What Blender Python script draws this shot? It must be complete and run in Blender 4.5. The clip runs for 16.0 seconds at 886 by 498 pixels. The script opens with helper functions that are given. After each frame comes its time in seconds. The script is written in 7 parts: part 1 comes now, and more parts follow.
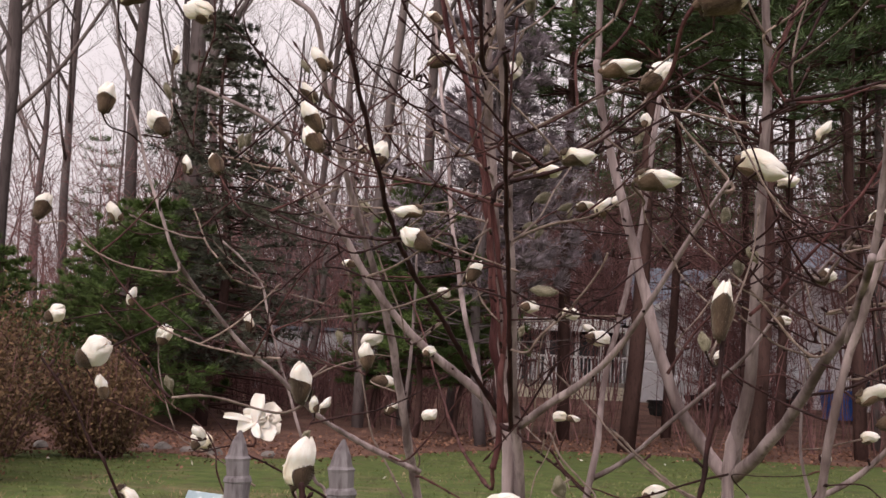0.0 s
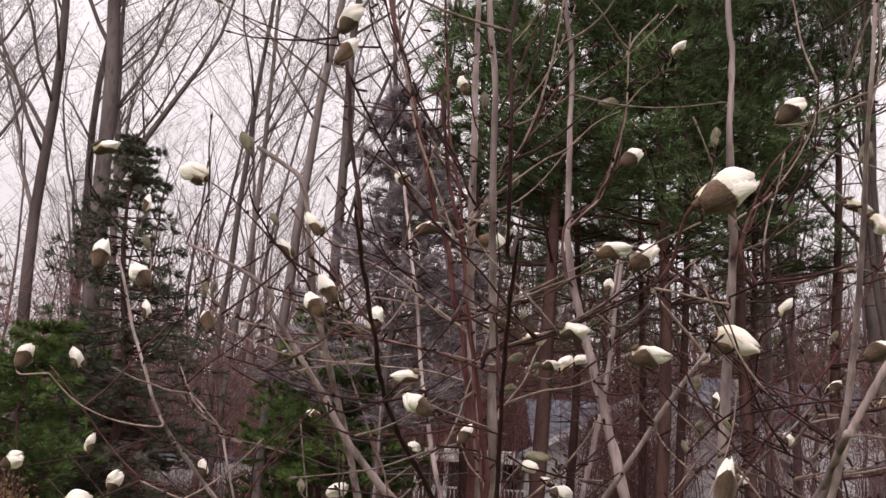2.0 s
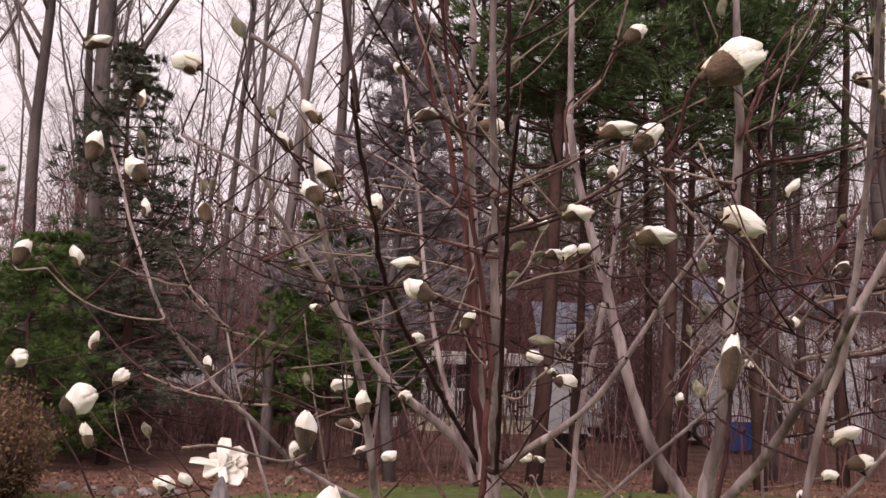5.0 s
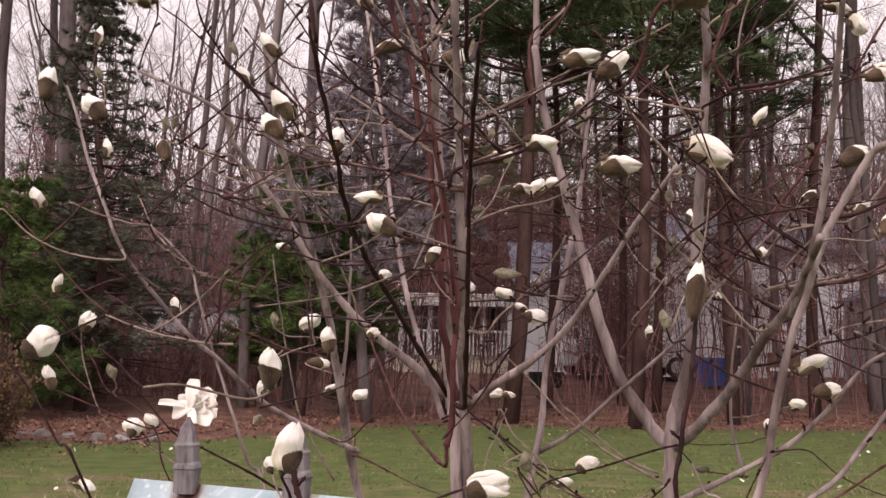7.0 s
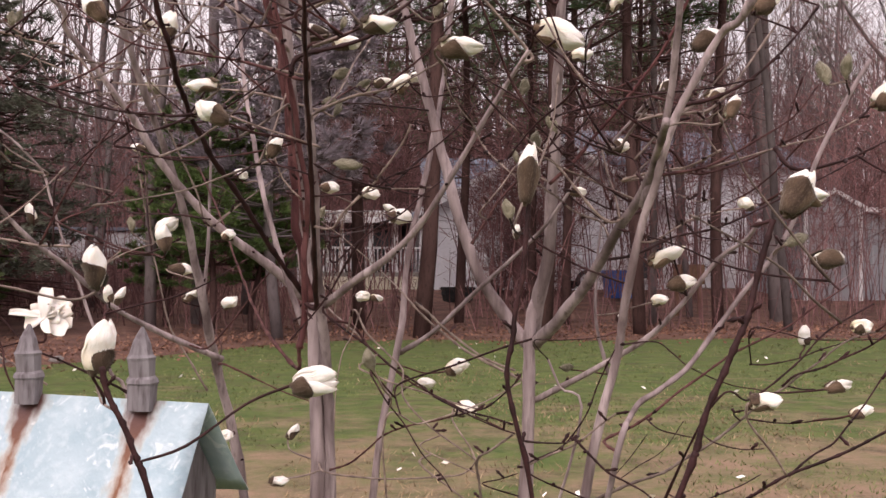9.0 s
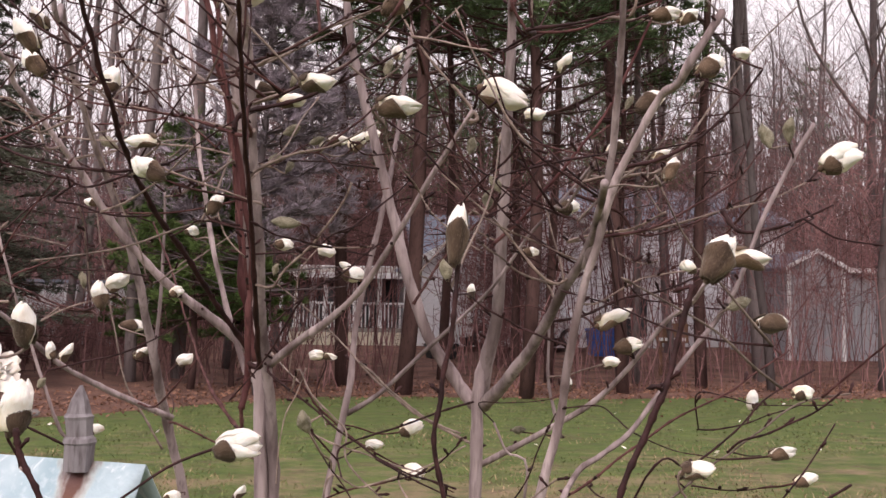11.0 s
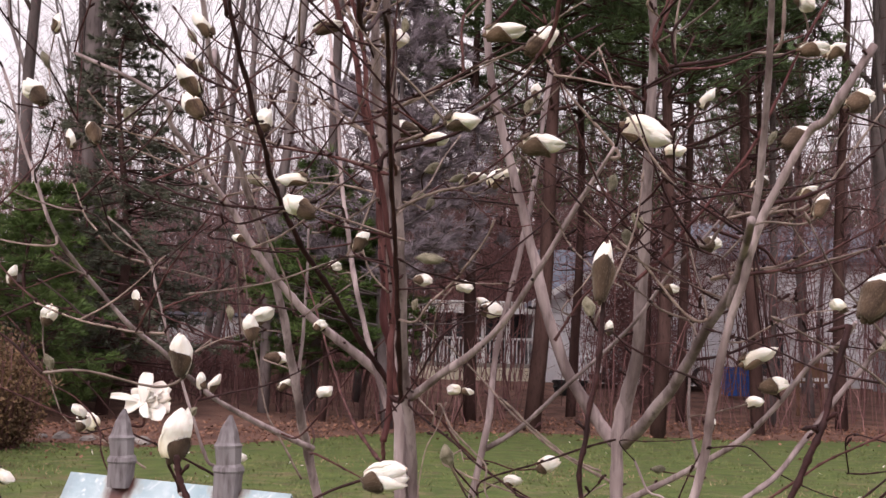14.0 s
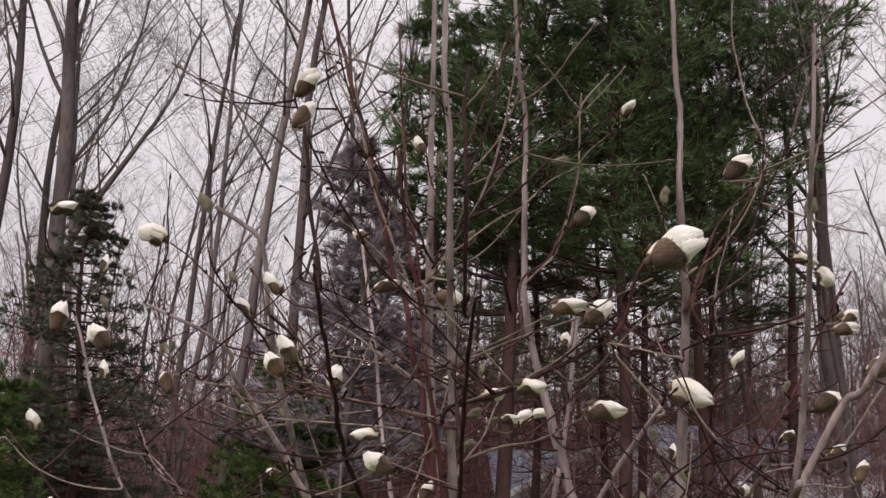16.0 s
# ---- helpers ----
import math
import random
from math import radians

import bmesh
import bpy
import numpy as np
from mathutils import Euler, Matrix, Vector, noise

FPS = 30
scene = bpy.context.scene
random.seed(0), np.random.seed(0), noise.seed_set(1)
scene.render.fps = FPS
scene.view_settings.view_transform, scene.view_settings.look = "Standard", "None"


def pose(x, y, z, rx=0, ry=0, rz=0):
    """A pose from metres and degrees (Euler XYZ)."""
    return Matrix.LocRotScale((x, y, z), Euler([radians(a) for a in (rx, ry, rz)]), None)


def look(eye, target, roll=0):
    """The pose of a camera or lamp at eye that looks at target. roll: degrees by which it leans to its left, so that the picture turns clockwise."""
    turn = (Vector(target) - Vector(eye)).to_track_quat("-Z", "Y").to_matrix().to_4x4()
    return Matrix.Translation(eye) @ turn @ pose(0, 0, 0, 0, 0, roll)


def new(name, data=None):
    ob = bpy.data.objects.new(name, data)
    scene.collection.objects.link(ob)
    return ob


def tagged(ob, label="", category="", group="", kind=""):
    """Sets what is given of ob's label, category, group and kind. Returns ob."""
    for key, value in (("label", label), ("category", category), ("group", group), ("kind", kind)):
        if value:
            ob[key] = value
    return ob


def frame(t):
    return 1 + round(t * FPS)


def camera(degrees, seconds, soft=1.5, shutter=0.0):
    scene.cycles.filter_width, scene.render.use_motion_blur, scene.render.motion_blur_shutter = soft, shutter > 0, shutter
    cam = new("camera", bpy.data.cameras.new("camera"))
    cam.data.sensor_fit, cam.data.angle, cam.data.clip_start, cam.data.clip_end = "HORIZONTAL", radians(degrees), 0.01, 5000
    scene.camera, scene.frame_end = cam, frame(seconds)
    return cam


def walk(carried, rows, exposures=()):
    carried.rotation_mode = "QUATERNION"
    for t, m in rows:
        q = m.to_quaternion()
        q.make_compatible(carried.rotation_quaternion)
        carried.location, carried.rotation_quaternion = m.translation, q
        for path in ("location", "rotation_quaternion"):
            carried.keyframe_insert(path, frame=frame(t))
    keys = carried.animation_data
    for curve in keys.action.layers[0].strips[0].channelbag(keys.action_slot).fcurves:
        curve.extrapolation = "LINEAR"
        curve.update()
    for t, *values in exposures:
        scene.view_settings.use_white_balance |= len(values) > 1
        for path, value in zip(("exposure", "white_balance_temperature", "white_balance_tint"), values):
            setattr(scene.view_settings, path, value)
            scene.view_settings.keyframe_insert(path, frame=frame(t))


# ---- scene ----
cam = camera(43.3, 16.0, soft=1.5)
PATH = [
    (0, (0.128, 0.386, 1.363), (0.008, 2.369, 1.587), 2.5),
    (0.5, (0.046, 0.315, 1.363), (-0.042, 2.292, 1.654), 2.7),
    (1, (-0.004, 0.305, 1.381), (-0.017, 2.279, 1.702), 2.6),
    (1.5, (-0.02, 0.289, 1.397), (0.011, 2.252, 1.779), 2.9),
    (2, (-0.027, 0.285, 1.402), (0.027, 2.232, 1.858), 3.0),
    (2.5, (-0.026, 0.291, 1.397), (0.032, 2.237, 1.852), 3.0),
    (3, (-0.026, 0.307, 1.389), (0.033, 2.269, 1.771), 2.7),
    (3.5, (-0.019, 0.323, 1.378), (0.037, 2.3, 1.68), 2.3),
    (6, (-0.015, 0.323, 1.376), (0.042, 2.303, 1.654), 1.9),
    (6.5, (-0.008, 0.337, 1.372), (0.065, 2.321, 1.614), 1.5),
    (7, (0.002, 0.349, 1.368), (0.102, 2.338, 1.556), 1.0),
    (7.5, (0.007, 0.354, 1.362), (0.152, 2.344, 1.498), 0.5),
    (8, (0.036, 0.374, 1.351), (0.221, 2.363, 1.444), 0.4),
    (8.5, (0.082, 0.394, 1.342), (0.292, 2.382, 1.402), 0.1),
    (9, (0.113, 0.417, 1.337), (0.367, 2.4, 1.379), 0.1),
    (11.5, (0.184, 0.429, 1.345), (0.459, 2.404, 1.501), 0.7),
    (12, (0.184, 0.425, 1.341), (0.398, 2.407, 1.495), 0.9),
    (12.5, (0.184, 0.415, 1.337), (0.337, 2.404, 1.487), 1.1),
    (13, (0.185, 0.418, 1.338), (0.285, 2.41, 1.483), 1.2),
    (13.5, (0.18, 0.421, 1.342), (0.24, 2.415, 1.495), 1.3),
    (14, (0.159, 0.414, 1.344), (0.206, 2.403, 1.545), 1.5),
    (14.5, (0.126, 0.392, 1.357), (0.18, 2.373, 1.632), 1.6),
    (15, (0.09, 0.35, 1.384), (0.158, 2.316, 1.741), 1.5),
    (15.5, (0.021, 0.304, 1.401), (0.129, 2.25, 1.85), 1.6),
    (16, (-0.027, 0.257, 1.408), (0.096, 2.177, 1.954), 1.7),
]
walk(cam, [(t, look(eye, target, roll)) for t, eye, target, roll in PATH],
     [(0, -0.08, 6850, 17), (2, 0.0, 6800, 16), (3.5, 0.05, 6900, 22), (7, 0.09, 7000, 22), (8.2, 0.2, 6950, 22), (9, 0.22, 6800, 21), (12.5, 0.26, 6700, 18), (14.5, 0.2, 6650, 20), (15.2, 0.04, 6700, 16), (16, -0.33, 6600, 13)])

# ---- light ----
world = bpy.data.worlds.new("overcast")
scene.world = world
world.use_nodes = True
wn, wl = world.node_tree.nodes, world.node_tree.links
sky = wn.new("ShaderNodeTexSky")
sky.sky_type = 'NISHITA'
sky.sun_disc = False
sky.sun_elevation = radians(37)
sky.sun_rotation = radians(207)
sky.air_density, sky.dust_density, sky.ozone_density = 1.0, 6.0, 1.0
grey = wn.new("ShaderNodeHueSaturation")
grey.inputs["Saturation"].default_value = 0.12
wl.new(sky.outputs[0], grey.inputs["Color"])
cover = wn.new("ShaderNodeMix")
cover.data_type = 'RGBA'
cover.inputs[0].default_value = 0.7
wl.new(grey.outputs[0], cover.inputs[6])
cover.inputs[7].default_value = (9.4, 8.9, 9.3, 1)
# an overcast sky is brighter overhead than at the horizon
wt = wn.new("ShaderNodeTexCoord")
ws = wn.new("ShaderNodeSeparateXYZ")
wl.new(wt.outputs["Generated"], ws.inputs[0])
rise = wn.new("ShaderNodeMapRange")
rise.inputs[1].default_value, rise.inputs[2].default_value = 0.0, 1.0
rise.inputs[3].default_value, rise.inputs[4].default_value = 0.68, 1.5
wl.new(ws.outputs[2], rise.inputs[0])
dome = wn.new("ShaderNodeVectorMath")
dome.operation = 'SCALE'
wl.new(cover.outputs[2], dome.inputs[0])
wl.new(rise.outputs[0], dome.inputs["Scale"])
wl.new(dome.outputs[0], wn["Background"].inputs[0])
wn["Background"].inputs[1].default_value = 0.14
sun = new("sun", bpy.data.lights.new("sun", 'SUN'))
sun.data.energy, sun.data.angle, sun.data.color = 1.1, radians(25), (1.0, 0.95, 0.9)
sun.matrix_world = look((-10, -20, 17), (0, 0, 0))


# ---- materials ----
def mat(name, c1, c2, scale=8.0, rough=0.8, bump=0.3, stretch=(1, 1, 1), c3=None, spec=0.3, vary=0.0, fine=0.0, dist=0.02, island=False):
    """Two mixed colours at a coarse and a fine scale, with relief from the fine one."""
    m = bpy.data.materials.new(name)
    m.use_nodes = True
    nt = m.node_tree
    b = nt.nodes["Principled BSDF"]
    b.inputs["Roughness"].default_value = rough
    b.inputs["Specular IOR Level"].default_value = spec
    tc = nt.nodes.new("ShaderNodeTexCoord")
    mp = nt.nodes.new("ShaderNodeMapping")
    mp.inputs["Scale"].default_value = stretch
    nt.links.new(tc.outputs["Object"], mp.inputs[0])
    n1 = nt.nodes.new("ShaderNodeTexNoise")
    n1.inputs["Scale"].default_value = scale
    n1.inputs["Detail"].default_value = 5
    nt.links.new(mp.outputs[0], n1.inputs["Vector"])
    n2 = nt.nodes.new("ShaderNodeTexNoise")
    n2.inputs["Scale"].default_value = fine or scale * 7
    n2.inputs["Detail"].default_value = 3
    nt.links.new(mp.outputs[0], n2.inputs["Vector"])
    ramp = nt.nodes.new("ShaderNodeValToRGB")
    ramp.color_ramp.elements[0].position, ramp.color_ramp.elements[1].position = 0.35, 0.65
    ramp.color_ramp.elements[0].color, ramp.color_ramp.elements[1].color = (*c1, 1), (*c2, 1)
    nt.links.new(n1.outputs[0], ramp.inputs[0])
    mix = nt.nodes.new("ShaderNodeMix")
    mix.data_type = 'RGBA'
    c3 = c3 or tuple(0.6 * x for x in c1)
    mix.inputs[7].default_value = (*c3, 1)
    r2 = nt.nodes.new("ShaderNodeValToRGB")
    r2.color_ramp.elements[0].position, r2.color_ramp.elements[1].position = 0.5, 0.75
    r2.color_ramp.elements[1].color = (0.7, 0.7, 0.7, 1)
    nt.links.new(n2.outputs[0], r2.inputs[0])
    nt.links.new(r2.outputs[0], mix.inputs[0])
    nt.links.new(ramp.outputs[0], mix.inputs[6])
    last = mix.outputs[2]
    if vary:
        if island:
            src = nt.nodes.new("ShaderNodeNewGeometry").outputs["Random Per Island"]
        else:
            src = nt.nodes.new("ShaderNodeObjectInfo").outputs["Random"]
        mr = nt.nodes.new("ShaderNodeMapRange")
        mr.inputs[3].default_value, mr.inputs[4].default_value = 1 - vary, 1 + vary
        nt.links.new(src, mr.inputs[0])
        hs = nt.nodes.new("ShaderNodeHueSaturation")
        nt.links.new(mr.outputs[0], hs.inputs["Value"])
        nt.links.new(last, hs.inputs["Color"])
        last = hs.outputs[0]
    nt.links.new(last, b.inputs["Base Color"])
    if bump:
        bp = nt.nodes.new("ShaderNodeBump")
        bp.inputs["Strength"].default_value, bp.inputs["Distance"].default_value = bump, dist
        nt.links.new(n2.outputs[0], bp.inputs["Height"])
        nt.links.new(bp.outputs[0], b.inputs["Normal"])
    return m


M_BARK = mat("magnolia_bark", (0.130, 0.092, 0.090), (0.410, 0.325, 0.322), 26, 0.72, 1.0, (1, 1, 0.16), c3=(0.085, 0.056, 0.054), fine=130, dist=0.003, vary=0.16)
M_TWIG = mat("twig_bark", (0.038, 0.014, 0.014), (0.108, 0.048, 0.044), 55, 0.65, 0.5, fine=220, dist=0.001, vary=0.35, spec=0.14)
M_TAN = mat("tan_twig_bark", (0.115, 0.078, 0.066), (0.300, 0.225, 0.190), 55, 0.55, 0.5, c3=(0.075, 0.044, 0.038), fine=220, dist=0.001, vary=0.3)
M_DARK = mat("dark_twig_bark", (0.018, 0.007, 0.007), (0.050, 0.020, 0.020), 40, 0.6, 0.5, fine=260, dist=0.001, spec=0.16)
M_REDBARK = mat("red_brown_bark", (0.058, 0.018, 0.019), (0.150, 0.062, 0.060), 38, 0.62, 0.7, (1, 1, 0.2), spec=0.16, c3=(0.026, 0.010, 0.010), fine=150, dist=0.002)
M_PETAL = mat("petal", (0.80, 0.735, 0.66), (0.88, 0.85, 0.80), 2.6, 0.5, 0.25, (2.6, 2.6, 0.5), c3=(0.76, 0.67, 0.60), vary=0.08, fine=11, dist=0.01)
pb = M_PETAL.node_tree.nodes["Principled BSDF"]
pb.inputs["Subsurface Weight"].default_value = 0.12
pb.inputs["Subsurface Radius"].default_value = (0.012, 0.009, 0.006)
M_FUR = mat("bud_fur", (0.040, 0.024, 0.017), (0.120, 0.076, 0.050), 3.0, 0.95, 0.25, (1, 1, 0.4), c3=(0.175, 0.125, 0.088), vary=0.45, fine=30, dist=0.008)
M_FURG = mat("bud_fur_grey", (0.105, 0.092, 0.058), (0.245, 0.215, 0.155), 2.6, 0.95, 0.5, (1, 1, 0.5), c3=(0.33, 0.30, 0.235), vary=0.35, fine=30, dist=0.008)
for m in (M_FUR, M_FURG):
    fb = m.node_tree.nodes["Principled BSDF"]
    fb.inputs["Sheen Weight"].default_value = 0.2
    fb.inputs["Sheen Roughness"].default_value = 0.45
    fb.inputs["Sheen Tint"].default_value = (0.95, 0.9, 0.78, 1)


def cream_base(m):
    """Petals turn cream towards the stalk, more on some flowers than on others."""
    nt = m.node_tree
    b = nt.nodes["Principled BSDF"]
    src = b.inputs["Base Color"].links[0].from_socket
    tc = nt.nodes.new("ShaderNodeTexCoord")
    sep = nt.nodes.new("ShaderNodeSeparateXYZ")
    nt.links.new(tc.outputs["Object"], sep.inputs[0])
    low = nt.nodes.new("ShaderNodeMapRange")
    low.inputs[1].default_value, low.inputs[2].default_value = 0.62, 0.1
    low.inputs[4].default_value = 0.62
    nt.links.new(sep.outputs[2], low.inputs[0])
    mul = nt.nodes.new("ShaderNodeMath")
    mul.operation = 'MULTIPLY'
    nt.links.new(low.outputs[0], mul.inputs[0])
    nt.links.new(nt.nodes.new("ShaderNodeObjectInfo").outputs["Random"], mul.inputs[1])
    mx = nt.nodes.new("ShaderNodeMix")
    mx.data_type = 'RGBA'
    nt.links.new(mul.outputs[0], mx.inputs[0])
    nt.links.new(src, mx.inputs[6])
    mx.inputs[7].default_value = (0.78, 0.66, 0.40, 1)
    nt.links.new(mx.outputs[2], b.inputs["Base Color"])


M_OPEN = M_PETAL.copy()
M_OPEN.name = "open_petal"
cream_base(M_PETAL)
M_TRUNK = mat("forest_bark", (0.092, 0.072, 0.072), (0.185, 0.152, 0.150), 2.0, 0.9, 0.8, (1, 1, 0.25), c3=(0.06, 0.046, 0.046), vary=0.4, fine=18, dist=0.02, spec=0.1)
M_CROWN = mat("forest_twigs", (0.125, 0.100, 0.097), (0.215, 0.178, 0.172), 1.5, 0.9, 0.0, vary=0.3, spec=0.1)
M_PINEBARK = mat("pine_bark", (0.044, 0.023, 0.021), (0.095, 0.054, 0.049), 3.0, 0.95, 0.9, (1, 1, 0.3), c3=(0.020, 0.013, 0.013), fine=24, spec=0.1)
M_NEEDLE = mat("pine_needles", (0.048, 0.080, 0.034), (0.115, 0.170, 0.066), 0.35, 0.6, 0, c3=(0.034, 0.048, 0.027), vary=0.55, fine=2, island=True)
M_NEEDLEG = mat("grey_needles", (0.180, 0.145, 0.170), (0.30, 0.250, 0.285), 0.8, 0.8, 0, c3=(0.12, 0.112, 0.115), vary=0.4, fine=5, island=True)
M_GREYWOOD = mat("grey_dead_wood", (0.085, 0.066, 0.068), (0.15, 0.122, 0.125), 3.0, 0.95, 0.5, (1, 1, 0.3), fine=24)
M_SPRUCE = mat("spruce_needles", (0.060, 0.070, 0.050), (0.125, 0.130, 0.094), 0.8, 0.7, 0, c3=(0.07, 0.058, 0.050), vary=0.45, fine=5, island=True)
M_YOUNG = mat("young_pine_needles", (0.050, 0.088, 0.022), (0.110, 0.165, 0.044), 0.8, 0.7, 0, c3=(0.050, 0.070, 0.026), vary=0.45, fine=5, island=True)
M_BRUSH = mat("brush_stems", (0.105, 0.050, 0.050), (0.262, 0.142, 0.138), 0.7, 0.9, 0, vary=0.5, island=True, spec=0.1)
M_FARW = mat("far_trunks", (0.125, 0.088, 0.088), (0.215, 0.160, 0.158), 0.5, 0.9, 0, vary=0.45, island=True, spec=0.1)
M_LEAF = mat("dead_leaves", (0.13, 0.064, 0.044), (0.26, 0.135, 0.09), 3.0, 0.85, 0.2, vary=0.5, island=True)
M_LITTER = mat("leaf_litter", (0.095, 0.046, 0.035), (0.19, 0.10, 0.074), 1.6, 0.95, 1.0, c3=(0.05, 0.026, 0.022), fine=22, dist=0.04)
M_HEDGE = mat("hedge_leaves", (0.10, 0.062, 0.034), (0.19, 0.115, 0.062), 1.0, 0.85, 0, vary=0.4, island=True)
M_STONE = mat("field_stone", (0.17, 0.15, 0.14), (0.29, 0.26, 0.24), 5, 0.9, 0.8, vary=0.25, fine=40)
M_SIDING = mat("vinyl_siding", (0.78, 0.775, 0.80), (0.86, 0.85, 0.87), 0.6, 0.6, 0.05, c3=(0.66, 0.65, 0.67), fine=9)
M_WHITE = mat("white_trim", (0.74, 0.74, 0.75), (0.80, 0.80, 0.80), 2, 0.5, 0.05, c3=(0.62, 0.61, 0.6), fine=14)
M_CREAM = mat("cream_paint", (0.62, 0.57, 0.44), (0.72, 0.67, 0.54), 2, 0.6, 0.05, c3=(0.48, 0.43, 0.33), fine=14)
M_ROOF = mat("grey_shingles", (0.12, 0.13, 0.165), (0.185, 0.195, 0.235), 2, 0.9, 0.6, c3=(0.08, 0.085, 0.11), vary=0.2, fine=14)
M_GLASS = mat("window_glass", (0.03, 0.035, 0.04), (0.05, 0.055, 0.06), 2, 0.08, 0, spec=0.8)
M_DECK = mat("weathered_boards", (0.22, 0.20, 0.18), (0.33, 0.30, 0.27), 3, 0.85, 0.4, (1, 1, 0.2), fine=30)
M_SHED = mat("grey_metal_panel", (0.30, 0.30, 0.32), (0.37, 0.37, 0.39), 0.8, 0.6, 0.05, c3=(0.25, 0.25, 0.27), fine=8)
M_BLUE = mat("blue_plastic", (0.02, 0.085, 0.36), (0.04, 0.13, 0.48), 3, 0.4, 0.05, c3=(0.02, 0.06, 0.24))
M_CARW = mat("pale_car_paint", (0.74, 0.77, 0.79), (0.80, 0.82, 0.84), 2, 0.25, 0, spec=0.6)
M_RUBBER = mat("tyre_rubber", (0.02, 0.02, 0.02), (0.035, 0.035, 0.035), 8, 0.85, 0.2)
M_STEEL = mat("alloy", (0.45, 0.45, 0.47), (0.55, 0.55, 0.57), 6, 0.35, 0)
M_WOODG = mat("weathered_grey_wood", (0.135, 0.115, 0.122), (0.265, 0.24, 0.252), 40, 0.85, 0.7, (1, 1, 0.15), c3=(0.07, 0.05, 0.052), fine=130, dist=0.003)
M_SIGN = mat("brown_board", (0.14, 0.075, 0.045), (0.2, 0.11, 0.07), 4, 0.7, 0.2)
M_PALE = mat("pale_boards", (0.46, 0.46, 0.48), (0.56, 0.55, 0.57), 1.0, 0.8, 0.1, c3=(0.38, 0.37, 0.38), fine=9)


def grass_material():
    m = mat("lawn", (0.058, 0.092, 0.020), (0.112, 0.142, 0.036), 3.5, 0.95, 1.0, c3=(0.05, 0.085, 0.02), fine=40, dist=0.03)
    nt = m.node_tree
    b = nt.nodes["Principled BSDF"]
    src = b.inputs["Base Color"].links[0].from_socket
    geo = nt.nodes.new("ShaderNodeNewGeometry")
    sep = nt.nodes.new("ShaderNodeSeparateXYZ")
    nt.links.new(geo.outputs["Position"], sep.inputs[0])
    # a belt of thin dry turf, lush turf before and behind it
    near = nt.nodes.new("ShaderNodeMapRange")
    near.inputs[1].default_value, near.inputs[2].default_value = 5.0, 15.0
    near.inputs[3].default_value, near.inputs[4].default_value = 0.14, -0.11
    nt.links.new(sep.outputs[1], near.inputs[0])
    nz = nt.nodes.new("ShaderNodeTexNoise")
    nz.inputs["Scale"].default_value, nz.inputs["Detail"].default_value = 0.9, 12
    nz.inputs["Roughness"].default_value = 0.74
    nt.links.new(geo.outputs["Position"], nz.inputs["Vector"])
    add = nt.nodes.new("ShaderNodeMath")
    nt.links.new(nz.outputs[0], add.inputs[0])
    nt.links.new(near.outputs[0], add.inputs[1])
    rp = nt.nodes.new("ShaderNodeValToRGB")
    rp.color_ramp.elements[0].position, rp.color_ramp.elements[1].position = 0.46, 0.66
    yard = nt.nodes.new("ShaderNodeMapRange")
    yard.inputs[1].default_value, yard.inputs[2].default_value = 2.0, 5.0
    yard.inputs[3].default_value, yard.inputs[4].default_value = -0.2, 0.0
    nt.links.new(sep.outputs[1], yard.inputs[0])
    both = nt.nodes.new("ShaderNodeMath")
    nt.links.new(add.outputs[0], both.inputs[0])
    nt.links.new(yard.outputs[0], both.inputs[1])
    nt.links.new(both.outputs[0], rp.inputs[0])
    mx = nt.nodes.new("ShaderNodeMix")
    mx.data_type = 'RGBA'
    nt.links.new(rp.outputs[0], mx.inputs[0])
    nt.links.new(src, mx.inputs[6])
    mx.inputs[7].default_value = (0.255, 0.172, 0.112, 1)
    # darker matted thatch and leaf bits
    dz = nt.nodes.new("ShaderNodeTexNoise")
    dz.inputs["Scale"].default_value, dz.inputs["Detail"].default_value = 2.3, 12
    dz.inputs["Roughness"].default_value = 0.8
    nt.links.new(geo.outputs["Position"], dz.inputs["Vector"])
    dr = nt.nodes.new("ShaderNodeValToRGB")
    dr.color_ramp.elements[0].position, dr.color_ramp.elements[1].position = 0.50, 0.62
    dr.color_ramp.elements[1].color = (0.75, 0.75, 0.75, 1)
    nt.links.new(dz.outputs[0], dr.inputs[0])
    dm = nt.nodes.new("ShaderNodeMix")
    dm.data_type = 'RGBA'
    nt.links.new(dr.outputs[0], dm.inputs[0])
    nt.links.new(mx.outputs[2], dm.inputs[6])
    dm.inputs[7].default_value = (0.088, 0.064, 0.036, 1)
    nt.links.new(dm.outputs[2], b.inputs["Base Color"])
    return m


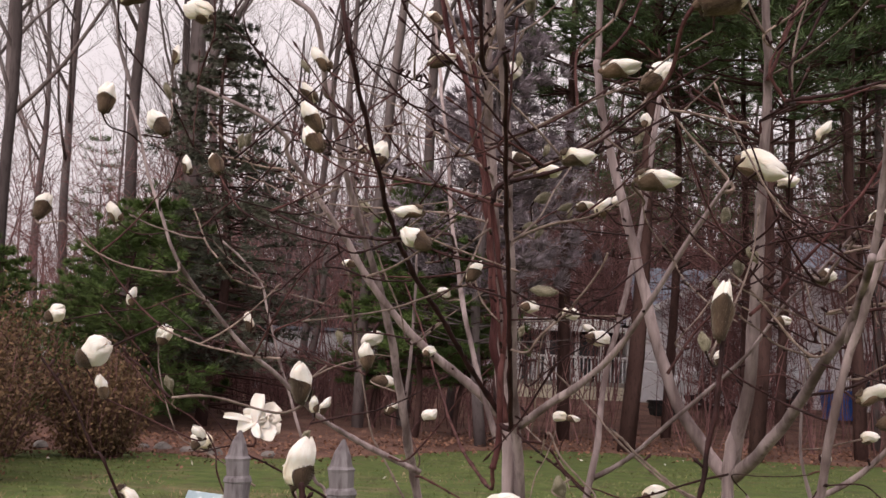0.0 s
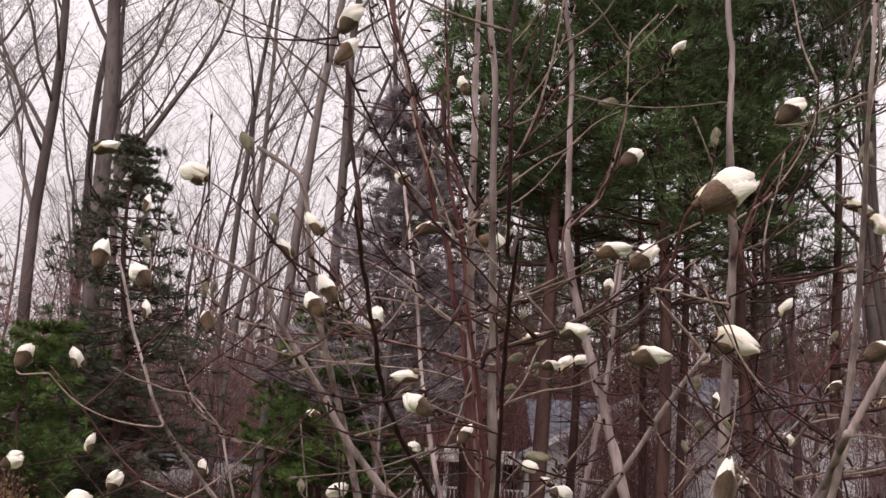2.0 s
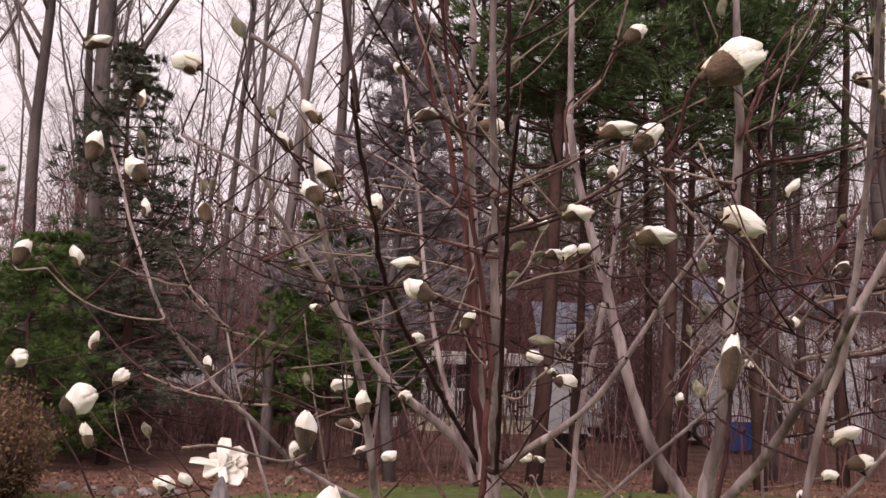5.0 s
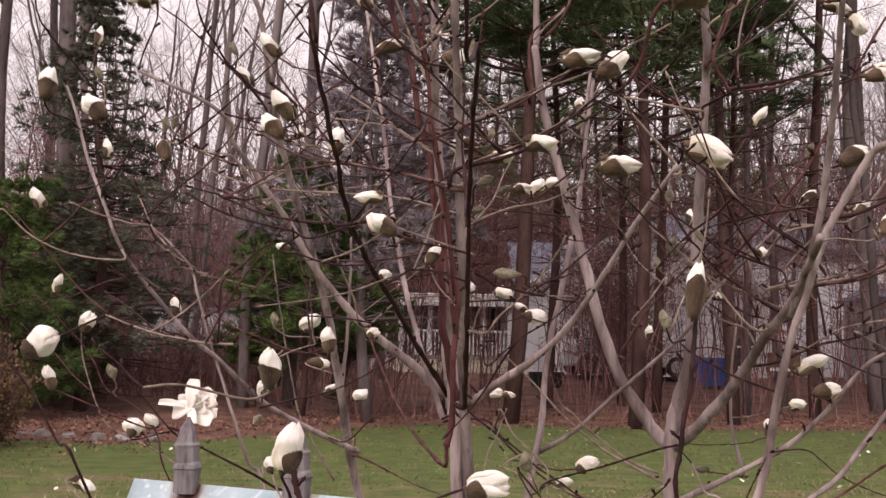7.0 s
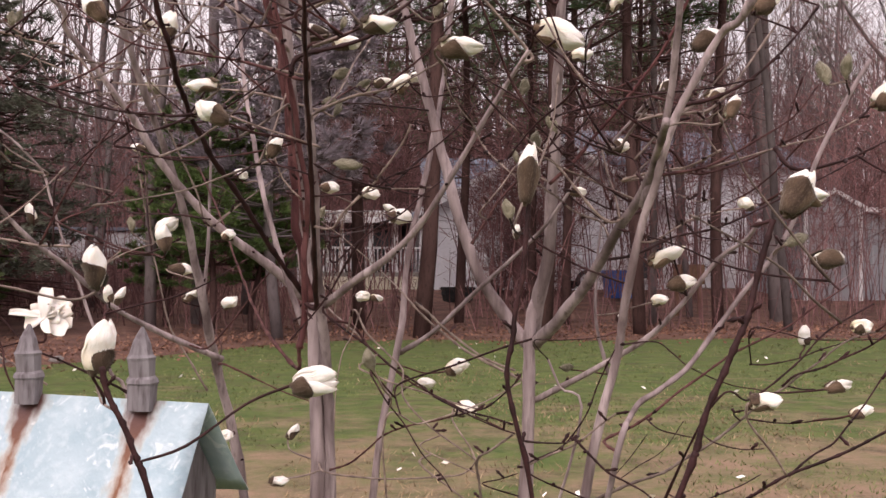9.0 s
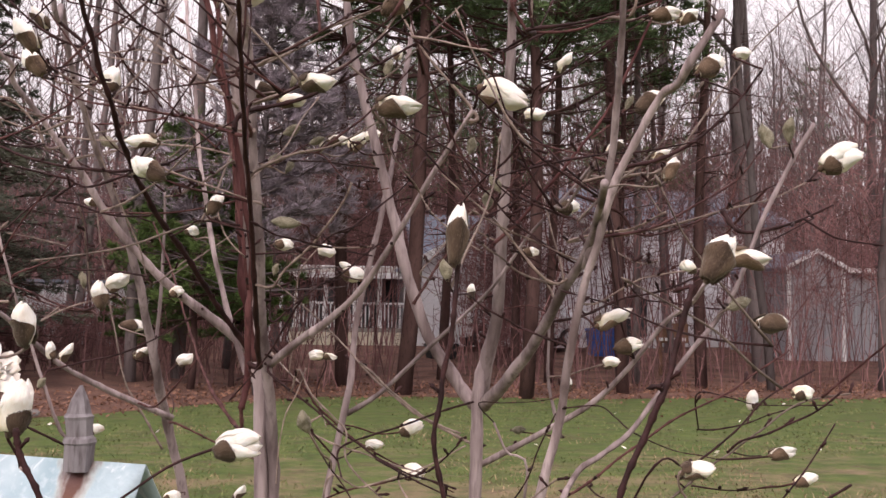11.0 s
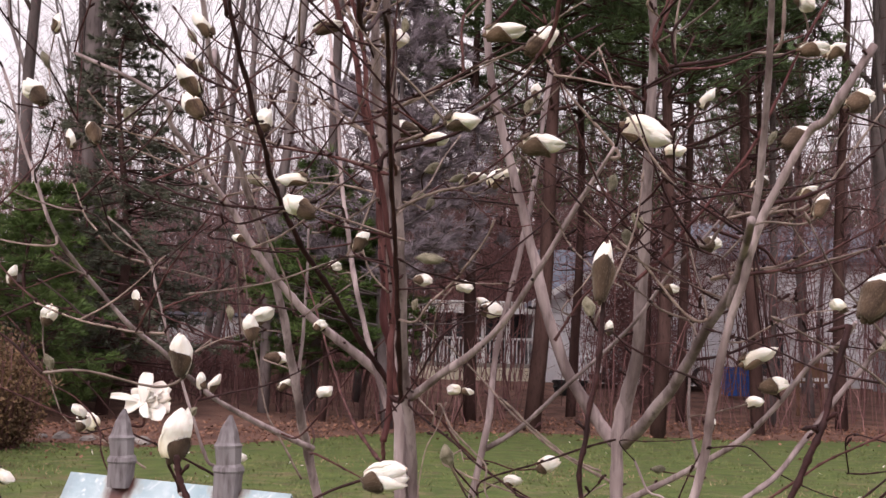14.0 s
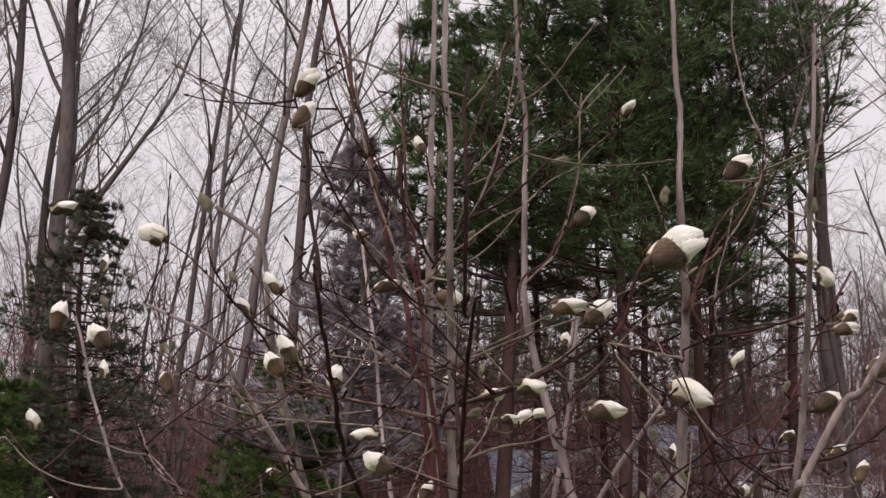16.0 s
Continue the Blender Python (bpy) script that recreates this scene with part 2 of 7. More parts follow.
def metal_material():
    """Galvanised sheet with spangle, and rust running down from the two finials (object x runs along the ridge)."""
    m = mat("galvanised_sheet", (0.29, 0.40, 0.455), (0.43, 0.53, 0.575), 9, 0.34, 0.7, c3=(0.52, 0.60, 0.63), fine=70, dist=0.002, spec=0.5)
    nt = m.node_tree
    b = nt.nodes["Principled BSDF"]
    b.inputs["Metallic"].default_value = 0.2
    src = b.inputs["Base Color"].links[0].from_socket
    tc = nt.nodes.new("ShaderNodeTexCoord")
    # scuffed, flaking white patches
    flake = nt.nodes.new("ShaderNodeTexNoise")
    flake.inputs["Scale"].default_value, flake.inputs["Detail"].default_value, flake.inputs["Distortion"].default_value = 17, 6, 2.2
    nt.links.new(tc.outputs["Object"], flake.inputs["Vector"])
    thin = nt.nodes.new("ShaderNodeMapRange")
    thin.inputs[1].default_value, thin.inputs[2].default_value, thin.inputs[4].default_value = 0.60, 0.66, 0.75
    nt.links.new(flake.outputs[0], thin.inputs[0])
    worn = nt.nodes.new("ShaderNodeMix")
    worn.data_type = 'RGBA'
    nt.links.new(thin.outputs[0], worn.inputs[0])
    nt.links.new(src, worn.inputs[6])
    worn.inputs[7].default_value = (0.66, 0.71, 0.73, 1)
    src = worn.outputs[2]
    sep = nt.nodes.new("ShaderNodeSeparateXYZ")
    nt.links.new(tc.outputs["Object"], sep.inputs[0])
    run = nt.nodes.new("ShaderNodeMapping")
    run.inputs["Scale"].default_value = (1, 1, 0.22)
    nt.links.new(tc.outputs["Object"], run.inputs[0])
    nz = nt.nodes.new("ShaderNodeTexNoise")
    nz.inputs["Scale"].default_value, nz.inputs["Detail"].default_value = 55, 5
    nt.links.new(run.outputs[0], nz.inputs["Vector"])
    fall = nt.nodes.new("ShaderNodeMapRange")
    # a broad stain under each finial that thins to a streak
    fall.inputs[1].default_value, fall.inputs[2].default_value = -0.01, -0.085
    fall.inputs[3].default_value, fall.inputs[4].default_value = -0.012, 0.011
    nt.links.new(sep.outputs[2], fall.inputs[0])
    masks = []
    for x0 in (-0.370, -0.126):
        a = nt.nodes.new("ShaderNodeMath")
        a.operation = 'SUBTRACT'
        nt.links.new(sep.outputs[0], a.inputs[0])
        a.inputs[1].default_value = x0
        ab = nt.nodes.new("ShaderNodeMath")
        ab.operation = 'ABSOLUTE'
        nt.links.new(a.outputs[0], ab.inputs[0])
        w = nt.nodes.new("ShaderNodeMath")
        w.operation = 'MULTIPLY_ADD'
        nt.links.new(nz.outputs[0], w.inputs[0])
        w.inputs[1].default_value = -0.045
        nt.links.new(ab.outputs[0], w.inputs[2])
        nar = nt.nodes.new("ShaderNodeMath")
        nt.links.new(w.outputs[0], nar.inputs[0])
        nt.links.new(fall.outputs[0], nar.inputs[1])
        r = nt.nodes.new("ShaderNodeMapRange")
        r.inputs[1].default_value, r.inputs[2].default_value = 0.013, -0.012
        nt.links.new(nar.outputs[0], r.inputs[0])
        masks.append(r.outputs[0])
    mxm = nt.nodes.new("ShaderNodeMath")
    mxm.operation = 'MAXIMUM'
    nt.links.new(masks[0], mxm.inputs[0])
    nt.links.new(masks[1], mxm.inputs[1])
    rp = nt.nodes.new("ShaderNodeValToRGB")
    rp.color_ramp.elements[0].color, rp.color_ramp.elements[1].color = (0.72, 0.65, 0.50, 1), (0.19, 0.075, 0.036, 1)
    rp.color_ramp.elements.new(0.45).color = (0.42, 0.24, 0.12, 1)
    nt.links.new(mxm.outputs[0], rp.inputs[0])
    old = nt.nodes.new("ShaderNodeMapRange")
    old.inputs[1].default_value, old.inputs[2].default_value = -0.10, -0.02
    nt.links.new(sep.outputs[2], old.inputs[0])
    deep = nt.nodes.new("ShaderNodeMath")
    deep.operation = 'MULTIPLY'
    nt.links.new(old.outputs[0], deep.inputs[0])
    nt.links.new(mxm.outputs[0], deep.inputs[1])
    dk = nt.nodes.new("ShaderNodeMix")
    dk.data_type = 'RGBA'
    nt.links.new(deep.outputs[0], dk.inputs[0])
    nt.links.new(rp.outputs[0], dk.inputs[6])
    dk.inputs[7].default_value = (0.085, 0.034, 0.03, 1)
    mx = nt.nodes.new("ShaderNodeMix")
    mx.data_type = 'RGBA'
    nt.links.new(mxm.outputs[0], mx.inputs[0])
    nt.links.new(src, mx.inputs[6])
    nt.links.new(dk.outputs[2], mx.inputs[7])
    nt.links.new(mx.outputs[2], b.inputs["Base Color"])
    return m


M_LAWN = grass_material()
M_METAL = metal_material()


# ---- mesh helpers ----
class Geo:
    """Collects vertices and faces for one mesh."""

    def __init__(self):
        self.v, self.f = [], []

    def tube(self, pts, radii, sides=6, cap=True):
        pts = [Vector(p) for p in pts]
        base = len(self.v)
        side = None
        for i, p in enumerate(pts):
            d = (pts[min(i + 1, len(pts) - 1)] - pts[max(i - 1, 0)])
            d = d.normalized() if d.length > 1e-9 else Vector((0, 0, 1))
            if side is None:
                side = d.cross(Vector((0, 0, 1)) if abs(d.z) < 0.9 else Vector((1, 0, 0))).normalized()
            else:
                side = (side - d * side.dot(d)).normalized()
            up = d.cross(side)
            for k in range(sides):
                a = 2 * math.pi * k / sides
                self.v.append(p + (side * math.cos(a) + up * math.sin(a)) * radii[i])
        for i in range(len(pts) - 1):
            for k in range(sides):
                a, b = base + i * sides + k, base + i * sides + (k + 1) % sides
                self.f.append((a, b, b + sides, a + sides))
        if cap:
            self.f.append(tuple(range(base + sides - 1, base - 1, -1)))
            self.f.append(tuple(base + (len(pts) - 1) * sides + k for k in range(sides)))

    def poly(self, *pts):
        base = len(self.v)
        self.v.extend(Vector(p) for p in pts)
        self.f.append(tuple(range(base, base + len(pts))))

    def box(self, x0, y0, z0, x1, y1, z1):
        b = len(self.v)
        self.v.extend(Vector(p) for p in ((x0, y0, z0), (x1, y0, z0), (x1, y1, z0), (x0, y1, z0), (x0, y0, z1), (x1, y0, z1), (x1, y1, z1), (x0, y1, z1)))
        self.f.extend([(b, b + 3, b + 2, b + 1), (b + 4, b + 5, b + 6, b + 7), (b, b + 1, b + 5, b + 4), (b + 1, b + 2, b + 6, b + 5), (b + 2, b + 3, b + 7, b + 6), (b + 3, b, b + 4, b + 7)])

    def mesh(self, name, material, smooth=True, bevel=0.0):
        me = bpy.data.meshes.new(name)
        me.from_pydata(self.v, [], self.f)
        if bevel:
            bm = bmesh.new()
            bm.from_mesh(me)
            bmesh.ops.bevel(bm, geom=bm.edges[:], offset=bevel, segments=2, affect='EDGES')
            bm.to_mesh(me)
            bm.free()
        me.materials.append(material)
        if smooth:
            me.polygons.foreach_set("use_smooth", [True] * len(me.polygons))
        me.update()
        return me


def part(name, geo, material, parent=None, label="", smooth=False, bevel=0.0):
    me = geo if isinstance(geo, bpy.types.Mesh) else geo.mesh(name, material, smooth, bevel)
    ob = new(name, me)
    ob.parent = parent
    return tagged(ob, label) if label else ob


def thing(name, label, category, place=(0, 0, 0), turn=0.0, group="", kind=""):
    ob = new(name)
    ob.empty_display_size = 0.1
    ob.matrix_world = pose(*place, 0, 0, turn)
    return tagged(ob, label, category, group, kind)


def spline(pts, steps=4):
    """Catmull-Rom points through pts."""
    p = [Vector(q) for q in pts]
    p = [p[0] * 2 - p[1]] + p + [p[-1] * 2 - p[-2]]
    res = []
    for i in range(1, len(p) - 2):
        for s in range(steps):
            t = s / steps
            a, b, c, d = p[i - 1:i + 3]
            res.append(0.5 * ((2 * b) + (c - a) * t + (2 * a - 5 * b + 4 * c - d) * t * t + (3 * b - a - 3 * c + d) * t ** 3))
    return res + [p[-2]]


rng = random.Random(7)


def rvec(s=1.0, r=None):
    r = r or rng
    return Vector((r.uniform(-s, s), r.uniform(-s, s), r.uniform(-s, s)))


# ---- ground ----
g = Geo()
step = [-400, -120, -60, -40, -30, -24, -20, -16, -12, -8, -4, 0, 4, 8, 12, 16, 20, 24, 30, 40, 60, 120, 400]
ystep = [-300, -80, -30, -10, -4, 0, 2, 4, 6, 8, 10, 12, 14, 16, 18, 20, 22, 24, 26, 30, 36, 44, 60, 100, 200, 600]
for yy in ystep:
    for xx in step:
        g.v.append(Vector((xx, yy, 0.0)))
for j in range(len(ystep) - 1):
    for i in range(len(step) - 1):
        a = j * len(step) + i
        g.f.append((a, a + 1, a + 1 + len(step), a + len(step)))
tagged(part("ground", g, M_LAWN), "green lawn with worn dry patches of turf", "ground", kind="structure")



def litter_front(x):
    """Where the lawn ends and the leaf litter begins."""
    f = 22.2 + 1.0 * noise.noise((x * 0.25, 3.0, 0)) + 0.5 * noise.noise((x * 0.9, 8.0, 0))
    if x < 0.5:
        f -= min(5.3, (0.5 - x) * 1.3)
    if x < -6:
        f -= min(3.0, (-6 - x) * 0.8)
    return f


BANK = ((0, 0.004), (0.5, 0.05), (2.0, 0.09), (5.0, 0.20), (9.0, 0.50), (13.0, 0.78), (30, 0.84), (160, 0.9))


def litter_rise(dy):
    """The woodland floor climbs gently behind the lawn."""
    for (a, za), (b, zb) in zip(BANK, BANK[1:]):
        if dy <= b:
            return za + (zb - za) * max(0, dy - a) / (b - a)
    return BANK[-1][1]


g = Geo()
nx = 150
edge = [(-60 + 120 * i / nx) for i in range(nx + 1)]
for i, xx in enumerate(edge):
    front = litter_front(xx)
    for k, (dy, z) in enumerate(BANK):
        g.v.append(Vector((xx * (1 + max(0, k - 5) * 0.8), front + dy, z + 0.03 * noise.noise((xx * 1.7, dy, 5)) * min(1, dy))))
for i in range(nx):
    for k in range(7):
        a = i * 8 + k
        g.f.append((a, a + 8, a + 9, a + 1))
tagged(part("leaf_litter_bed", g, M_LITTER, smooth=True), "brown leaf litter covering the woodland floor", "leaf litter", kind="structure")


# ---- trees ----
def bare_tree_meshes(seed, height, radius, fork=0.45, lean=0.0, depth=4):
    """Meshes of a tall bare hardwood: trunk, and crown of limbs and twigs."""
    r = random.Random(seed)
    trunk, crown = Geo(), Geo()

    def grow(p, d, length, rad, level, geo):
        n = max((3, 3, 3, 2, 1)[level], int(length / (0.9 if level else 1.2)))
        pts, rr = [p], [rad]
        end = 0.35 if level < 2 else 0.25
        for i in range(n):
            d = (d + rvec((0.075, 0.19, 0.24, 0.3, 0.34)[level], r) + Vector((0, 0, 0.13 if level == 0 else 0.06))).normalized()
            pts.append(pts[-1] + d * length / n)
            rr.append(rad * (1 - (1 - end) * (i + 1) / n))
        geo.tube(pts, rr, (9, 6, 4, 3, 3)[level], cap=level < 2)
        if level == depth:
            return
        kids = (12, 9, 8, 5)[level]
        lo = fork if level == 0 else 0.2
        for k in range(kids):
            f = lo + (1 - lo) * (k + r.random()) / kids
            i = min(n - 1, int(f * n))
            q = pts[i].lerp(pts[i + 1], f * n - i)
            a = r.uniform(0, 6.28)
            spread = r.uniform(0.3, 0.75) if level == 0 else r.uniform(0.4, 1.0)
            side = Vector((math.cos(a), math.sin(a), 0.15))
            dd = (d * (1 - spread * 0.55) + side * spread).normalized()
            grow(q, dd, length * r.uniform(0.26, 0.44) * (1.15 - 0.4 * f), max(0.0036, rr[i] * r.uniform(0.27, 0.48)), level + 1, crown)

    grow(Vector((0, 0, -0.1)), Vector((lean, 0, 1)).normalized(), height, radius, 0, trunk)
    return trunk.mesh("trunk", M_TRUNK), crown.mesh("crown", M_CROWN)


def tuft(geo, p, d, size, r, blades=9, wide=0.012):
    """A brush of needles."""
    for k in range(blades):
        w = (d + rvec(0.75, r)).normalized()
        s = w.cross(rvec(1, r)).normalized() * wide
        geo.poly(p - s, p + s, p + w * size * r.uniform(0.7, 1.15))


def conifer_meshes(seed, height, radius, spread, start, needle, droop=0.0, step=0.5, dense=1.0, top=0.6, sparse_low=True, ndl=0.33, bark=None, wide=0.011, inner=0.15):
    r = random.Random(seed)
    trunk, limbs, crown = Geo(), Geo(), Geo()
    pts = [Vector((0.15 * math.sin(i * 0.8 + seed), 0.12 * math.cos(i * 0.7), height * i / 10 - (0.1 if i == 0 else 0))) for i in range(11)]
    trunk.tube(pts, [radius * (1 - 0.93 * i / 10) for i in range(11)], 10)
    z = 0.21 * height
    while sparse_low and z < start * height:
        for k in range(2):
            a = r.uniform(0, 6.28)
            d = Vector((math.cos(a), math.sin(a), r.uniform(-0.15, 0.25)))
            ln = spread * r.uniform(0.2, 0.5)
            p = Vector((0, 0, z))
            q = p + d * ln * 0.5 + rvec(0.08, r)
            e = p + d * ln + rvec(0.15, r)
            limbs.tube([p, q, e], [0.02, 0.012, 0.005], 4, cap=False)
            for s in range(4):
                u = q.lerp(e, r.random())
                limbs.tube([u, u + (d * 0.5 + rvec(0.8, r)) * 0.5], [0.007, 0.004], 3, cap=False)
        z += 0.32
    z = start * height
    while z < height - 0.2:
        f = (z / height - start) / (1 - start)
        reach = spread * ((1 - f) ** top) * (0.75 if f < 0.12 else 1.0) + 0.25
        for k in range(r.randint(4, 6)):
            a = r.uniform(0, 6.28)
            ln = reach * r.uniform(0.65, 1.1)
            d = Vector((math.cos(a), math.sin(a), r.uniform(0.02, 0.2) - droop))
            i = min(9, int(z / height * 10))
            p = pts[i].lerp(pts[i + 1], z / height * 10 - i)
            n = max(3, int(ln / 0.45))
            line = [p]
            for j in range(n):
                d = (d + rvec(0.12, r) + Vector((0, 0, 0.05 if not droop else 0.03))).normalized()
                line.append(line[-1] + d * ln / n)
            limbs.tube(line, [max(0.006, radius * 0.22 * (1 - 0.85 * j / n) * (1 - 0.5 * f)) for j in range(n + 1)], 4, cap=False)
            dead = sparse_low and f < 0.08
            for j in range(max(1, int(inner * n)), n + 1):
                q = line[j]
                for s in range(int((3 if not dead else 0) * dense + 0.5) + 1):
                    side = (d.cross(Vector((0, 0, 1))) * r.choice((-1, 1)) + d * 0.6 + rvec(0.35, r)).normalized()
                    sl = ln * 0.32 * r.uniform(0.5, 1.2) * (1.15 - j / n * 0.5)
                    e = q + side * sl + Vector((0, 0, -droop * 0.15 * sl))
                    limbs.tube([q, e], [0.008, 0.003], 3, cap=False)
                    if not dead:
                        for u in (0.45, 0.75, 1.0):
                            tuft(crown, q.lerp(e, u), (side + Vector((0, 0, 0.35 - droop))).normalized(), ndl, r, int(6 * dense) + 1, wide)
        z += step * r.uniform(0.8, 1.2)
    tuft(crown, pts[-1], Vector((0, 0, 1)), 0.3, r, 12)
    bark = bark or M_PINEBARK
    return trunk.mesh("trunk", bark), limbs.mesh("bough", bark), crown.mesh("crown", needle)


def plant(name, label, meshes, place, turn=0.0, scale=1.0, group="", tip=0.0):
    ob = thing(name, label, "tree", place, turn, group)
    ob.matrix_world = pose(*place, 0, tip, turn)
    ob.scale = (scale,) * 3
    for me in meshes:
        piece = part(me.name.split(".")[0], me, None, ob)
        if piece.name.split(".")[0] in ("bough", "crown"):
            tagged(piece, kind="stuff")
    return ob


HARD = [bare_tree_meshes(s, h, r, f, l) for s, h, r, f, l in ((1, 17, 0.17, 0.42, 0.02), (2, 19, 0.22, 0.35, -0.03), (3, 16, 0.11, 0.5, 0.03), (4, 15, 0.09, 0.45, -0.02), (5, 18, 0.15, 0.38, 0.0))]
FARHARD = [bare_tree_meshes(s, h, r, 0.35, 0.0, 3) for s, h, r in ((21, 17, 0.10), (22, 15, 0.075), (23, 18, 0.125))]
BARE = "tall bare grey hardwood at the wood edge"
# trunks that stand out along the wood edge: x, y, kind, scale, turn
EDGE = (
    (-8.3, 25.0, 0, 1.05, 10), (-6.5, 24.0, 1, 1.1, 70), (-2.85, 23.2, 2, 1.15, 200), (-2.05, 24.4, 4, 1.0, 320), (-4.6, 26.5, 3, 1.1, 140),
    (-10.6, 23.0, 4, 1.0, 40), (-12.5, 26, 0, 1.0, 250), (-7.4, 28.5, 2, 1.2, 15), (-5.4, 30, 3, 1.25, 95),
    (-1.2, 27, 3, 1.2, 180), (11.6, 26.2, 0, 1.15, 15), (9.9, 27.6, 3, 1.0, 260),
    (8.2, 25.4, 3, 1.1, 30), (13.5, 24.0, 2, 1.15, 170), (15.5, 25.5, 4, 1.0, 220), (10.6, 23.4, 3, 1.1, 310),
    (12.7, 29, 2, 1.2, 110), (16.8, 23.5, 0, 1.0, 330), (18.6, 26.4, 1, 1.0, 200), (19.0, 33.4, 0, 1.1, 60), (11.9, 33.6, 4, 1.05, 150), (21.0, 29.0, 2, 1.2, 250), (8.9, 28.6, 4, 1.0, 130), (-9.4, 31, 4, 1.1, 20), (-15.0, 29, 1, 1.0, 75), (-12.2, 31, 4, 1.0, 160), (-17, 40, 0, 1.0, 10),
)
for x, y, k, s, a in EDGE:
    plant("bare_tree", BARE, HARD[k], (x, y, 0), a, s, "bare hardwoods of the wood")
rt = random.Random(11)
for k in range(70):
    x, y = rt.uniform(-36, 36), rt.uniform(32, 66)
    if 0 < x < 20 and y < 47:
        y += 16
    if (x / y < -0.31 and k % 3) or (-0.31 <= x / y < -0.01 and k % 5 > 2):
        continue
    plant("bare_tree", "bare grey hardwood deeper in the wood", FARHARD[rt.randrange(3)], (x, y, 0), rt.uniform(0, 360), rt.uniform(0.85, 1.15), "bare hardwoods of the wood")

for k in range(42):
    y = rt.uniform(33, 60)
    plant("bare_tree", "slender bare grey hardwood in the wood", FARHARD[k % 3], (y * rt.uniform(0.36, 0.62), y, 0), rt.uniform(0, 360), rt.uniform(0.55, 0.9), "bare hardwoods of the wood")

for k in range(12):
    y = rt.uniform(30, 56)
    plant("bare_tree", "slender bare grey hardwood in the wood", FARHARD[k % 3], (y * rt.uniform(-0.34, -0.1), y, 0), rt.uniform(0, 360), rt.uniform(0.6, 1.0), "bare hardwoods of the wood")

PINE = [conifer_meshes(s, h, r, sp, st, M_NEEDLE, step=0.62, dense=1.25, inner=0.35, ndl=0.30) for s, h, r, sp, st in ((1, 19, 0.18, 3.3, 0.34), (2, 17, 0.12, 2.6, 0.43), (3, 19, 0.16, 3.8, 0.31), (4, 15, 0.15, 1.7, 0.42), (5, 19, 0.15, 3.5, 0.42), (6, 19, 0.14, 3.1, 0.55))]
FARPINE = conifer_meshes(2, 17, 0.12, 2.8, 0.42, M_NEEDLE, step=0.8, dense=0.6)
GREYP = conifer_meshes(9, 10.0, 0.12, 2.3, 0.20, M_NEEDLEG, dense=1.4, step=0.30, ndl=0.25, bark=M_GREYWOOD, wide=0.009, top=0.95)
SPRU = conifer_meshes(5, 8.8, 0.13, 2.1, 0.07, M_SPRUCE, droop=0.2, step=0.2, top=0.85, ndl=0.13, dense=1.4, wide=0.009)
YPINE = conifer_meshes(6, 5.0, 0.08, 1.5, 0.10, M_YOUNG, step=0.25, top=0.6, sparse_low=False, ndl=0.17, dense=1.5, wide=0.008)
for x, y, k, s, a in ((2.4, 22.6, 0, 1.0, 0), (6.2, 25.2, 1, 1.0, 70), (4.95, 22.0, 2, 0.95, 140), (5.7, 27.2, 1, 0.95, 220), (7.9, 25.5, 1, 0.82, 40), (1.35, 24.2, 3, 1.0, 300), (9.5, 24.5, 5, 1.0, 110), (6.95, 22.8, 4, 0.95, 160), (4.6, 46.5, 2, 0.95, 250), (9.0, 48, 0, 0.9, 80), (14.5, 47, 2, 0.9, 10), (3.9, 26.4, 1, 1.0, 190)):
    plant("pine_tree", "tall dark pine with bare lower trunk and green crown", PINE[k], (x, y, 0), a, s, "pines of the wood", 4.5 if k == 0 else 0)
for k in range(12):
    x = -20 + 5.2 * k + rt.uniform(-1.5, 1.5)
    plant("pine_tree", "dark pine deep in the wood", FARPINE, (x, rt.uniform(50, 60), 0), rt.uniform(0, 360), rt.uniform(0.7, 0.95), "pines of the wood")
plant("grey_conifer", "thin conifer with sparse dull grey-purple needles", GREYP, (-0.35, 21.8, 0), 0, 1.0)
plant("spruce_tree", "dark bluish spruce with drooping boughs", SPRU, (-5.6, 22.0, 0), 30, 1.0)
YPINE_HIGH = conifer_meshes(7, 5.4, 0.08, 1.25, 0.27, M_YOUNG, step=0.25, top=0.6, sparse_low=False, ndl=0.17, dense=1.5, wide=0.008)
for x, y, s, a in ((-1.6, 22.2, 1.0, 45), (-2.5, 23.6, 0.75, 200), (-0.75, 23.4, 0.8, 130)):
    plant("young_pine", "young green pine with bare lower stem in the wood edge", YPINE_HIGH, (x, y, 0), a, s, "young pines")
for x, y, s, a in ((-6.6, 20.2, 0.9, 0), (-7.9, 20.6, 0.6, 90), (-9.3, 21, 0.45, 10), (-8.0, 23.0, 0.85, 70), (-10.2, 22.6, 0.75, 150), (-12.4, 22.4, 0.6, 300), (-6.7, 23.4, 0.95, 250)):
    plant("young_pine", "bushy young green pine at the lawn's edge", YPINE, (x, y, 0), a, s, "young pines")

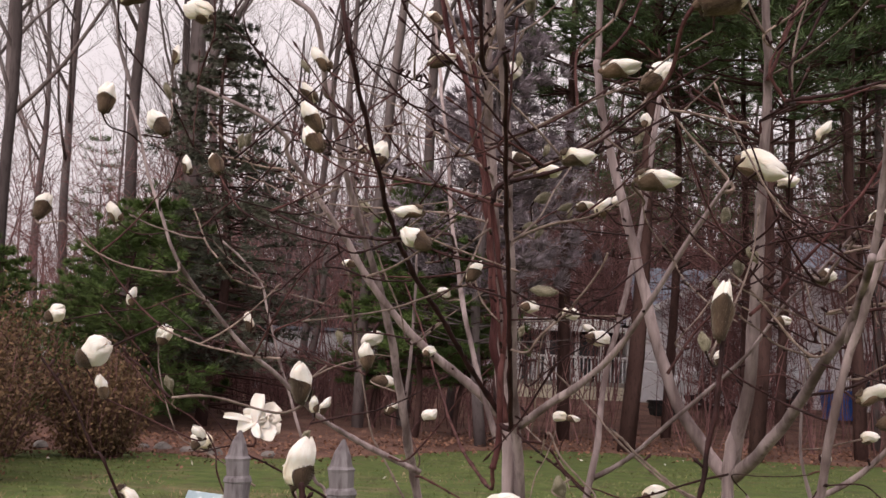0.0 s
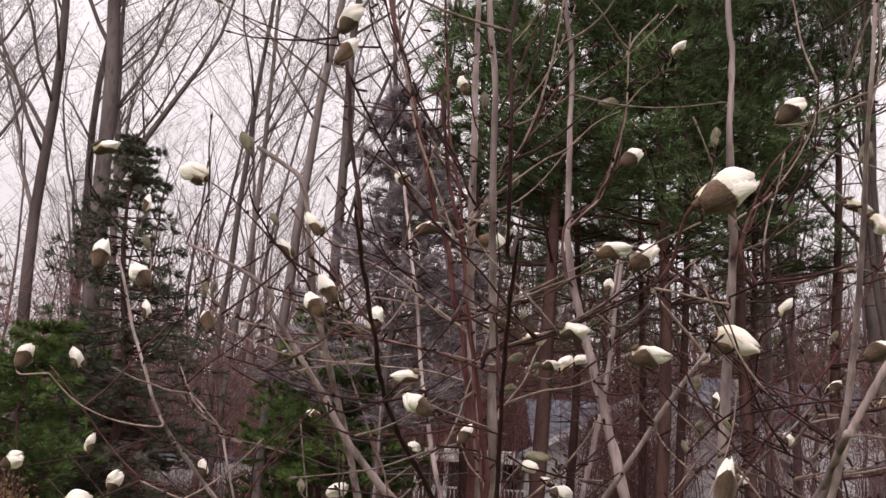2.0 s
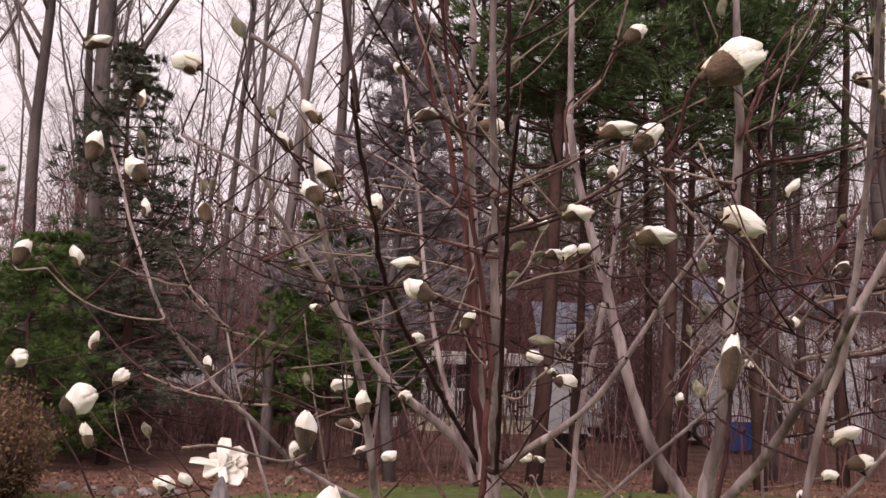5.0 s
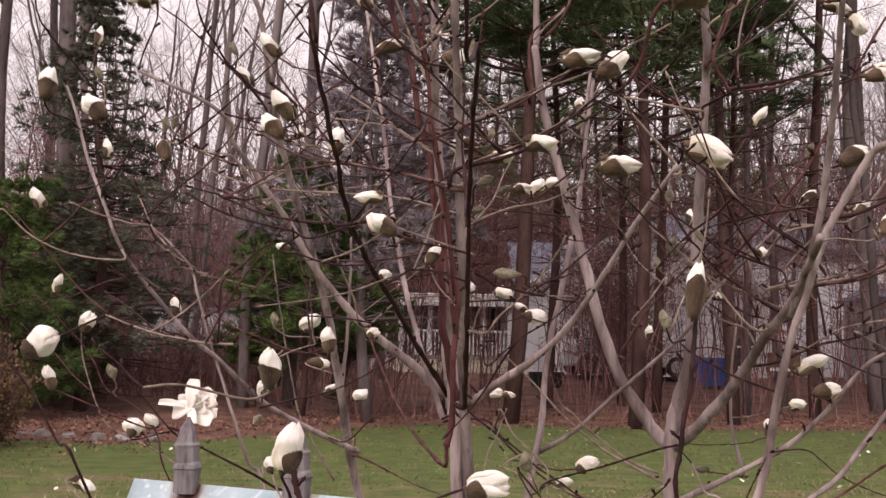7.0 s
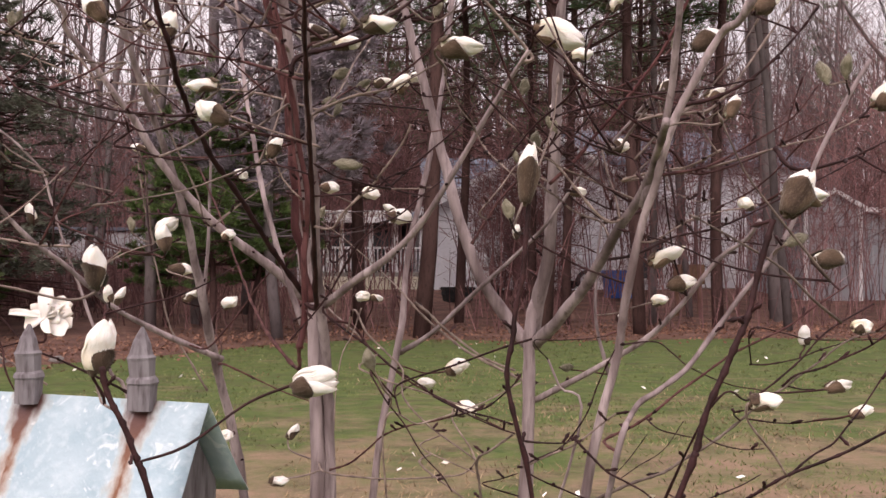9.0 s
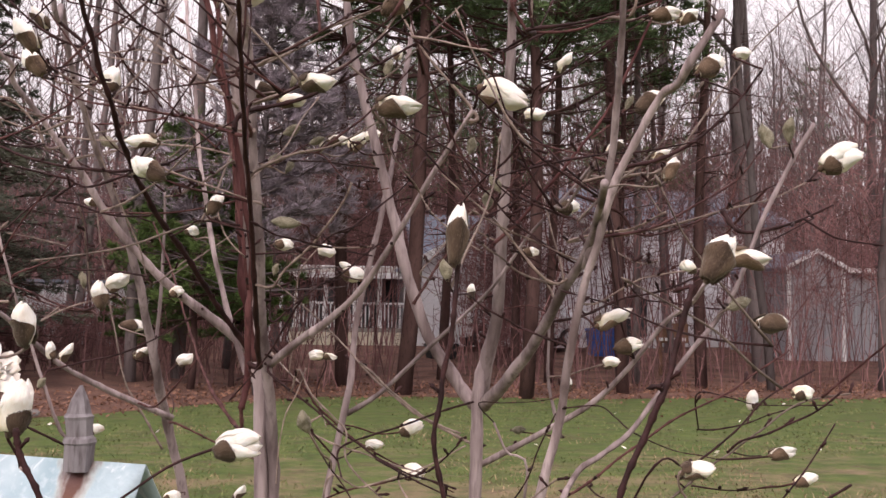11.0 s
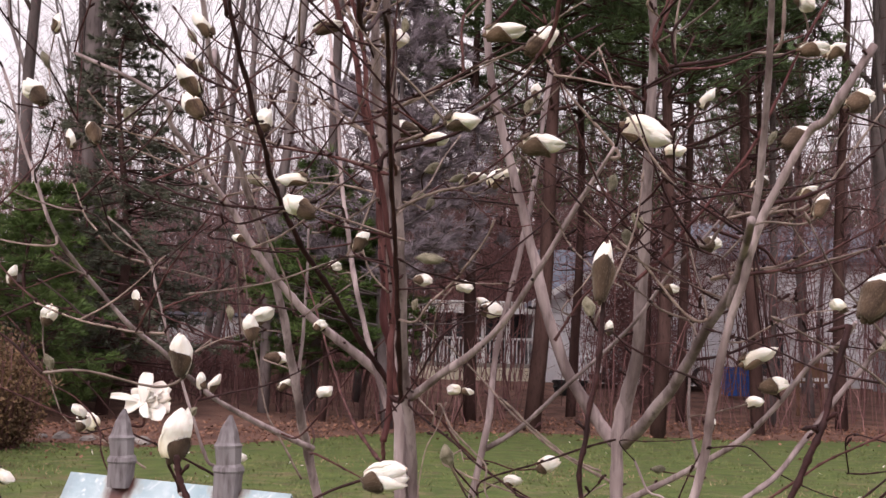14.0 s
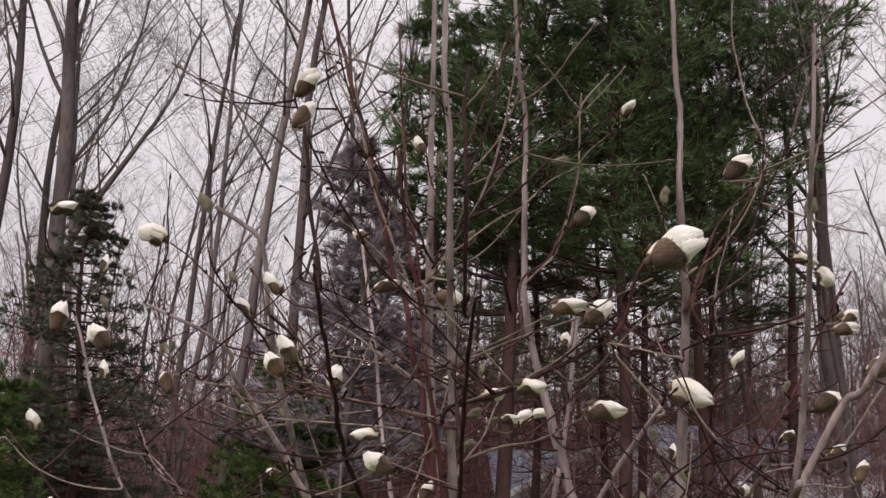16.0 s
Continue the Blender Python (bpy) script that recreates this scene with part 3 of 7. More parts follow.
# ---- far wood and brush ----
rb = random.Random(31)
g = Geo()
for k in range(1500):
    y = rb.uniform(50, 95)
    x = rb.uniform(-0.75, 0.75) * y
    if (x / y < -0.30 and k % 6) or (-0.30 <= x / y < -0.01 and k % 2):
        continue
    h = rb.uniform(8, 17)
    r0 = rb.uniform(0.05, 0.14)
    p = Vector((x, y, 0))
    pts = [p + Vector((rb.uniform(-0.3, 0.3) * i, 0, h * i / 4)) for i in range(5)]
    g.tube(pts, [r0 * (1 - 0.2 * i) for i in range(5)], 4, cap=False)
    for j in range(9):
        q = pts[0].lerp(pts[4], rb.uniform(0.25, 0.95))
        d = Vector((rb.uniform(-1, 1), rb.uniform(-0.3, 0.3), rb.uniform(0.4, 1.3))) * rb.uniform(0.6, 1.6)
        g.tube([q, q + d * 0.5 + rvec(0.1, rb), q + d], [r0 * 0.4, r0 * 0.25, 0.012], 3, cap=False)
tagged(part("far_wood", g, M_FARW), "dense grey-brown bare woods in the distance", "woods", kind="stuff")


def brush(name, label, n, xr, yr, hr, material, seed, skip=None, twigs=4, r0=0.009, bare=0.0):
    rr = random.Random(seed)
    g = Geo()
    for k in range(n):
        x, y = rr.uniform(*xr), rr.uniform(*yr)
        if skip and skip(x, y):
            continue
        h = rr.uniform(*hr)
        d = Vector((rr.uniform(-0.35, 0.35), rr.uniform(-0.2, 0.2), 1)).normalized()
        pts = [Vector((x, y, 0))]
        for j in range(3):
            d = (d + rvec(0.16, rr)).normalized()
            pts.append(pts[-1] + d * h / 3)
        rad = r0 * rr.uniform(0.7, 1.5)
        g.tube(pts, [rad, rad * 0.8, rad * 0.6, rad * 0.3], 3, cap=False)
        for j in range(twigs):
            q = pts[rr.randint(1, 2)].lerp(pts[3], rr.random())
            if q.z < bare:
                continue
            e = q + Vector((rr.uniform(-1, 1), rr.uniform(-0.5, 0.5), rr.uniform(0, 1))) * h * 0.3
            g.tube([q, e], [rad * 0.55, rad * 0.3], 3, cap=False)
    return tagged(part(name, g, material), label, "undergrowth", kind="stuff")


brush("undergrowth", "leafless reddish-brown brush along the wood edge", 2600, (-16, 20), (23.2, 33), (0.5, 2.2), M_BRUSH, 3, skip=lambda x, y: (x > 0 and y > 24 and (x * 5.3 + y * 2.7) % 1 < 0.95) or (-0.23 < x / y < -0.13 and (x * 5.3 + y * 2.7) % 1 < 0.75))
brush("thicket", "dense brown thicket among the trees", 4200, (-32, 34), (34, 54), (1.6, 6.5), M_BRUSH, 4, skip=lambda x, y: (-0.5 < x < 19 and y < 45) or (x / y < -0.31 and (x * 3.7 + y * 1.9) % 1 < 0.5) or (x / y < 0 and (x * 7.3 + y * 3.1) % 1 < 0.4), r0=0.018)
brush("yard_brush", "tangled leafless brown brush before the house", 110, (4.6, 17), (27, 34), (1.8, 4.6), M_BRUSH, 9, skip=lambda x, y: not 0.165 < x / y < 0.53 or 0.238 < x / y < 0.268 or (x / y > 0.28 and (x * 5.3 + y * 2.7) % 1 < 0.7), twigs=24, r0=0.010)
brush("veil_brush", "dense tangled reddish-brown brush before the house", 120, (4.9, 8.2), (28.5, 32), (1.6, 4.4), M_BRUSH, 21, skip=lambda x, y: not 0.172 < x / y < 0.238, twigs=26, r0=0.011)
brush("low_brush", "low leafless brown brush before the pale outbuilding", 700, (-8.2, -2.8), (24, 31), (1.1, 1.9), M_BRUSH, 15, twigs=6, r0=0.011)
brush("wood_thicket", "dense bare grey-brown young growth deep in the wood", 800, (-17, -1.5), (44, 58), (3, 9), M_FARW, 12, twigs=9, r0=0.028)
brush("tall_thicket", "tall dense dark brown thicket behind the house", 900, (1, 18), (46, 60), (3.5, 8.5), M_BRUSH, 6, twigs=9, r0=0.028)
brush("sapling_thicket", "thin bare saplings among the trees", 1050, (-15, 19), (23, 34), (2.5, 8.0), M_BRUSH, 5, skip=lambda x, y: 0.10 < x / y < 0.145 or 0.24 < x / y < 0.264 or (0.06 < x / y < 0.42 and (x * 7.3 + y * 3.1) % 1 < 0.84) or (x / y < -0.02 and (x * 7.3 + y * 3.1) % 1 < (0.8 if -0.23 < x / y < -0.13 else 0.3)), twigs=14, r0=0.011)

# tall saplings before the house, twiggy above eye level
rq = random.Random(17)
placed = 0
while placed < 110:
    x, y = rq.uniform(1.5, 15), rq.uniform(24, 34)
    if not (0.05 < x / y < 0.10 or 0.145 < x / y < 0.238 or 0.266 < x / y < 0.43):
        continue
    placed += 1
    h = rq.uniform(4.5, 9.0)
    d = Vector((rq.uniform(-0.2, 0.2), rq.uniform(-0.15, 0.15), 1)).normalized()
    pts = [Vector((0, 0, -0.05))]
    for j in range(5):
        d = (d + rvec(0.12, rq)).normalized()
        pts.append(pts[-1] + d * h / 5)
    rad = rq.uniform(0.008, 0.022)
    st, tg = Geo(), Geo()
    st.tube(pts, [rad * (1 - 0.15 * j) for j in range(6)], 5, cap=False)
    for j in range(20):
        f = rq.uniform(2.9 / h, 1) * 5
        k = min(4, int(f))
        q = pts[k].lerp(pts[k + 1], f - k)
        e = q + Vector((rq.uniform(-1, 1), rq.uniform(-0.6, 0.6), rq.uniform(0, 1))) * h * 0.22
        m = q.lerp(e, 0.5) + rvec(0.05 * h * 0.22, rq) + Vector((0, 0, -0.08))
        tg.tube([q, m, e], [rad * 0.42, rad * 0.3, 0.003], 3, cap=False)
        for u in range(2):
            v = m.lerp(e, rq.random())
            tg.tube([v, v + (e - q) * 0.3 + rvec(0.2, rq)], [rad * 0.25, 0.002], 3, cap=False)
    ob = thing("sapling", "tall thin bare sapling standing in the litter", "sapling", (x, y, litter_rise(y - litter_front(x))), 0, "saplings before the house")
    part("stem", st, M_BRUSH, ob, smooth=True)
    tagged(part("crown", tg, M_BRUSH, ob), kind="stuff")

# brown leafy hedge at the side of the lawn
rh = random.Random(8)
for hx, hy, hs in ((-6.9, 15.4, 1.2), (-8.4, 15.0, 1.3), (-5.6, 16.1, 0.85), (-9.9, 15.6, 1.3), (-5.9, 12.3, 0.95), (-6.9, 13.6, 1.15)):
    ob = thing("shrub", "dense brown-leaved shrub beside the lawn", "shrub", (hx, hy, 0), rh.uniform(0, 360), "brown shrubs")
    st, lv = Geo(), Geo()
    for k in range(120):
        a, d = rh.uniform(0, 6.28), rh.random() ** 0.5
        top = Vector((math.cos(a) * d * 1.1 * hs, math.sin(a) * d * 0.9 * hs, (2.0 - 0.7 * d * d) * hs * rh.uniform(0.7, 1.05)))
        foot = Vector((math.cos(a) * d * 0.35, math.sin(a) * d * 0.35, 0))
        mid = foot.lerp(top, 0.5) + rvec(0.15, rh)
        st.tube([foot, mid, top], [0.012, 0.008, 0.003], 4, cap=False)
        for j in range(90):
            q = (foot.lerp(mid, j / 45) if j < 45 else mid.lerp(top, j / 45 - 1)) + rvec(0.17, rh)
            u, v = rvec(1, rh).normalized() * 0.034, rvec(1, rh).normalized() * 0.02
            if q.z > 0.05:
                lv.poly(q - u, q - v, q + u, q + v)
    part("stem", st, M_BRUSH, ob)
    part("foliage", lv, M_HEDGE, ob, "dry brown leaves")

# fallen leaves on the litter and lawn edge, and field stones
g = Geo()
for k in range(9000):
    x = rb.uniform(-14, 18)
    lo = litter_front(x)
    y = lo + rb.gauss(1.4, 1.3) if k % 30 else rb.uniform(5, 22)
    z = 0.035 + litter_rise(y - lo)
    u, v = Vector((rb.uniform(-1, 1), rb.uniform(-1, 1), rb.uniform(-0.4, 0.6))).normalized() * 0.036, rvec(1, rb).normalized() * 0.026
    s = 1.0 if k % 30 else 0.4
    p = Vector((x, y, z))
    g.poly(p - u * s, p - v * s, p + u * s, p + v * s)
tagged(part("fallen_leaves", g, M_LEAF), "scattered brown fallen leaves", "leaves", kind="stuff")

rs = random.Random(4)
for k in range(11):
    s = rs.uniform(0.09, 0.17)
    x = -7.6 + 0.42 * k + rs.uniform(-0.1, 0.1)
    bm = bmesh.new()
    bmesh.ops.create_icosphere(bm, subdivisions=2, radius=1)
    for v in bm.verts:
        v.co = Vector((v.co.x * s, v.co.y * s * 0.8, v.co.z * s * 0.62)) * (1 + 0.28 * noise.noise(v.co * 1.3 + Vector((k * 7, 0, 0))))
    me = bpy.data.meshes.new("stone")
    bm.to_mesh(me)
    bm.free()
    me.materials.append(M_STONE)
    ob = new("field_stone", me)
    ob.matrix_world = pose(x, litter_front(x) + 0.3 + rs.uniform(-0.2, 0.3), s * 0.25, 0, 0, rs.uniform(0, 360))
    tagged(ob, "grey rounded field stone in a row along the litter", "stone", "row of field stones")

# ---- neighbour's house ----
HX0, HX1, HY, EAVE, PEAK = 4.2, 12.4, 36.0, 3.4, 5.72
house = thing("house", "pale grey sided house with white trim behind the trees", "house", (0, 0, 0))
mid = (HX0 + HX1) / 2
g = Geo()
g.box(HX0, HY + 0.05, 0, HX1, HY + 0.2, EAVE)
g.box(HX0, HY + 0.2, 0, HX0 + 0.15, HY + 9, EAVE)
g.box(HX1 - 0.15, HY + 0.2, 0, HX1, HY + 9, EAVE)
g.box(HX0 + 0.15, HY + 8.85, 0, HX1 - 0.15, HY + 9, EAVE)
b = len(g.v)
g.v.extend(Vector(p) for p in ((HX0, HY + 0.05, EAVE), (HX1, HY + 0.05, EAVE), (mid, HY + 0.05, PEAK), (HX0, HY + 0.2, EAVE), (HX1, HY + 0.2, EAVE), (mid, HY + 0.2, PEAK)))
g.f.extend([(b, b + 1, b + 2), (b + 5, b + 4, b + 3), (b, b + 2, b + 5, b + 3), (b + 1, b + 4, b + 5, b + 2)])
part("wall", g, M_SIDING, house)
g = Geo()
z = 0.35
while z < PEAK - 0.15:
    cut = 0 if z < EAVE else (z - EAVE) / (PEAK - EAVE) * (mid - HX0)
    a, c = HX0 + cut + 0.02, HX1 - cut - 0.02
    b = len(g.v)
    g.v.extend(Vector(p) for p in ((a, HY - 0.02, z), (c, HY - 0.02, z), (c, HY + 0.035, z + 0.105), (a, HY + 0.035, z + 0.105), (a, HY + 0.045, z), (c, HY + 0.045, z)))
    g.f.extend([(b, b + 1, b + 2, b + 3), (b + 1, b, b + 4, b + 5)])
    z += 0.105
tagged(part("siding", g, M_SIDING, house, "lapped horizontal boards"), kind="stuff")
for sx in (-1, 1):
    ex = HX0 if sx < 0 else HX1
    g = Geo()
    ov = 0.35
    o = Vector((ex + sx * ov, 0, EAVE - ov * (PEAK - EAVE) / (mid - HX0)))
    for y0, y1 in ((HY - 0.3, HY + 9.3),):
        b = len(g.v)
        t = Vector((0, 0, 0.14))
        c = [Vector((o.x, y0, o.z)), Vector((o.x, y1, o.z)), Vector((mid, y1, PEAK)), Vector((mid, y0, PEAK))]
        g.v.extend(c + [p + t for p in c])
        g.f.extend([(b, b + 1, b + 2, b + 3), (b + 7, b + 6, b + 5, b + 4), (b, b + 4, b + 5, b + 1), (b + 3, b + 2, b + 6, b + 7), (b, b + 3, b + 7, b + 4), (b + 1, b + 5, b + 6, b + 2)])
    part("roof", g, M_ROOF, house, "grey shingled roof slope")
    g = Geo()
    q = [Vector((o.x, HY - 0.32, o.z - 0.08)), Vector((mid, HY - 0.32, PEAK - 0.08)), Vector((mid, HY - 0.32, PEAK + 0.14)), Vector((o.x, HY - 0.32, o.z + 0.14))]
    b = len(g.v)
    g.v.extend(q + [p + Vector((0, -0.03, 0)) for p in q])
    g.f.extend([(b, b + 1, b + 2, b + 3), (b + 7, b + 6, b + 5, b + 4), (b, b + 4, b + 5, b + 1), (b + 2, b + 6, b + 7, b + 3)])
    part("rake_board", g, M_WHITE, house, "white rake board")
for wx, wz, ww, wh in ((11.5, 1.15, 0.95, 1.25), (7.2, 1.2, 1.1, 1.2)):
    fr = Geo()
    y0 = HY - 0.05
    fr.box(wx - ww / 2 - 0.1, y0, wz - 0.1, wx + ww / 2 + 0.1, y0 + 0.06, wz)
    fr.box(wx - ww / 2 - 0.1, y0, wz + wh, wx + ww / 2 + 0.1, y0 + 0.06, wz + wh + 0.1)
    fr.box(wx - ww / 2 - 0.1, y0, wz, wx - ww / 2, y0 + 0.06, wz + wh)
    fr.box(wx + ww / 2, y0, wz, wx + ww / 2 + 0.1, y0 + 0.06, wz + wh)
    fr.box(wx - ww / 2, y0 + 0.01, wz + wh / 2 - 0.03, wx + ww / 2, y0 + 0.05, wz + wh / 2 + 0.03)
    w = part("window", fr, M_WHITE, house, "white framed window")
    for k in (0, 1):
        p = Geo()
        p.box(wx - ww / 2, y0 + 0.03, wz + k * (wh / 2 + 0.03), wx + ww / 2, y0 + 0.045, wz + wh / 2 - 0.03 + k * (wh / 2 + 0.03))
        part("pane", p, M_GLASS, w)
# taller wing set back at the far end
WX0, WX1, WY, WH = 10.4, 17.9, 38.6, 5.1
g = Geo()
g.box(WX0, WY + 0.05, 0, WX1, WY + 0.2, WH)
g.box(WX1 - 0.15, WY + 0.2, 0, WX1, WY + 7, WH)
part("wall", g, M_SIDING, house)
g = Geo()
z = 0.6
while z < WH - 0.12:
    b = len(g.v)
    g.v.extend(Vector(p) for p in ((WX0, WY - 0.02, z), (WX1, WY - 0.02, z), (WX1, WY + 0.035, z + 0.12), (WX0, WY + 0.035, z + 0.12), (WX0, WY + 0.045, z), (WX1, WY + 0.045, z)))
    g.f.extend([(b, b + 1, b + 2, b + 3), (b + 1, b, b + 4, b + 5)])
    z += 0.12
tagged(part("siding", g, M_SIDING, house, "lapped horizontal boards"), kind="stuff")
g = Geo()
c = [Vector((WX0 - 0.3, WY - 0.4, WH)), Vector((WX1 + 0.3, WY - 0.4, WH)), Vector((WX1 + 0.3, WY + 4, WH + 1.6)), Vector((WX0 - 0.3, WY + 4, WH + 1.6))]
b = len(g.v)
g.v.extend(c + [p + Vector((0, 0, 0.16)) for p in c])
g.f.extend([(b + 3, b + 2, b + 1, b), (b + 4, b + 5, b + 6, b + 7), (b, b + 1, b + 5, b + 4), (b + 1, b + 2, b + 6, b + 5), (b + 2, b + 3, b + 7, b + 6), (b + 3, b, b + 4, b + 7)])
part("roof", g, M_ROOF, house, "grey shingled roof of the wing")
g = Geo()
g.box(WX1 - 0.02, WY - 0.03, 0, WX1 + 0.1, WY + 0.08, WH)
part("corner_board", g, M_WHITE, house, "white corner board")
# main roof behind and the porch with its posts
g = Geo()
c = [Vector((4.75, 41.0, 3.6)), Vector((9.5, 41.0, 3.6)), Vector((9.5, 44.2, 5.7)), Vector((4.75, 44.2, 5.7))]
b = len(g.v)
g.v.extend(c + [p + Vector((0, 0, 0.16)) for p in c])
g.f.extend([(b + 3, b + 2, b + 1, b), (b + 4, b + 5, b + 6, b + 7), (b, b + 1, b + 5, b + 4), (b + 1, b + 2, b + 6, b + 5), (b + 2, b + 3, b + 7, b + 6), (b + 3, b, b + 4, b + 7)])
part("roof", g, M_ROOF, house, "long grey shingled roof")
g = Geo()
g.box(-0.7, 41.2, 0, HX0, 41.4, 3.6)
part("wall", g, M_SIDING, house)
g = Geo()
g.box(0.3, 36.6, 1.2, HX0, 41.2, 1.34)
part("porch_deck", g, M_DECK, house, "weathered deck")
for k in range(13):
    g = Geo()
    g.box(0.3 + k * 0.3, 36.55, 0.2, 0.3 + k * 0.3 + 0.29, 36.58, 1.2)
    part("skirt_board", g, M_CREAM, house, "cream painted skirt board" if k == 0 else "")
g = Geo()
g.box(0.1, 36.26, 2.93, HX0, 36.295, 3.1)
part("fascia", g, M_WHITE, house, "white porch fascia")
g = Geo()
c = [Vector((0.1, 36.3, 2.95)), Vector((HX0, 36.3, 2.95)), Vector((HX0, 41.3, 3.45)), Vector((0.1, 41.3, 3.45))]
b = len(g.v)
g.v.extend(c + [p + Vector((0, 0, 0.13)) for p in c])
g.f.extend([(b + 3, b + 2, b + 1, b), (b + 4, b + 5, b + 6, b + 7), (b, b + 1, b + 5, b + 4), (b + 1, b + 2, b + 6, b + 5), (b + 2, b + 3, b + 7, b + 6), (b + 3, b, b + 4, b + 7)])
part("porch_roof", g, M_DECK, house, "weathered grey porch roof")
for px in (0.5, 1.45, 2.4, 3.2, 4.05):
    g = Geo()
    g.box(px - 0.07, 36.65, 1.34, px + 0.07, 36.79, 2.96)
    g.box(px - 0.10, 36.62, 1.34, px + 0.10, 36.82, 1.46)
    part("porch_post", g, M_WHITE, house, "white post")
for px in range(28):
    x = 0.62 + px * 0.125
    g = Geo()
    g.box(x - 0.02, 36.68, 1.36, x + 0.02, 36.72, 2.1)
    part("baluster", g, M_WHITE, house)
g = Geo()
g.box(0.5, 36.66, 2.1, 4.05, 36.74, 2.17)
part("handrail", g, M_WHITE, house, "white handrail")
for dx in (0.55, 1.75, 2.95, 4.05):
    g = Geo()
    g.box(dx - 0.48, 41.14, 1.34, dx + 0.48, 41.2, 3.3)
    part("porch_door", g, M_GLASS, house, "dark glazed door")

# grey shed: a narrow gable end and a long low wall beside it
shed = thing("shed", "plain grey sided shed with white trim under the trees", "shed", (14.85, 31.6, 0.42), 2)
SW, SE, SP = 1.74, 2.86, 3.32
for k in range(6):
    x0, x1 = SW * k / 6 + 0.003, SW * (k + 1) / 6 - 0.003
    top0, top1 = (SE + (SP - SE) * (1 - abs(x / SW * 2 - 1)) for x in (x0, x1))
    g = Geo()
    g.v.extend(Vector(p) for p in ((x0, 0, 0), (x1, 0, 0), (x1, 0, top1), (x0, 0, top0), (x0, 0.03, 0), (x1, 0.03, 0), (x1, 0.03, top1), (x0, 0.03, top0)))
    g.f.extend([(0, 1, 2, 3), (5, 4, 7, 6), (0, 4, 5, 1), (1, 5, 6, 2), (2, 6, 7, 3), (3, 7, 4, 0)])
    part("wall_panel", g, M_SHED, shed, "smooth grey sheet panel" if k == 0 else "")
g = Geo()
g.box(0, 0.032, 0, SW, 4.0, SE - 0.03)
g.box(SW, 0.26, 0, 7.6, 4.0, SE - 0.1)
part("body", g, M_SHED, shed)
g = Geo()
for px, py in ((0, 0), (0.40, 0), (0.42, -0.02), (0.46, -0.02), (0.48, 0)):
    g.v.extend([Vector((px, py, 0)), Vector((px, py, SE - 0.1)), Vector((px, py + 0.006, SE - 0.1)), Vector((px, py + 0.006, 0))])
for j in range(4):
    for q in range(4):
        a, b = 4 * j + q, 4 * j + (q + 1) % 4
        g.f.append((a, a + 4, b + 4, b))
panel = g.mesh("wall_panel", M_SHED, False)
for k in range(12):
    part("wall_panel", panel, None, shed).location = (SW + 0.09 + k * 0.48, 0.25, 0)
for sx in (-1, 1):
    g = Geo()
    ex = SW / 2 + sx * (SW / 2 + 0.14)
    ez = SE - 0.14 * (SP - SE) / (SW / 2)
    lo, hi = Vector((ex, 0, ez)), Vector((SW / 2, 0, SP))
    g.v.extend(Vector((p.x, y, p.z + t)) for t in (0.005, 0.09) for p, y in ((lo, -0.14), (lo, 4.1), (hi, 4.1), (hi, -0.14)))
    g.f.extend([(0, 1, 2, 3), (7, 6, 5, 4), (0, 4, 5, 1), (3, 2, 6, 7), (0, 3, 7, 4), (1, 5, 6, 2)])
    part("roof", g, M_ROOF, shed)
    g = Geo()
    c = [Vector((p.x, y, p.z + t)) for y in (-0.175, -0.142) for p, t in ((lo, -0.04), (hi, -0.04), (hi, 0.1), (lo, 0.1))]
    g.v.extend(c)
    g.f.extend([(0, 1, 2, 3), (7, 6, 5, 4), (0, 4, 5, 1), (1, 5, 6, 2), (2, 6, 7, 3), (3, 7, 4, 0)])
    part("rake_board", g, M_WHITE, shed, "white rake board")
g = Geo()
g.box(SW + 0.02, -0.02, SE - 0.09, 7.75, 4.1, SE)
part("roof", g, M_ROOF, shed)
g = Geo()
g.box(SW + 0.02, -0.05, SE - 0.13, 7.75, -0.021, SE + 0.01)
part("fascia", g, M_WHITE, shed, "white fascia")
for x in (0.0, SW):
    g = Geo()
    g.box(x - 0.06, -0.035, 0, x + 0.06, -0.003, SE - 0.02)
    part("corner_trim", g, M_WHITE, shed, "white upright trim")

# pale building far behind the trees
barn = thing("outbuilding", "low pale boarded outbuilding behind the trees", "outbuilding", (-6.95, 31.6, 0))
for k in range(24):
    g = Geo()
    g.box(k * 0.132, 0, 0, k * 0.132 + 0.122, 0.03, 2.45 - 0.02 * (k % 3))
    part("board", g, M_PALE, barn)
g = Geo()
g.box(0, 0.031, 0, 3.16, 3, 2.42)
part("body", g, M_PALE, barn)
g = Geo()
g.box(-0.1, -0.1, 2.46, 3.26, 3.1, 2.54)
part("roof", g, M_ROOF, barn)


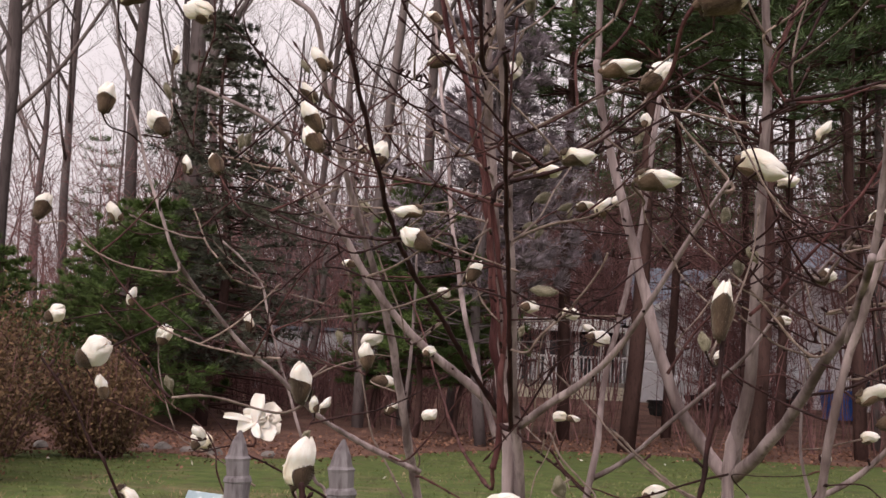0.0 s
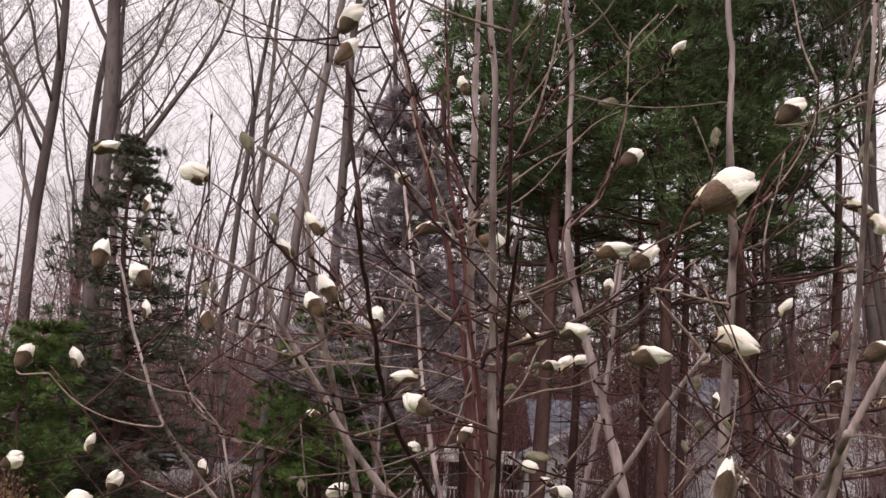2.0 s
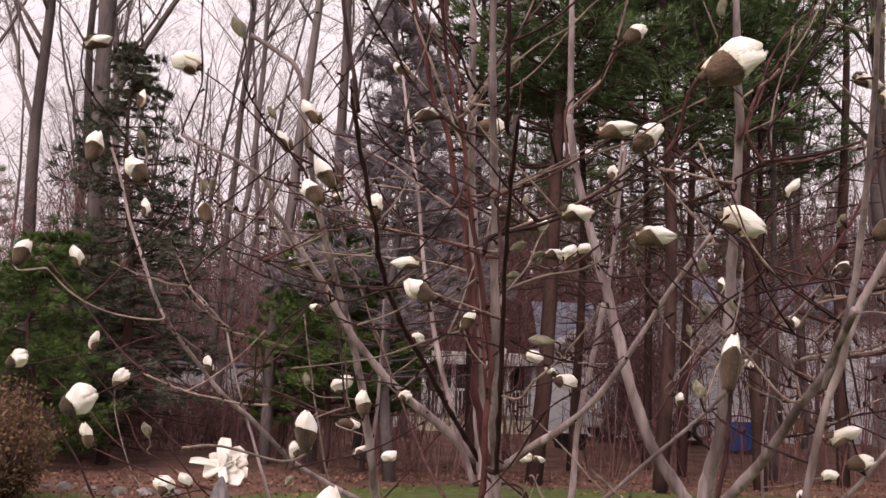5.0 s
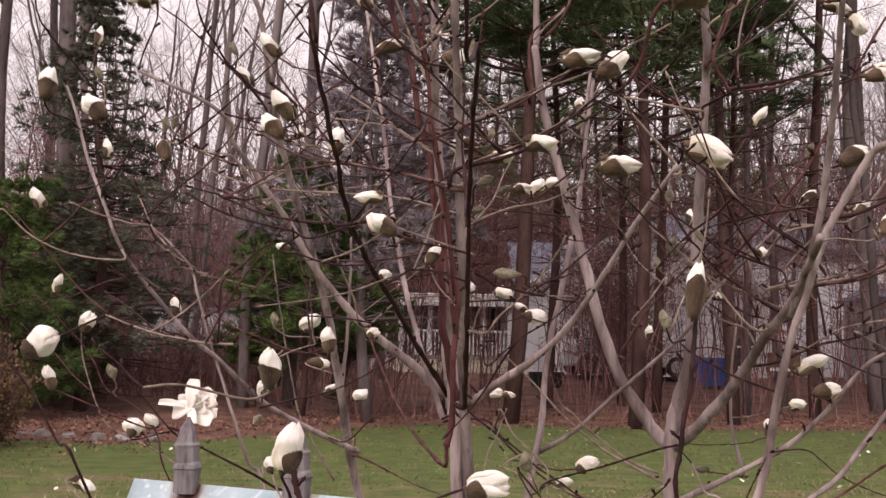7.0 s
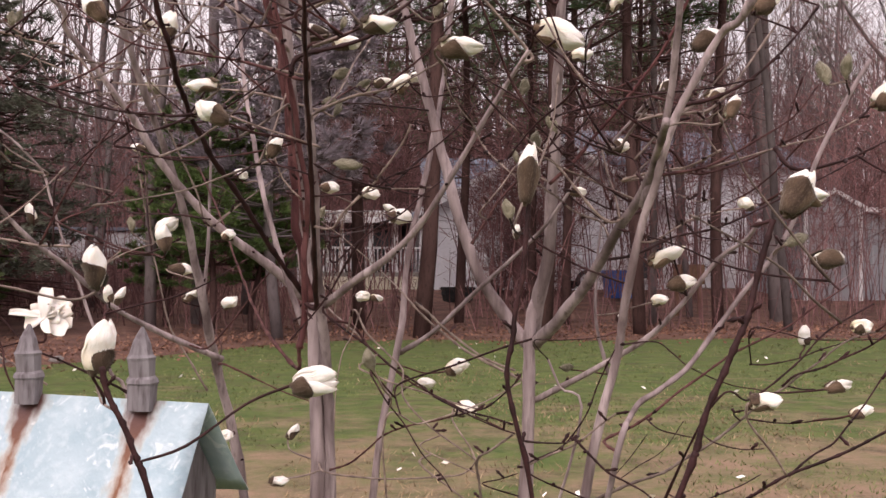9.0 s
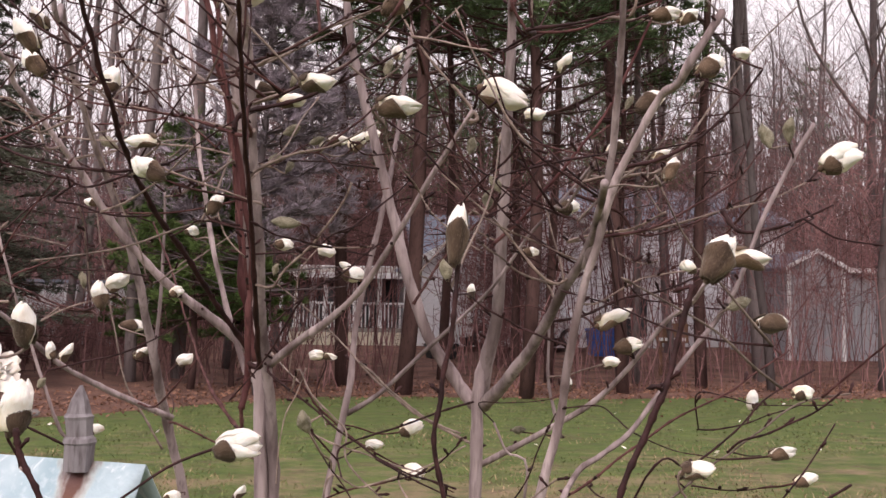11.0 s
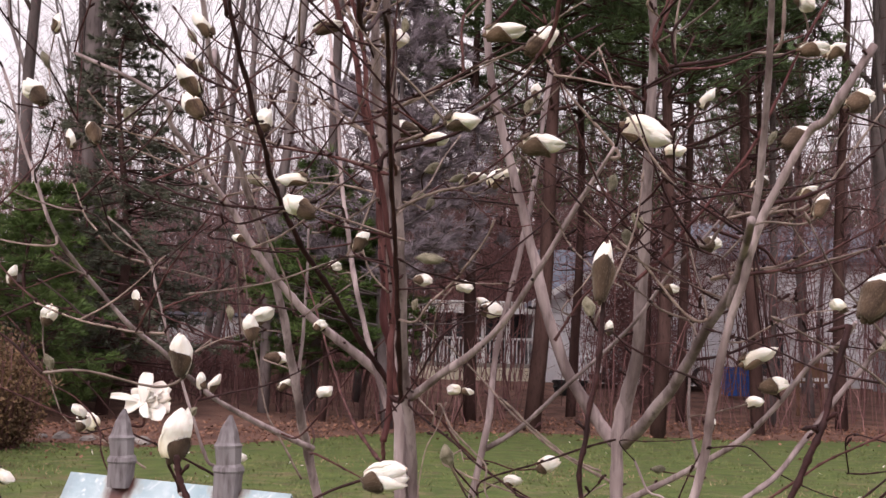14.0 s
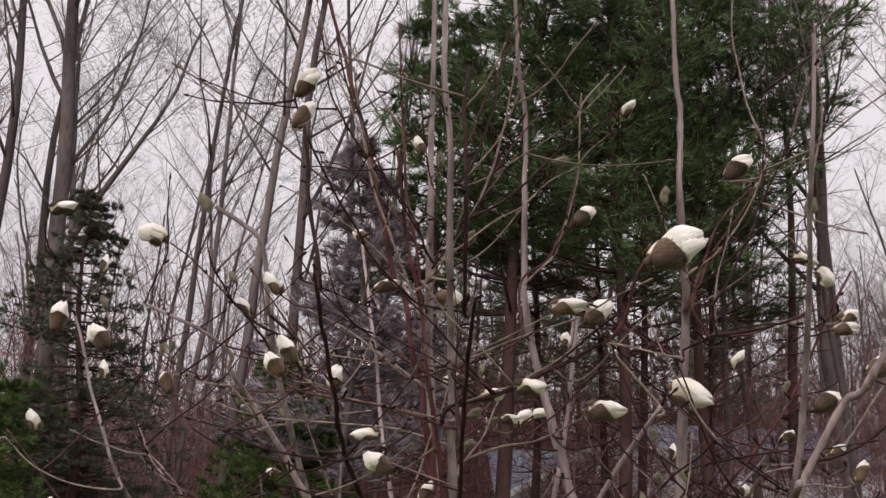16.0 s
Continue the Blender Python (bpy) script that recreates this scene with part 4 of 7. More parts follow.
# ---- parked cars, bin, sign ----
def car(label, place, turn, paint):
    ob = thing("car", label, "car", place, turn)
    g = Geo()
    prof = [(-2.15, 0.30), (-2.2, 0.62), (-2.05, 0.86), (-1.1, 0.95), (-0.45, 1.42), (0.9, 1.45), (1.55, 1.02), (2.1, 0.95), (2.2, 0.6), (2.12, 0.30)]
    for i, (x, z) in enumerate(prof):
        w = 0.86 if z < 1.1 else 0.68
        g.v.extend([Vector((x, -w, z)), Vector((x, w, z))])
    n = len(prof)
    for i in range(n - 1):
        g.f.append((2 * i, 2 * i + 1, 2 * i + 3, 2 * i + 2))
    g.f.append(tuple(2 * i for i in range(n)))
    g.f.append(tuple(2 * i + 1 for i in range(n - 1, -1, -1)))
    g.f.append((0, 2 * n - 2, 2 * n - 1, 1))
    part("body", g, paint, ob, bevel=0.05)
    for s in (-1, 1):
        g = Geo()
        g.poly(*[(x, s * w, z) for x, w, z in ((-0.95, 0.83, 1.0), (-0.42, 0.70, 1.37), (0.85, 0.70, 1.40), (1.38, 0.83, 1.04))])
        part("side_window", g, M_GLASS, ob)
    g = Geo()
    g.poly((-1.06, -0.78, 0.99), (-1.06, 0.78, 0.99), (-0.50, 0.62, 1.40), (-0.50, -0.62, 1.40))
    part("windscreen", g, M_GLASS, ob)
    for x in (-1.4, 1.35):
        for s in (-1, 1):
            g = Geo()
            g.tube([(x, s * 0.70, 0.31), (x, s * 0.74, 0.31), (x, s * 0.86, 0.31), (x, s * 0.89, 0.31)], [0.28, 0.31, 0.31, 0.28], 20)
            w = part("wheel", g, M_RUBBER, ob, smooth=False)
            g = Geo()
            g.tube([(x, s * 0.885, 0.31), (x, s * 0.90, 0.31)], [0.19, 0.17], 14)
            part("rim", g, M_STEEL, w)
    for s in (-1, 1):
        g = Geo()
        g.box(-2.215, s * 0.62 - 0.16, 0.60, -2.15, s * 0.62 + 0.16, 0.74)
        part("headlight", g, M_STEEL, ob, bevel=0.02)
    g = Geo()
    g.box(-2.24, -0.80, 0.32, -2.14, 0.80, 0.50)
    part("bumper", g, paint, ob, bevel=0.03)
    return ob


car("white sedan parked before the house", (7.3, 34.2, 0.80), 4, M_CARW)


def plastic_bin(name, label, place, paint, w, h, turn=0):
    """A tapered storage bin with a rimmed lid and two moulded handles."""
    ob = thing(name, label, "bin", place, turn)
    g = Geo()
    for z, k in ((0, 0.85), (h, 1.0)):
        g.v.extend(Vector(p) for p in ((-w * k, -w * 0.7 * k, z), (w * k, -w * 0.7 * k, z), (w * k, w * 0.7 * k, z), (-w * k, w * 0.7 * k, z)))
    g.f.extend([(0, 3, 2, 1), (4, 5, 6, 7), (0, 1, 5, 4), (1, 2, 6, 5), (2, 3, 7, 6), (3, 0, 4, 7)])
    part("body", g, paint, ob, bevel=0.03)
    g = Geo()
    g.box(-w * 1.07, -w * 0.78, h, w * 1.07, w * 0.78, h + 0.09)
    part("lid", g, paint, ob, bevel=0.03)
    for sx in (-1, 1):
        g = Geo()
        g.box(sx * w * 1.0 - 0.04, -w * 0.3, h - 0.14, sx * w * 1.0 + 0.04, w * 0.3, h - 0.09)
        part("handle", g, paint, ob, bevel=0.012)
    return ob


plastic_bin("storage_bin", "blue plastic bin standing by the house", (9.35, 32.0, 0.60), M_BLUE, 0.46, 0.72)
plastic_bin("storage_bin", "low black plastic tub on the litter before the house", (4.5, 31.4, 0.50), M_RUBBER, 0.42, 0.34, 8)

sign = thing("wooden_sign", "brown board sign with a pale illegible line, on two posts", "sign", (10.0, 28.0, 0.2))
for sx in (-0.3, 0.3):
    g = Geo()
    g.box(sx - 0.04, 0.03, 0, sx + 0.04, 0.10, 1.35)
    part("post", g, M_SIGN, sign)
g = Geo()
g.box(-0.42, -0.02, 0.85, 0.42, 0.02, 1.35)
part("board", g, M_SIGN, sign, bevel=0.008)
g = Geo()
for k in range(5):
    g.box(-0.36 + k * 0.15, -0.026, 0.90, -0.25 + k * 0.15, -0.021, 0.98)
part("lettering", g, M_WHITE, sign, "pale bars of lettering")

# ---- birdhouse with a galvanised roof ----
ux, uy = 0.858, -0.514
bird = thing("birdhouse", "small grey wooden birdhouse with a rust-streaked galvanised roof", "birdhouse", (-0.032, 2.256, 1.125), math.degrees(math.atan2(uy, ux)))
LEN, WF, HF, WB, HB, TH = 0.505, 0.115, 0.225, 0.115, 0.160, 0.003


def slope(sign_, w, h):
    g = Geo()
    n, m = 16, 6
    for lay in (0, 1):
        for i in range(n + 1):
            for j in range(m + 1):
                x, f = -LEN * i / n, j / m
                dent = 0.007 * noise.noise((x * 9, f * 2.5, sign_)) * (1 if 0 < j else 0)
                g.v.append(Vector((x, sign_ * w * f, -h * f - lay * TH + dent)))
    c = m + 1
    lay = (n + 1) * c
    for i in range(n):
        for j in range(m):
            a = i * c + j
            q = (a, a + 1, a + c + 1, a + c)
            g.f.append(q if sign_ < 0 else q[::-1])
            q = tuple(k + lay for k in q)
            g.f.append(q[::-1] if sign_ < 0 else q)
    rim = [i * c + m for i in range(n + 1)]
    for a, b in zip(rim, rim[1:]):
        g.f.append((a, b, b + lay, a + lay))
    for i in (0, n):
        for j in range(m):
            a = i * c + j
            g.f.append((a, a + 1, a + 1 + lay, a + lay))
    return g


part("roof_sheet", slope(-1, WF, HF), M_METAL, bird, "dented galvanised sheet with rust streaks", smooth=True)
part("roof_sheet", slope(1, WB, HB), M_METAL, bird, "dented galvanised sheet with rust streaks", smooth=True)
g = Geo()
b = 0
for x in (-0.05, -LEN + 0.05):
    g.v.extend(Vector(p) for p in ((x, 0, -0.012), (x, -WF * 0.8, -HF * 0.84), (x, -WF * 0.8, -0.42), (x, WB * 0.8, -0.42), (x, WB * 0.8, -HB * 0.88)))
g.f.extend([(0, 1, 2, 3, 4), (9, 8, 7, 6, 5), (0, 5, 6, 1), (1, 6, 7, 2), (2, 7, 8, 3), (3, 8, 9, 4), (4, 9, 5, 0)])
part("body", g, M_WOODG, bird, "weathered grey boards")
g = Geo()
g.box(-0.32, -0.045, -1.125, -0.24, 0.035, -0.42)
part("post", g, M_WOODG, bird, bevel=0.006)
for x in (-0.370, -0.126):
    g = Geo()
    prof = ((0.026, -0.016), (0.0275, 0.026), (0.0305, 0.030), (0.0285, 0.036), (0.0235, 0.040), (0.0255, 0.066), (0.0275, 0.071), (0.0225, 0.076), (0.016, 0.097), (0.003, 0.121))
    g.tube([(0.001 * math.sin(z * 60), 0.001 * math.cos(z * 40), z) for r, z in prof], [r * 0.92 for r, z in prof], 8)
    ob = part("finial", g, M_WOODG, bird, "weathered grey pointed wooden finial")
    ob.location = (x, -0.01, 0)
    ob.rotation_euler = (0, 0, 0.4)

# ---- grass ----
rg = random.Random(77)
g = Geo()
for k in range(42000):
    y = 4.5 + 18 * rg.random() ** 1.2
    x = rg.uniform(-0.5, 0.62) * (y + 2)
    if noise.noise((x * 0.5, y * 0.5, 1.0)) < -0.12 + (0.25 if y < 9 else 0):
        continue
    s = rg.uniform(0.014, 0.036)
    w = 0.003 + 0.0004 * y
    a = rg.uniform(0, 6.28)
    p = Vector((x, y, 0.0))
    d = Vector((math.cos(a) * w, math.sin(a) * w, 0))
    g.poly(p - d, p + d, p + Vector((rg.uniform(-0.04, 0.04), rg.uniform(-0.04, 0.04), s)))
tagged(part("grass", g, mat("grass_blades", (0.115, 0.14, 0.045), (0.19, 0.195, 0.08), 1.2, 0.8, 0, vary=0.35, island=True)), "short green lawn grass", "grass", kind="stuff")
g = Geo()
for k in range(26000):
    y = 3.6 + 13 * rg.random() ** 1.7
    x = rg.uniform(-0.5, 0.65) * (y + 2)
    if noise.noise((x * 0.6, y * 0.6, 4.0)) < -0.25 + 0.03 * y:
        continue
    s = rg.uniform(0.015, 0.05)
    w = 0.0025 + 0.0003 * y
    a = rg.uniform(0, 6.28)
    p = Vector((x, y, 0.0))
    d = Vector((math.cos(a) * w, math.sin(a) * w, 0))
    g.poly(p - d, p + d, p + Vector((rg.uniform(-0.05, 0.05), rg.uniform(-0.05, 0.05), s)))
tagged(part("dry_grass", g, mat("straw_blades", (0.20, 0.135, 0.075), (0.36, 0.27, 0.165), 1.2, 0.85, 0, vary=0.5, island=True)), "dry straw-coloured turf among the green", "grass", kind="stuff")
g = Geo()
for k in range(60):
    y = rg.uniform(4, 21)
    x = rg.uniform(-0.4, 0.55) * y
    u, v = Vector((rg.uniform(-1, 1), rg.uniform(-1, 1), 0.2)).normalized() * 0.035, Vector((rg.uniform(-1, 1), rg.uniform(-1, 1), 0.5)).normalized() * 0.018
    p = Vector((x, y, 0.045))
    g.poly(p - u, p - v, p + u, p + v)
tagged(part("fallen_petals", g, M_OPEN), "white petals fallen on the lawn", "petals", kind="stuff")

# ---- magnolia ----
magnolia = thing("magnolia_tree", "multi-stemmed magnolia with smooth grey bark and opening white flower buds", "tree", (0.22, 2.55, 0))
ORIGIN = Vector((0.22, 2.55, 0))
SKEL = []
tally = [0]
THIN = {"redlimb": 0.9, "tantwig": 0.7, "trunk": 0.9, "limb": 0.66, "twig": 0.56, "darktwig": 0.85}
BARKS = {"trunk": (M_BARK, 14), "limb": (M_BARK, 10), "redlimb": (M_REDBARK, 10), "tantwig": (M_TAN, 7), "twig": (M_TWIG, 7), "darktwig": (M_DARK, 8)}


def stem(kind, r0, r1, *pts):
    """A tapered stem through a few points, with slight swellings at its nodes."""
    material, sides = BARKS[kind]
    if kind == "twig":
        tally[0] += 1
        material = (M_TWIG, M_TAN, M_TWIG, M_TAN, M_DARK)[tally[0] % 5]
    name = {"darktwig": "twig", "tantwig": "twig", "redlimb": "limb"}.get(kind, kind)
    ctrl = [Vector(p) - ORIGIN for p in pts]
    if "twig" in kind and ctrl[0].z > 0.3:
        near = min((q for q, r, k in SKEL), key=lambda q: (q - ctrl[0]).length + 0.5 * max(0, q.z - ctrl[0].z))
        if 0.012 < (near - ctrl[0]).length < 0.12:
            ctrl.insert(0, near)
    line = spline(ctrl, 5 if kind in ("trunk", "limb") else 9)
    length = sum((a - b).length for a, b in zip(line, line[1:]))
    radii, run = [], 0.0
    if kind == "trunk":
        line.append(line[-1] + (line[-1] - line[-2]).normalized() * 0.03)
    for i, p in enumerate(line):
        if i:
            run += (p - line[i - 1]).length
        f = min(1.0, run / length)
        r = (r1 + (r0 - r1) * (1 - f) ** 1.35) * THIN[kind]
        r *= 1 + 0.13 * noise.noise(p * 30) + (0.10 if "t" in kind[:1] + kind[4:5] else 0.2) * noise.noise(p * 80)
        if "twig" in kind and i % 4 == 0:
            r *= 1.35
        if kind == "trunk" and i == len(line) - 1:
            r *= 0.25
        radii.append(r)
        SKEL.append((p, r, kind))
    g = Geo()
    g.tube([p + Vector((noise.noise(p * 18), noise.noise(p * 18 + Vector((9, 0, 0))), 0)) * r * (0.35 if kind in ("trunk", "limb") else 1.1) for p, r in zip(line, radii)], radii, sides)
    return part(name, g, material, magnolia, {"darktwig": "thin dark twig", "redlimb": "slender red-brown stem", "tantwig": "pale tan twig"}.get(kind, ""), smooth=True)


def tip_shape(s):
    return 0.62 + 0.38 * math.sin(math.pi * s) if s < 0.5 else max(0.22, math.sqrt(max(0.0, 1 - ((s - 0.5) / 0.52) ** 2)))


def shell(g, w, phi, half, v0, v1, off, lift=0.0, ragged=0.0, thick=0.014, nu=7, nv=9, lean=0.0, pinch=0.36, hug=0.75, point=0.2):
    """One overlapping petal or scale: a thin closed shell lying on a blunt ovoid around the z axis."""
    base = len(g.v)
    for layer in (0, 1):
        for j in range(nv + 1):
            s = j / nv
            v = v0 + (v1 - v0) * s
            for i in range(nu + 1):
                u = i / nu * 2 - 1
                a = phi + u * half * tip_shape(s)
                r = w * math.sin(math.pi * min(0.985, max(0.03, 0.07 + 0.90 * max(0.0, v) ** (1 + pinch)))) ** (0.5 + point * max(0.0, v))
                r += off * (1 - hug * s * s) + lift * s ** 3 - 0.02 * u * u * s - layer * thick + 0.012 * math.sin(3.1 * u + 5 * s + phi * 2)
                z = v + ragged * s ** 4 * (math.sin(7.3 * u + phi * 5) + 0.6 * math.sin(13 * u + phi * 3)) - 0.02 * u * u
                r = max(r, 0.006)
                g.v.append(Vector((r * math.cos(a) + lean * z * z, r * math.sin(a) * 0.94, z)))
    n = nu + 1
    lay = n * (nv + 1)
    for j in range(nv):
        for i in range(nu):
            a = base + j * n + i
            g.f.append((a, a + 1, a + n + 1, a + n))
            a += lay
            g.f.append((a, a + n, a + n + 1, a + 1))
    rim = [base + i for i in range(n)] + [base + j * n + nu for j in range(1, nv + 1)] + [base + nv * n + i for i in range(nu - 1, -1, -1)] + [base + j * n for j in range(nv - 1, 0, -1)]
    for a, b in zip(rim, rim[1:] + rim[:1]):
        g.f.append((b, a, a + lay, b + lay))


def ovoid(g, w, z0, z1, lean=0.0, pinch=0.36, point=0.2):
    n, m = 12, 10
    base = len(g.v)
    for j in range(m + 1):
        f = j / m
        v = z0 + (z1 - z0) * f
        rad = w * math.sin(math.pi * min(0.985, 0.05 + 0.93 * f ** (1 + pinch))) ** (0.52 + point * f)
        for i in range(n):
            a = 2 * math.pi * i / n
            rr = rad * (1 + 0.05 * math.sin(2 * a + 3 * v) + 0.03 * math.sin(5 * a + 9 * v))
            g.v.append(Vector((rr * math.cos(a) + lean * v * v, rr * math.sin(a), v)))
    for j in range(m):
        for i in range(n):
            a, b = base + j * n + i, base + j * n + (i + 1) % n
            g.f.append((a, b, b + n, a + n))
    g.f.append(tuple(base + i for i in range(n - 1, -1, -1)))
    g.f.append(tuple(base + m * n + i for i in range(n)))


def down(g, n, r, length=0.045):
    """Fine hairs standing off the faces collected so far."""
    faces = g.f[:]
    for k in range(n):
        f = r.choice(faces)
        p = sum((g.v[i] for i in f), Vector()) / len(f)
        c = Vector((0, 0, min(0.8, max(0.1, p.z))))
        d = (p - c + Vector((0, 0, 0.25)) + rvec(0.12, r)).normalized()
        s = d.cross(rvec(1, r)).normalized() * 0.0045
        g.poly(p - s, p + s, p + d * length * r.uniform(0.5, 1.3))


def warp(g):
    """Makes a bud uneven and a little lopsided, the same way for its petals and scales."""
    for i, p in enumerate(g.v):
        q = p * 2.1
        g.v[i] = p + Vector((noise.noise(q), noise.noise(q + Vector((7, 3, 1))), 0.6 * noise.noise(q + Vector((2, 9, 4))))) * 0.15 * min(1, max(0, p.z * 2))
        q = p * 5.3
        g.v[i] += Vector((noise.noise(q), noise.noise(q + Vector((4, 8, 1))), noise.noise(q + Vector((6, 1, 5))))) * 0.02 * min(1, max(0, p.z * 2))


def petals_mesh(name, n, w, loose, seed, pinch, point):
    r = random.Random(seed)
    g = Geo()
    lean = 0.08
    ovoid(g, w * 0.9, 0.03, 0.94, lean, pinch, point)
    for k in range(n):
        shell(g, w * r.uniform(0.9, 1.06), 2.4 * k + r.uniform(-0.4, 0.4), r.uniform(1.15, 1.55), 0.02, r.uniform(0.93, 1.01), 0.009 * k - 0.02, loose * r.uniform(-0.9, 1.5), 0.003 + 0.22 * loose * loose / 0.06, lean=lean, pinch=pinch, point=point)
    warp(g)
    return g.mesh(name, M_PETAL)


def scale_mesh(name, w, tops, half, seed, material, pinch):
    r = random.Random(seed)
    g = Geo()
    for k, top in enumerate(tops):
        shell(g, w, math.pi * k + r.uniform(-0.3, 0.3), half * r.uniform(0.9, 1.08), -0.02, top, 0.066 + 0.012 * k, r.uniform(-0.02, 0.03), 0.008, 0.02, lean=0.08, pinch=pinch, hug=0.25)
    warp(g)
    down(g, 620, r, 0.06)
    g.tube([(0, 0, -0.10), (0, 0, 0.0), (0, 0, 0.06)], [0.05, 0.085, 0.10], 8)
    return g.mesh(name, material)


def fur_mesh(name, w, seed, material):
    """A closed downy bud: blunt ovoid with a seam."""
    g = Geo()
    r = random.Random(seed)
    ovoid(g, w, 0.0, 1.0, r.uniform(-0.16, 0.2), 0.0, 0.32)
    warp(g)
    down(g, 760, r, 0.07)
    g.tube([(0, 0, -0.12), (0, 0, 0.04)], [0.06, 0.11], 8)
    return g.mesh(name, material)


PET_H = [petals_mesh("petals", 4, 0.24, 0.012, s, 0.10, 0.34) for s in (1, 2, 3, 11, 12)]
PET_W = [petals_mesh("petals", 5, 0.29, 0.04, s, 0.0, 0.12) for s in (4, 5, 6, 13, 14)]
SC_H = [scale_mesh("bud_scale", 0.24, t, 1.4, s, M_FUR, 0.12) for s, t in ((1, (0.58, 0.28)), (2, (0.50, 0.20)), (3, (0.64, 0.26)))]
SC_B = [scale_mesh("bud_scale", 0.24, t, 1.5, s, M_FUR, 0.12) for s, t in ((7, (0.80, 0.46)), (8, (0.74, 0.52)))]
SC_W = [scale_mesh("bud_scale", 0.29, (t,), 1.0, s, M_FUR, 0.0) for s, t in ((4, 0.44), (5, 0.34))]
FUR = [fur_mesh("flower_bud", 0.25, s, M_FURG) for s in (1, 2, 3, 4)]
count = [0]


def bud(kind, size, x, y, z, ax, ay, az):
    """A bud of that length in metres, centred at a point and pointing along an axis, on its own twig."""
    k = count[0]
    size *= {"c": 0.82, "w": 0.90, "s": 1.15}.get(kind, 0.95)
    count[0] += 1
    axis = Vector((ax, ay, az)).normalized()
    base = Vector((x, y, z)) - ORIGIN - axis * size * 0.5
    # the larger scale stays on the underside, turned a little this way or that
    low = Vector((0.3 * math.sin(k * 3.7), -0.45, -0.85))
    sx = (low - axis * low.dot(axis)).normalized()
    q = Matrix((sx, axis.cross(sx), axis)).transposed().to_quaternion() @ Euler((0, 0, 0.9 * math.sin(k * 1.9))).to_quaternion()
    fat = size * ({"c": 1.04, "w": 1.14, "s": 0.74}.get(kind, 1.02) + 0.12 * math.sin(k * 2.3))
    m = Matrix.LocRotScale(base, q, (fat, fat, size))
    if kind == "c":
        ob = part("flower_bud", FUR[k % 4], None, magnolia, "closed downy grey-green bud")
        ob.matrix_local = m
    else:
        pet = PET_W[k % 5] if kind == "w" else PET_H[k % 5]
        sc = SC_W[k % 2] if kind == "w" else SC_B[k % 2] if kind in "bs" else SC_H[k % 3]
        ob = part("flower_bud", pet, None, magnolia, {"w": "creamy white half-open flower", "b": "brown furry bud just splitting"}.get(kind, "white petals emerging from a brown furry bud"))
        ob.matrix_local = m
        part("bud_scale", sc, None, ob, "brown furry bud scale")
    # the twig that carries it
    best, bd = None, 9
    for p, r, kd in SKEL:
        d = (p - base).length
        if d < 0.02:
            best, bd = None, 0
            break
        cost = d + 0.8 * max(0, p.z - base.z + 0.02) + (0.04 if kd == "trunk" else 0) + 0.5 * max(0, 0.04 - d)
        if cost < bd:
            best, bd = p, cost
    if best is not None and bd < 0.6:
        reach = (best - base).length
        mid = (base - axis * 0.25 * reach).lerp(base.lerp(best, 0.35), 0.6)
        far = base.lerp(best, 0.7) + rvec(0.04 * reach)
        line = spline([base + axis * size * 0.05, base - axis * size * 0.10, mid, far, best], 4)
        r0 = max(0.0018, size * 0.038)
        g = Geo()
        g.tube(line, [r0 * (1.05 if i < 4 else 0.85 + 0.25 * noise.noise(p * 60)) for i, p in enumerate(line)], 6)
        part("twig", g, (M_DARK, M_TWIG, M_TAN)[k % 3], magnolia, smooth=True)
        for p in line[6::3]:
            SKEL.append((p, r0, "twig"))


stem("trunk", 0.0325, 0.0120, (0.190, 2.510, -0.030), (0.160, 2.469, 0.465), (0.149, 2.455, 0.929), (0.140, 2.455, 1.187), (0.133, 2.455, 1.271), (0.129, 2.455, 1.344))
stem("limb", 0.0210, 0.0060, (0.132, 2.490, 1.269), (0.120, 2.449, 1.376), (0.111, 2.407, 1.501), (0.096, 2.365, 1.653), (0.083, 2.323, 1.800), (0.080, 2.282, 1.863), (0.075, 2.240, 2.013), (0.072, 2.240, 2.178), (0.072, 2.240, 2.265), (0.070, 2.240, 2.433), (0.069, 2.240, 2.557))
stem("limb", 0.0260, 0.0070, (0.212, 2.500, -0.030), (0.182, 2.464, 0.500), (0.170, 2.456, 0.900), (0.164, 2.450, 1.125), (0.149, 2.397, 1.274), (0.139, 2.339, 1.376), (0.134, 2.281, 1.493), (0.124, 2.222, 1.633), (0.115, 2.164, 1.767), (0.107, 2.106, 1.825), (0.098, 2.047, 1.955), (0.095, 2.047, 2.104), (0.081, 2.047, 2.236), (0.081, 2.047, 2.379), (0.081, 2.047, 2.470))
stem("redlimb", 0.0066, 0.0036, (0.112, 2.300, 1.210), (0.118, 2.291, 1.270), (0.119, 2.282, 1.314), (0.122, 2.273, 1.378), (0.124, 2.264, 1.450), (0.116, 2.255, 1.509), (0.108, 2.246, 1.568), (0.096, 2.237, 1.635), (0.080, 2.228, 1.721), (0.069, 2.219, 1.787), (0.063, 2.210, 1.853), (0.052, 2.201, 1.895), (0.041, 2.192, 1.926), (0.033, 2.183, 1.962), (0.020, 2.174, 2.037), (0.008, 2.165, 2.131))
